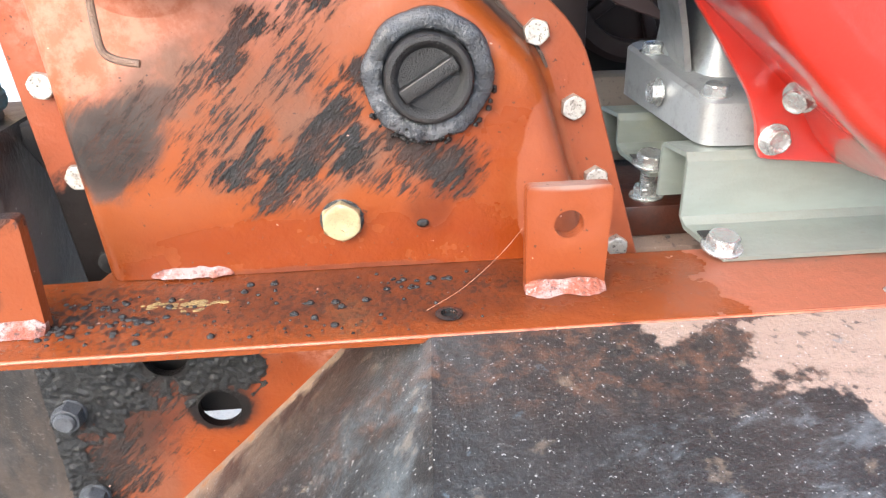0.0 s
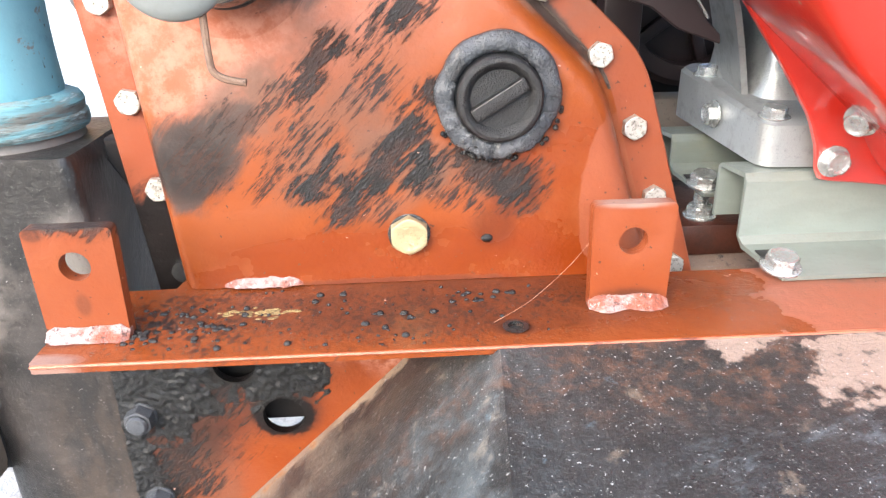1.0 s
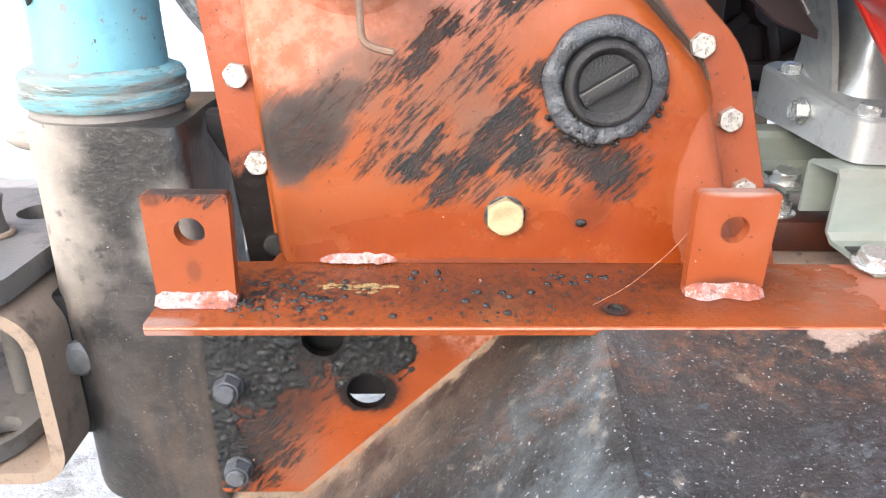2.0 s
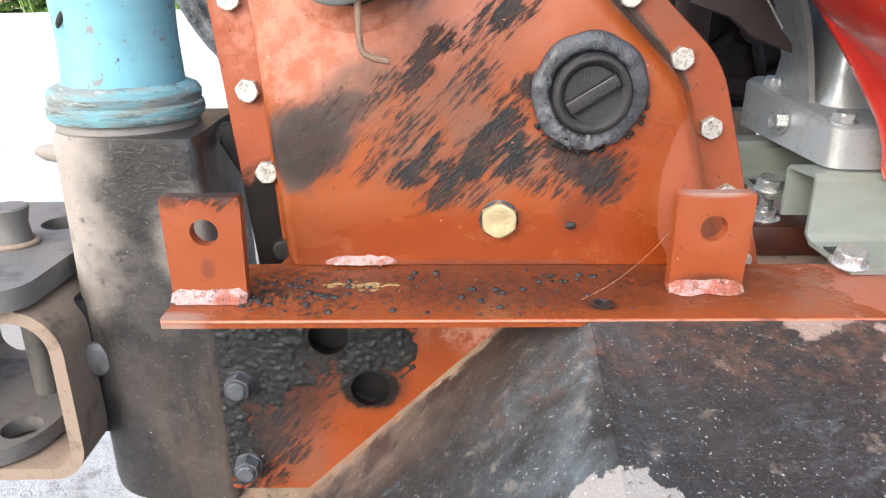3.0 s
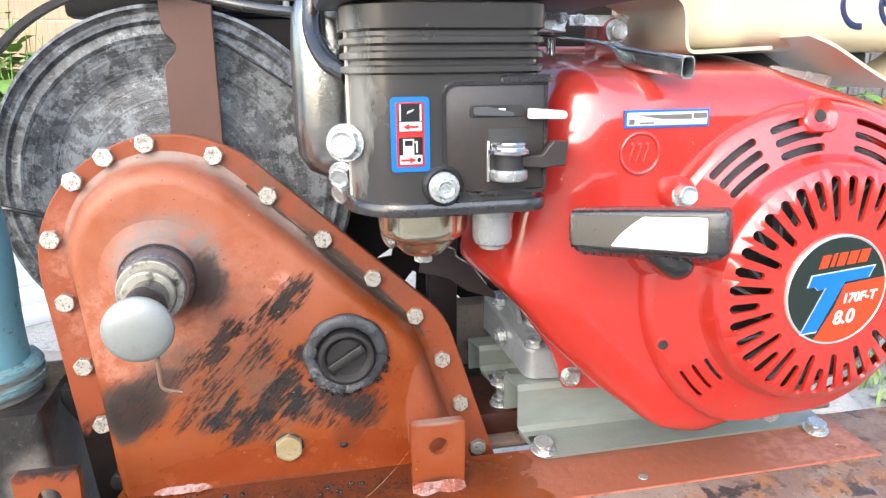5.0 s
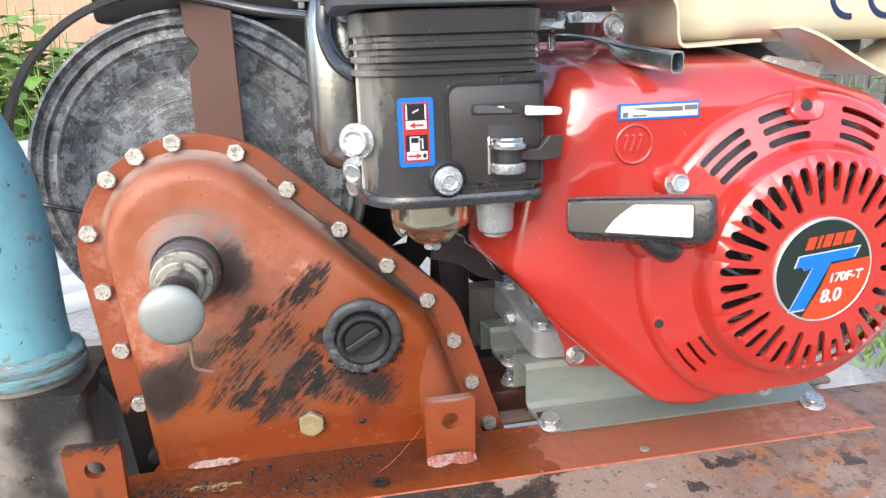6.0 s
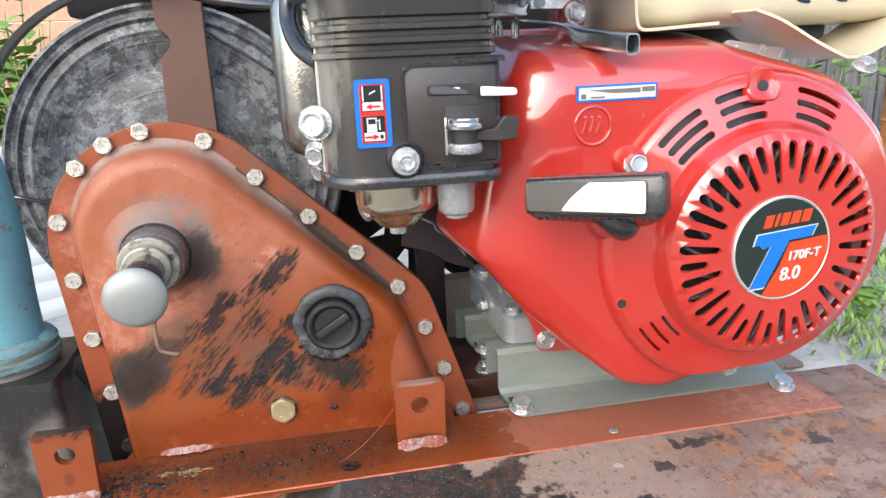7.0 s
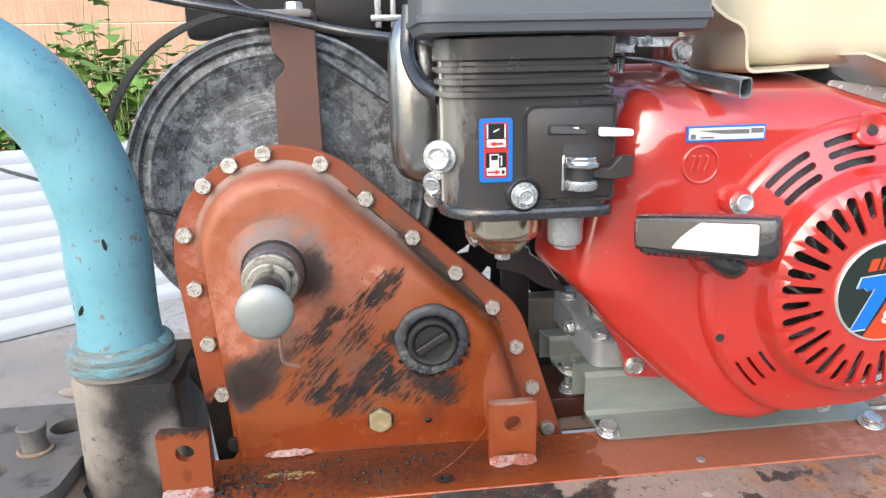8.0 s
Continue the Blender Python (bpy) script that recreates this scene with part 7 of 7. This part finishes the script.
part("pump_picture", bm, M_decalwhite, decal)
part("pump_window", box(B(), DXX - 0.0036, DXX + 0.0009, AY - 0.0026, AY - 0.0021, DZZ - 0.0060, DZZ - 0.0030), M_decalblack, decal)
bm = B()
bm.faces.new([bm.verts.new((DXX + 0.0045 + 0.0011 * math.cos(t), AY - 0.0024, DZZ - 0.0142 + 0.0011 * math.sin(t) * 1.3)) for t in (2 * math.pi * k / 12 for k in range(12))])
part("drop_picture", bm, M_decalblack, decal)

# air filter housing above
bm = B()
o = resample(rounded([(-0.017, -0.073, 0.014), (0.173, -0.073, 0.006), (0.173, 0.045, 0.01), (-0.017, 0.045, 0.014)], 8), 80)
lofted(bm, [[Vector((p.x, p.y, z)) for p in grown(o, g)] for z, g in ((0.3585, -0.006), (0.3600, -0.003), (0.3655, -0.001), (0.3662, 0.0015), (0.3700, 0.0018), (0.3712, 0.0), (0.3800, 0.0), (0.44, -0.003), (0.455, -0.012))])
part("filter_housing", bm, plain("grey_black_plastic", (0.085, 0.095, 0.108), 0.42, dirt=(0.12, 0.12, 0.118), dirty=0.3, grain=0.00004, size=0.04), eng, "dull black plastic air filter housing", smooth=30)

# carburettor bowl, sediment cup, body
part("carburettor_bowl", lathe(B(), [(0.0085, -0.001), (0.0125, -0.0004), (0.0150, 0.0010), (0.0185, 0.0050), (0.0218, 0.0090), (0.0232, 0.0112), (0.0262, 0.0125), (0.0292, 0.0145), (0.0308, 0.0175), (0.0313, 0.0210), (0.0313, 0.036), (0.0325, 0.037), (0.0325, 0.043), (0.02, 0.044), (0.02, 0.06)], Matrix.Translation((0.0530, 0.018, 0.1935)), 40), M_bowl, eng, "yellowish zinc carburettor bowl")
bolt_part(BOLT8Z, (0.0530, 0.018, 0.1935), (0, 0, -1), eng, 0.3, "bright zinc bolt", "bowl_bolt")
bolt_part(BOLT8Z, (0.0318, 0.0200, 0.2060), (-0.9, -0.25, -0.45), eng, 0.3, "bright zinc bolt", "drain_screw")
bolt_part(BOLT8Z, (0.0225, 0.026, 0.2285), (-0.9, -0.3, -0.3), eng, 0.3, "bright zinc bolt", "bowl_clamp_screw")
part("sediment_cup", lathe(B(), [(0.004, -0.002), (0.008, -0.002), (0.0085, 0.0), (0.0118, 0.002), (0.0128, 0.005), (0.0130, 0.020), (0.0142, 0.0205), (0.0142, 0.0265), (0.01, 0.027), (0.01, 0.04)], Matrix.Translation((0.0885, -0.036, 0.2105)), 32), M_satin, eng, "satin aluminium sediment cup")
bm = B()
box(bm, 0.02, 0.10, -0.01, 0.055, 0.236, 0.262, 0.005)
box(bm, 0.03, 0.09, 0.02, 0.10, 0.255, 0.33, 0.01)
part("carburettor_body", bm, M_alu, eng)

# bent heat shield under the carburettor, with a bright worn edge
bm = B()
slab(bm, rounded([(0.066, 0.150, 0.0), (0.092, 0.142, 0.006), (0.108, 0.130, 0.02), (0.134, 0.121, 0.0), (0.134, 0.126, 0.0), (0.125, 0.135, 0.01), (0.112, 0.153, 0.006), (0.098, 0.162, 0.001), (0.0965, 0.168, 0.002), (0.082, 0.1758, 0.008), (0.068, 0.168, 0.006)], 6), 0.1105, 0.114, 0.0008)
shield = part("heat_shield", bm, M_brownpost, eng, "brown-black bent sheet under the carburettor")
bm = B()
ribbon(bm, [(0.082, 0.1115, 0.1764), (0.0965, 0.1115, 0.1688), (0.0982, 0.1115, 0.1628), (0.1120, 0.1115, 0.1538), (0.1250, 0.1115, 0.1358)], 0.005, 0.0010, (0, 1, 0), 1)
part("bright_edge", bm, M_satin, shield, "bare bright worn edge")

# intake flange with its nuts, left of the carburettor
bm = B()
lathe(bm, [(0.007, 0.0), (0.0085, 0.001), (0.0085, 0.006), (0.007, 0.007)], axis((0.010, 0.034, 0.238), (-0.75, -0.5, -0.3)), 20)
part("intake_flange", bm, M_alu, eng)
for at in ((-0.0010, 0.02, 0.2395),):
    bolt_part(BOLT8Z, at, (-0.75, -0.55, -0.3), eng, 0.3, "bright zinc bolt", "intake_nut")

# polished cover beside the air box, with breather hose
bm = B()
rows = []
for z, s in ((0.239, 0.35), (0.245, 0.72), (0.257, 0.94), (0.280, 1.0), (0.33, 1.0), (0.358, 0.96), (0.374, 0.8), (0.382, 0.45)):
    rows.append([Vector((0.002 + 0.0335 * s * math.cos(a), 0.095 + 0.028 * s * math.sin(a), z)) for a in (2 * math.pi * k / 36 for k in range(36))])
lofted(bm, rows)
part("valve_cover", bm, M_pressed, eng, "rounded polished steel cover", smooth=60)
bm = B()
tube(bm, [(-0.013, 0.062, 0.385), (-0.015, 0.060, 0.363), (-0.016, 0.054, 0.350), (-0.014, 0.040, 0.338), (-0.008, 0.020, 0.326), (0.004, 0.0, 0.317)], 0.0064, 14)
part("breather_hose", bm, M_black, eng, "black rubber breather hose")

# throttle linkage under the filter
bm = B()
slab(bm, rounded([(0.1745, 0.3505, 0.001), (0.2170, 0.3490, 0.004), (0.2215, 0.3545, 0.001), (0.2225, 0.3575, 0.0005), (0.1745, 0.3578, 0.001)], 5), 0.058, 0.0605, 0.0006)
box(bm, 0.1745, 0.2215, 0.058, 0.082, 0.3560, 0.3580, 0.0006)
link_ob = part("throttle_plate", bm, M_brightplate, eng, "bright plated throttle linkage")
bm = B()
slab(bm, rounded([(0.1310, 0.3490, 0.001), (0.1560, 0.3475, 0.001), (0.1690, 0.3455, 0.001), (0.1720, 0.3545, 0.001), (0.1520, 0.3560, 0.001), (0.1310, 0.3580, 0.001)], 4), 0.056, 0.0585, 0.0006)
box(bm, 0.1310, 0.1720, 0.0585, 0.080, 0.3460, 0.3480, 0.0006)
part("spring_bracket", bm, M_brightplate, link_ob, "bright zinc spring bracket")
small = mesh_of("screw", hex_head(0.0066, 0.003, 0.0046, 0.0008, dish=0.0006), M_zincnew, 12)
for x, y, z in ((0.1665, 0.0545, 0.3560), (0.1390, 0.0555, 0.3535), (0.1815, 0.0575, 0.3545)):
    bolt_part(small, (x, y, z), (0.1, -1, -0.2), link_ob, 0.2, name="screw")
coil = [(0.1440 + 0.0190 * i / 88, 0.0500 + 0.0028 * math.cos(i * math.pi / 4), 0.3572 + 0.0028 * math.sin(i * math.pi / 4)) for i in range(89)]
spring = B()
tube(spring, coil, 0.0008, 5, 1)
part("return_spring", spring, M_satin, link_ob, "grey coil spring")
for k, x in enumerate((0.1385, 0.1455, 0.1520, 0.1660)):
    part("linkage_stud", lathe(B(), [(0.0022, -0.005), (0.0035, -0.004), (0.0036, 0.006), (0.0024, 0.0068), (0.0024, 0.016)], Matrix.Translation((x, 0.074, 0.3335 + 0.0012 * (k % 2))), 14), M_leverplate, link_ob, "blue-grey plated stud")
bm = B()
# lever of folded sheet, hollow at its end
lev = [(0.135, 0.080, 0.3480), (0.168, 0.060, 0.3430), (0.181, 0.030, 0.3390), (0.1855, 0.000, 0.3345), (0.2080, -0.047, 0.3270)]
lp = curve_points(lev, 8)
skin, hollow = [], []
for i, p in enumerate(lp):
    u = i / (len(lp) - 1)
    ahead = (lp[min(i + 1, len(lp) - 1)] - lp[max(i - 1, 0)]).normalized()
    side = Vector((-ahead.y, ahead.x, 0)).normalized()
    deep = max(0.0, min(1.0, (u - 0.70) / 0.10))
    deep = deep * deep * (3 - 2 * deep)
    drop, w, r = 0.0022 + 0.0120 * deep, 0.010 + 0.004 * max(0.0, u - 0.4) / 0.6, 0.0009 + 0.0026 * deep
    for rows, g in ((skin, 0.0), (hollow, 0.0009)):
        o = rounded([(g, -g, r), (w - g, -g, r), (w - g, -drop + g, r), (g, -drop + g, r)], 5)
        rows.append([p + side * q.x + Vector((0, 0, q.y)) for q in o])
lofted(bm, skin, True, False)
inside = hollow[len(hollow) * 5 // 6:]
lofted(bm, [skin[-1]] + inside[::-1], False, True)
bmesh.ops.remove_doubles(bm, verts=bm.verts[:], dist=0.00002)
bmesh.ops.recalc_face_normals(bm, faces=bm.faces[:])
part("throttle_lever", bm, M_leverplate, eng, "folded plated throttle lever")
bm = B()
tube(bm, [(0.110, 0.062, 0.3275), (0.16, 0.060, 0.3250), (0.222, 0.058, 0.3212)], 0.0017, 8)
rod = part("governor_rod", bm, M_blackoil, eng)
part("rod_sleeve", lathe(B(), [(0.0017, 0.0), (0.0034, 0.0003), (0.0034, 0.0250), (0.0017, 0.0253)], axis((0.1945, 0.0588, 0.3228), (1, -0.03, -0.055)), 16), M_dustiron, rod, "dull grey sleeve on the rod")
bm = B()
lathe(bm, [(0.0105, 0.0), (0.0105, 0.016), (0.0085, 0.018)], axis((0.2105, 0.072, 0.345), (0, -1, 0.05)), 20)
box(bm, 0.199, 0.224, 0.066, 0.09, 0.325, 0.352, 0.004)
part("stud_mount", bm, M_red, eng)
bolt_part(BOLT8Z, (0.2105, 0.0540, 0.346), (0, -1, 0.05), eng, 0.2)

bm = B()
box(bm, 0.150, 0.250, 0.090, 0.16, 0.27, 0.3365, 0.010, 4)
part("rear_shroud", bm, M_red, eng, "dusty red rear shroud below the linkage")
# added black block keeps the view behind the linkage dark
bm = B()
box(bm, 0.100, 0.262, 0.165, 0.21, 0.27, 0.385, 0.006)
part("linkage_backing", bm, M_blackoil, eng, "black block added behind the linkage to hide the wall")

# fuel tank with its lip and saddle, set back over the engine
SEAT = Matrix.Translation((-0.025, -0.515, 0.332)) @ Matrix.Scale(1.14, 4) @ Matrix.Translation((0.025, 0.515, -0.332))


def tank_part(name, bm, mat, parent, label="", smooth=35):
    bmesh.ops.transform(bm, matrix=SEAT, verts=bm.verts[:])
    return part(name, bm, mat, parent, label, smooth=smooth)


bm = B()
o = resample(rounded([(0.225, -0.035, 0.035), (0.52, -0.035, 0.035), (0.52, 0.20, 0.035), (0.225, 0.20, 0.035)], 8), 90)
lofted(bm, [[Vector((p.x, p.y, z)) for p in grown(o, g)] for z, g in ((0.3300, -0.034), (0.3312, -0.018), (0.3350, -0.006), (0.3410, 0.0008), (0.3500, 0.002), (0.380, 0.002), (0.43, 0.002), (0.47, -0.008), (0.49, -0.03))])
tank = tank_part("fuel_tank", bm, M_cream, eng, "cream enamelled fuel tank", smooth=60)
M_navy = plain("navy_print", (0.012, 0.02, 0.07), 0.35, dirty=0.0, grain=0)
for name, cx in (("letter_c", 0.3490), ("letter_e", 0.3790)):
    arc = [radians(82 + 196 * k / 24) for k in range(25)]
    outline = [Vector((cx + 0.0170 * math.cos(q), 0.3612 + 0.0170 * math.sin(q))) for q in arc] + [Vector((cx + 0.0128 * math.cos(q), 0.3612 + 0.0128 * math.sin(q))) for q in reversed(arc)]
    bm = B()
    slab(bm, outline, -0.0376, -0.0371)
    if name == "letter_e":
        slab(bm, [Vector((cx - 0.0130, 0.3591)), Vector((cx - 0.0005, 0.3591)), Vector((cx - 0.0005, 0.3633)), Vector((cx - 0.0130, 0.3633))], -0.0376, -0.0371)
    tank_part(name, bm, M_navy, tank, "dark blue printed letter")
bm = B()
ribbon(bm, [(0.196, 0.05, 0.392), (0.208, 0.05, 0.379), (0.2185, 0.05, 0.3705), (0.2315, 0.05, 0.3640), (0.2362, 0.05, 0.3550), (0.2380, 0.05, 0.3370), (0.2420, 0.05, 0.3305), (0.255, 0.05, 0.3300), (0.305, 0.05, 0.3325)], 0.10, 0.0024, (0, 1, 0))
part("tank_saddle", bm, M_cream, tank, "cream bent sheet saddle")
bm = B()
ribbon(bm, [(0.335, 0.045, 0.3415), (0.358, 0.045, 0.3330), (0.388, 0.045, 0.3170), (0.411, 0.045, 0.3060), (0.422, 0.045, 0.3025), (0.437, 0.045, 0.3045), (0.470, 0.045, 0.3200), (0.49, 0.045, 0.332)], 0.09, 0.0024, (0, 1, 0))
part("rear_saddle", bm, M_cream, tank, "cream bent sheet saddle")
bm = B()
ribbon(bm, [(0.248, 0.045, 0.3175), (0.268, 0.045, 0.3190), (0.278, 0.045, 0.3155), (0.318, 0.045, 0.3175)], 0.03, 0.002, (0, 1, 0.1))
part("bracket", bm, M_brightplate, tank, "thin bright sheet bracket")
bm = B()
slab(bm, rounded([(0.330, 0.3050, 0.004), (0.392, 0.2940, 0.004), (0.404, 0.3110, 0.004), (0.345, 0.3200, 0.004)], 4), 0.05, 0.054, 0.001)
part("clip", bm, M_brightplate, tank, "pale sheet clip")
bm = B()
box(bm, 0.24, 0.42, 0.03, 0.14, 0.315, 0.332, 0.004)
tank_part("tank_mount", bm, M_blackdull, tank)


# ---- yard behind ----
# white ribbed sheets leaning at one side
def ribbed_sheet(at, turn, lean, width, height, label):
    holder = thing("ribbed_sheet", at, label, "roofing sheet", "ribbed sheets")
    bm = B()
    prof = []
    pitch = 0.075
    k = int(height / pitch)
    for i in range(k):
        v = i * pitch
        prof += [(v, 0.0), (v + 0.010, 0.018), (v + 0.020, 0.024), (v + 0.046, 0.026), (v + 0.058, 0.016), (v + 0.066, 0.002)]
    prof.append((k * pitch, 0.0))
    m = Matrix.Translation(at) @ Matrix.Rotation(radians(turn), 4, 'Z') @ Matrix.Rotation(radians(-lean), 4, 'X')
    rows = [[bm.verts.new(m @ Vector((x, -d, v))) for v, d in prof] for x in (-width / 2, width / 2)]
    for i in range(len(prof) - 1):
        bm.faces.new((rows[0][i], rows[1][i], rows[1][i + 1], rows[0][i + 1]))
    sheet = part("sheet", bm, M_white, holder, smooth=50)
    depth = sheet.modifiers.new("thickness", 'SOLIDIFY')
    depth.thickness = 0.002
    return holder


ribbed_sheet((-1.35, 1.36, GROUND), 36, 55, 2.1, 0.86, "white ribbed metal sheets leaning low over the ground")


def plank_wall(name, x0, x1, y, z1, count, mat, label, gap=0.006, seed=1):
    holder = thing(name, ((x0 + x1) / 2, y, GROUND), label, "wall", kind="structure")
    r = random.Random(seed)
    w = (x1 - x0) / count
    me = mesh_of("board", box(B(), 0, w - gap, 0, 0.03, 0, z1 - GROUND, 0.004, 1), mat)
    for k in range(count):
        part("board", me, None, holder, "", Matrix.Translation((x0 + k * w, y + r.uniform(-0.008, 0.008), GROUND + r.uniform(-0.03, 0.0))))
    return holder


# tan boarded wall behind at one side: level boards
wall = thing("wall_back", (-3.0, 5.6, GROUND), "faded tan boarded house wall behind the weeds", "wall", kind="structure")
me = mesh_of("board", box(B(), -6.0, 3.2, 0, 0.04, 0, 0.36, 0.006, 1), M_wall)
for k in range(9):
    part("board", me, None, wall, "", Matrix.Translation((0, 5.6 + 0.004 * (k % 2), GROUND + 0.366 * k)))
plank_wall("fence_right", 3.0, 9.0, 3.95, 1.5, 42, M_fence, "dark weathered grey board fence", 0.012, 3)

# unseen wall added behind the camera to shape reflections and fill
plank_wall("unseen_wall", -9.0, 9.0, -8.5, 1.5, 76, M_fence, "unseen dark board wall added to shape reflections", 0.008, 6)

# weeds and grass
def leaf_blade(bm, p, d, length, width, curl, rnd):
    side = Vector((-d.y, d.x, 0))
    if side.length < 0.01:
        side = Vector((1, 0, 0))
    side = side.normalized()
    pts = []
    for i in range(5):
        t = i / 4
        c = p + d * length * t + Vector((0, 0, -curl * length * t * t))
        w = width * math.sin(math.pi * min(0.97, 0.12 + 0.85 * t)) / 2
        pts.append((bm.verts.new(c - side * w), bm.verts.new(c + side * w + Vector((0, 0, 0.1 * w)))))
    for a, b in zip(pts, pts[1:]):
        bm.faces.new((a[0], a[1], b[1], b[0]))


def weed(at, height, spread, leaves, seed, label, size=0.09):
    rnd = random.Random(seed)
    holder = thing("weed", at, label, "weed", "weeds in the yard")
    bm = B()
    lb = B()
    for s in range(max(3, leaves // 14)):
        top = Vector(at) + Vector((rnd.gauss(0, spread), rnd.gauss(0, spread), height * rnd.uniform(0.5, 1.0)))
        mid = Vector(at).lerp(top, 0.5) + Vector((rnd.gauss(0, spread * 0.2), 0, 0.02))
        base = Vector(at) + Vector((rnd.gauss(0, spread * 0.4), rnd.gauss(0, spread * 0.4), -0.02))
        tube(bm, [base, mid, top], lambda t: 0.006 - 0.004 * t, 5, 4)
        for q in range(14):
            f = rnd.uniform(0.15, 1.0)
            p = base.lerp(mid, f * 2) if f < 0.5 else mid.lerp(top, f * 2 - 1)
            a = rnd.uniform(0, 6.28)
            leaf_blade(lb, p, Vector((math.cos(a), math.sin(a), rnd.uniform(0.0, 0.8))).normalized(), size * rnd.uniform(0.6, 1.3), size * rnd.uniform(0.55, 0.95), rnd.uniform(0.2, 0.7), rnd)
    tagged(part("stalk_tuft", bm, M_grass, holder), kind="stuff")
    part("leaves", lb, M_leaf, holder, smooth=80)
    return holder


grass_bm = B()


def tuft(at, height, spread, blades, seed):
    rnd = random.Random(seed)
    for k in range(blades):
        p = Vector(at) + Vector((rnd.gauss(0, spread), rnd.gauss(0, spread), -0.01))
        a = rnd.uniform(0, 6.28)
        leaf_blade(grass_bm, p, Vector((0.45 * math.cos(a), 0.45 * math.sin(a), 1)).normalized(), height * rnd.uniform(0.5, 1.1), 0.010 * rnd.uniform(0.6, 1.3), rnd.uniform(0.1, 0.5), rnd)


rw = random.Random(12)
for k in range(18):
    x, y = -2.1 + 0.085 * k + rw.uniform(-0.05, 0.05), 2.75 + rw.uniform(-0.2, 0.5)
    weed((x, y, GROUND), rw.uniform(0.80, 1.0) + (0.28 if -1.35 < x < -1.05 else 0.0), 0.13, 196, 20 + k, "leafy green weed growing by the wall", 0.095)
for k in range(8):
    tuft((-2.4 + 0.28 * k, 2.9 + rw.uniform(-0.2, 0.2), GROUND), 0.75, 0.12, 70, 60 + k)
for k, (x, y) in enumerate(((1.30, 0.98), (1.55, 1.2), (1.48, 0.85), (1.85, 1.4), (2.1, 1.9), (1.35, 0.7), (2.4, 2.6))):
    tuft((x, y, GROUND), 0.085, 0.08, 130, 90 + k)
for k, (x, y) in enumerate(((1.42, 1.05), (1.7, 1.15), (3.1, 3.55), (3.35, 3.6), (3.6, 3.4))):
    weed((x, y, GROUND), 0.12 if y < 2 else 0.9, 0.06 if y < 2 else 0.2, 60, 120 + k, "low green weed growing between stones" if y < 2 else "leafy green weed by the fence", 0.04 if y < 2 else 0.12)

grass = part("grass", grass_bm, M_grass, None, "", None, 80)
tagged(grass, "green grass growing in tufts over the yard", "grass", kind="stuff")

# rubble
for k in range(26):
    rs = random.Random(200 + k)
    x, y = 1.0 + rs.uniform(0, 1.6), 0.35 + rs.uniform(0, 1.9)
    s = rs.uniform(0.02, 0.085)
    bm = B()
    bmesh.ops.create_icosphere(bm, subdivisions=3, radius=s)
    for v in bm.verts:
        v.co *= 1 + 0.35 * noise.noise(v.co * (1.2 / s) + Vector((k, 0, 0)))
        v.co.z *= 0.6
    stone = part("stone", bm, M_stone, None, "", Matrix.Translation((x, y, GROUND + s * 0.25)) @ Matrix.Rotation(rs.uniform(0, 6), 4, 'Z'), 60)
    tagged(stone, "pale broken stone lying in the yard", "stone", "rubble stones")

# ground cloth behind the column
bm = B()
rows = []
for i in range(14):
    row = []
    for j in range(12):
        x, y = -1.35 + 0.07 * i, 0.55 + 0.08 * j
        e = 0.02 * noise.noise((x * 5, y * 5, 8))
        row.append(bm.verts.new((x + e, y + e, GROUND + 0.035 + 0.02 * noise.noise((x * 4, y * 4, 0)))))
    rows.append(row)
for i in range(13):
    for j in range(11):
        bm.faces.new((rows[i][j], rows[i + 1][j], rows[i + 1][j + 1], rows[i][j + 1]))
cloth = part("ground_mat", bm, plain("grey_brown_mat", (0.24, 0.215, 0.19), 0.9, dirt=(0.14, 0.12, 0.1), dirty=0.6, grain=0.0008, size=0.06), None, "", None, 60)
depth = cloth.modifiers.new("thickness", 'SOLIDIFY')
depth.thickness = 0.006
tagged(cloth, "grey-brown dusty mat lying on the ground", "mat")
# low rust-brown drum by the fence
barrel = thing("rusty_barrel", (3.6, 3.15, GROUND), "rust-orange steel barrel by the fence", "barrel")
part("barrel_shell", lathe(B(), [(0.2, 0.0), (0.2, 0.22), (0.21, 0.23), (0.2, 0.24), (0.2, 0.5), (0.19, 0.51)], Matrix.Translation((3.6, 3.15, GROUND)), 40), plain("rust_orange", (0.32, 0.13, 0.035), 0.8, dirt=(0.12, 0.05, 0.02), dirty=0.7, grain=0.002, size=0.06), barrel)
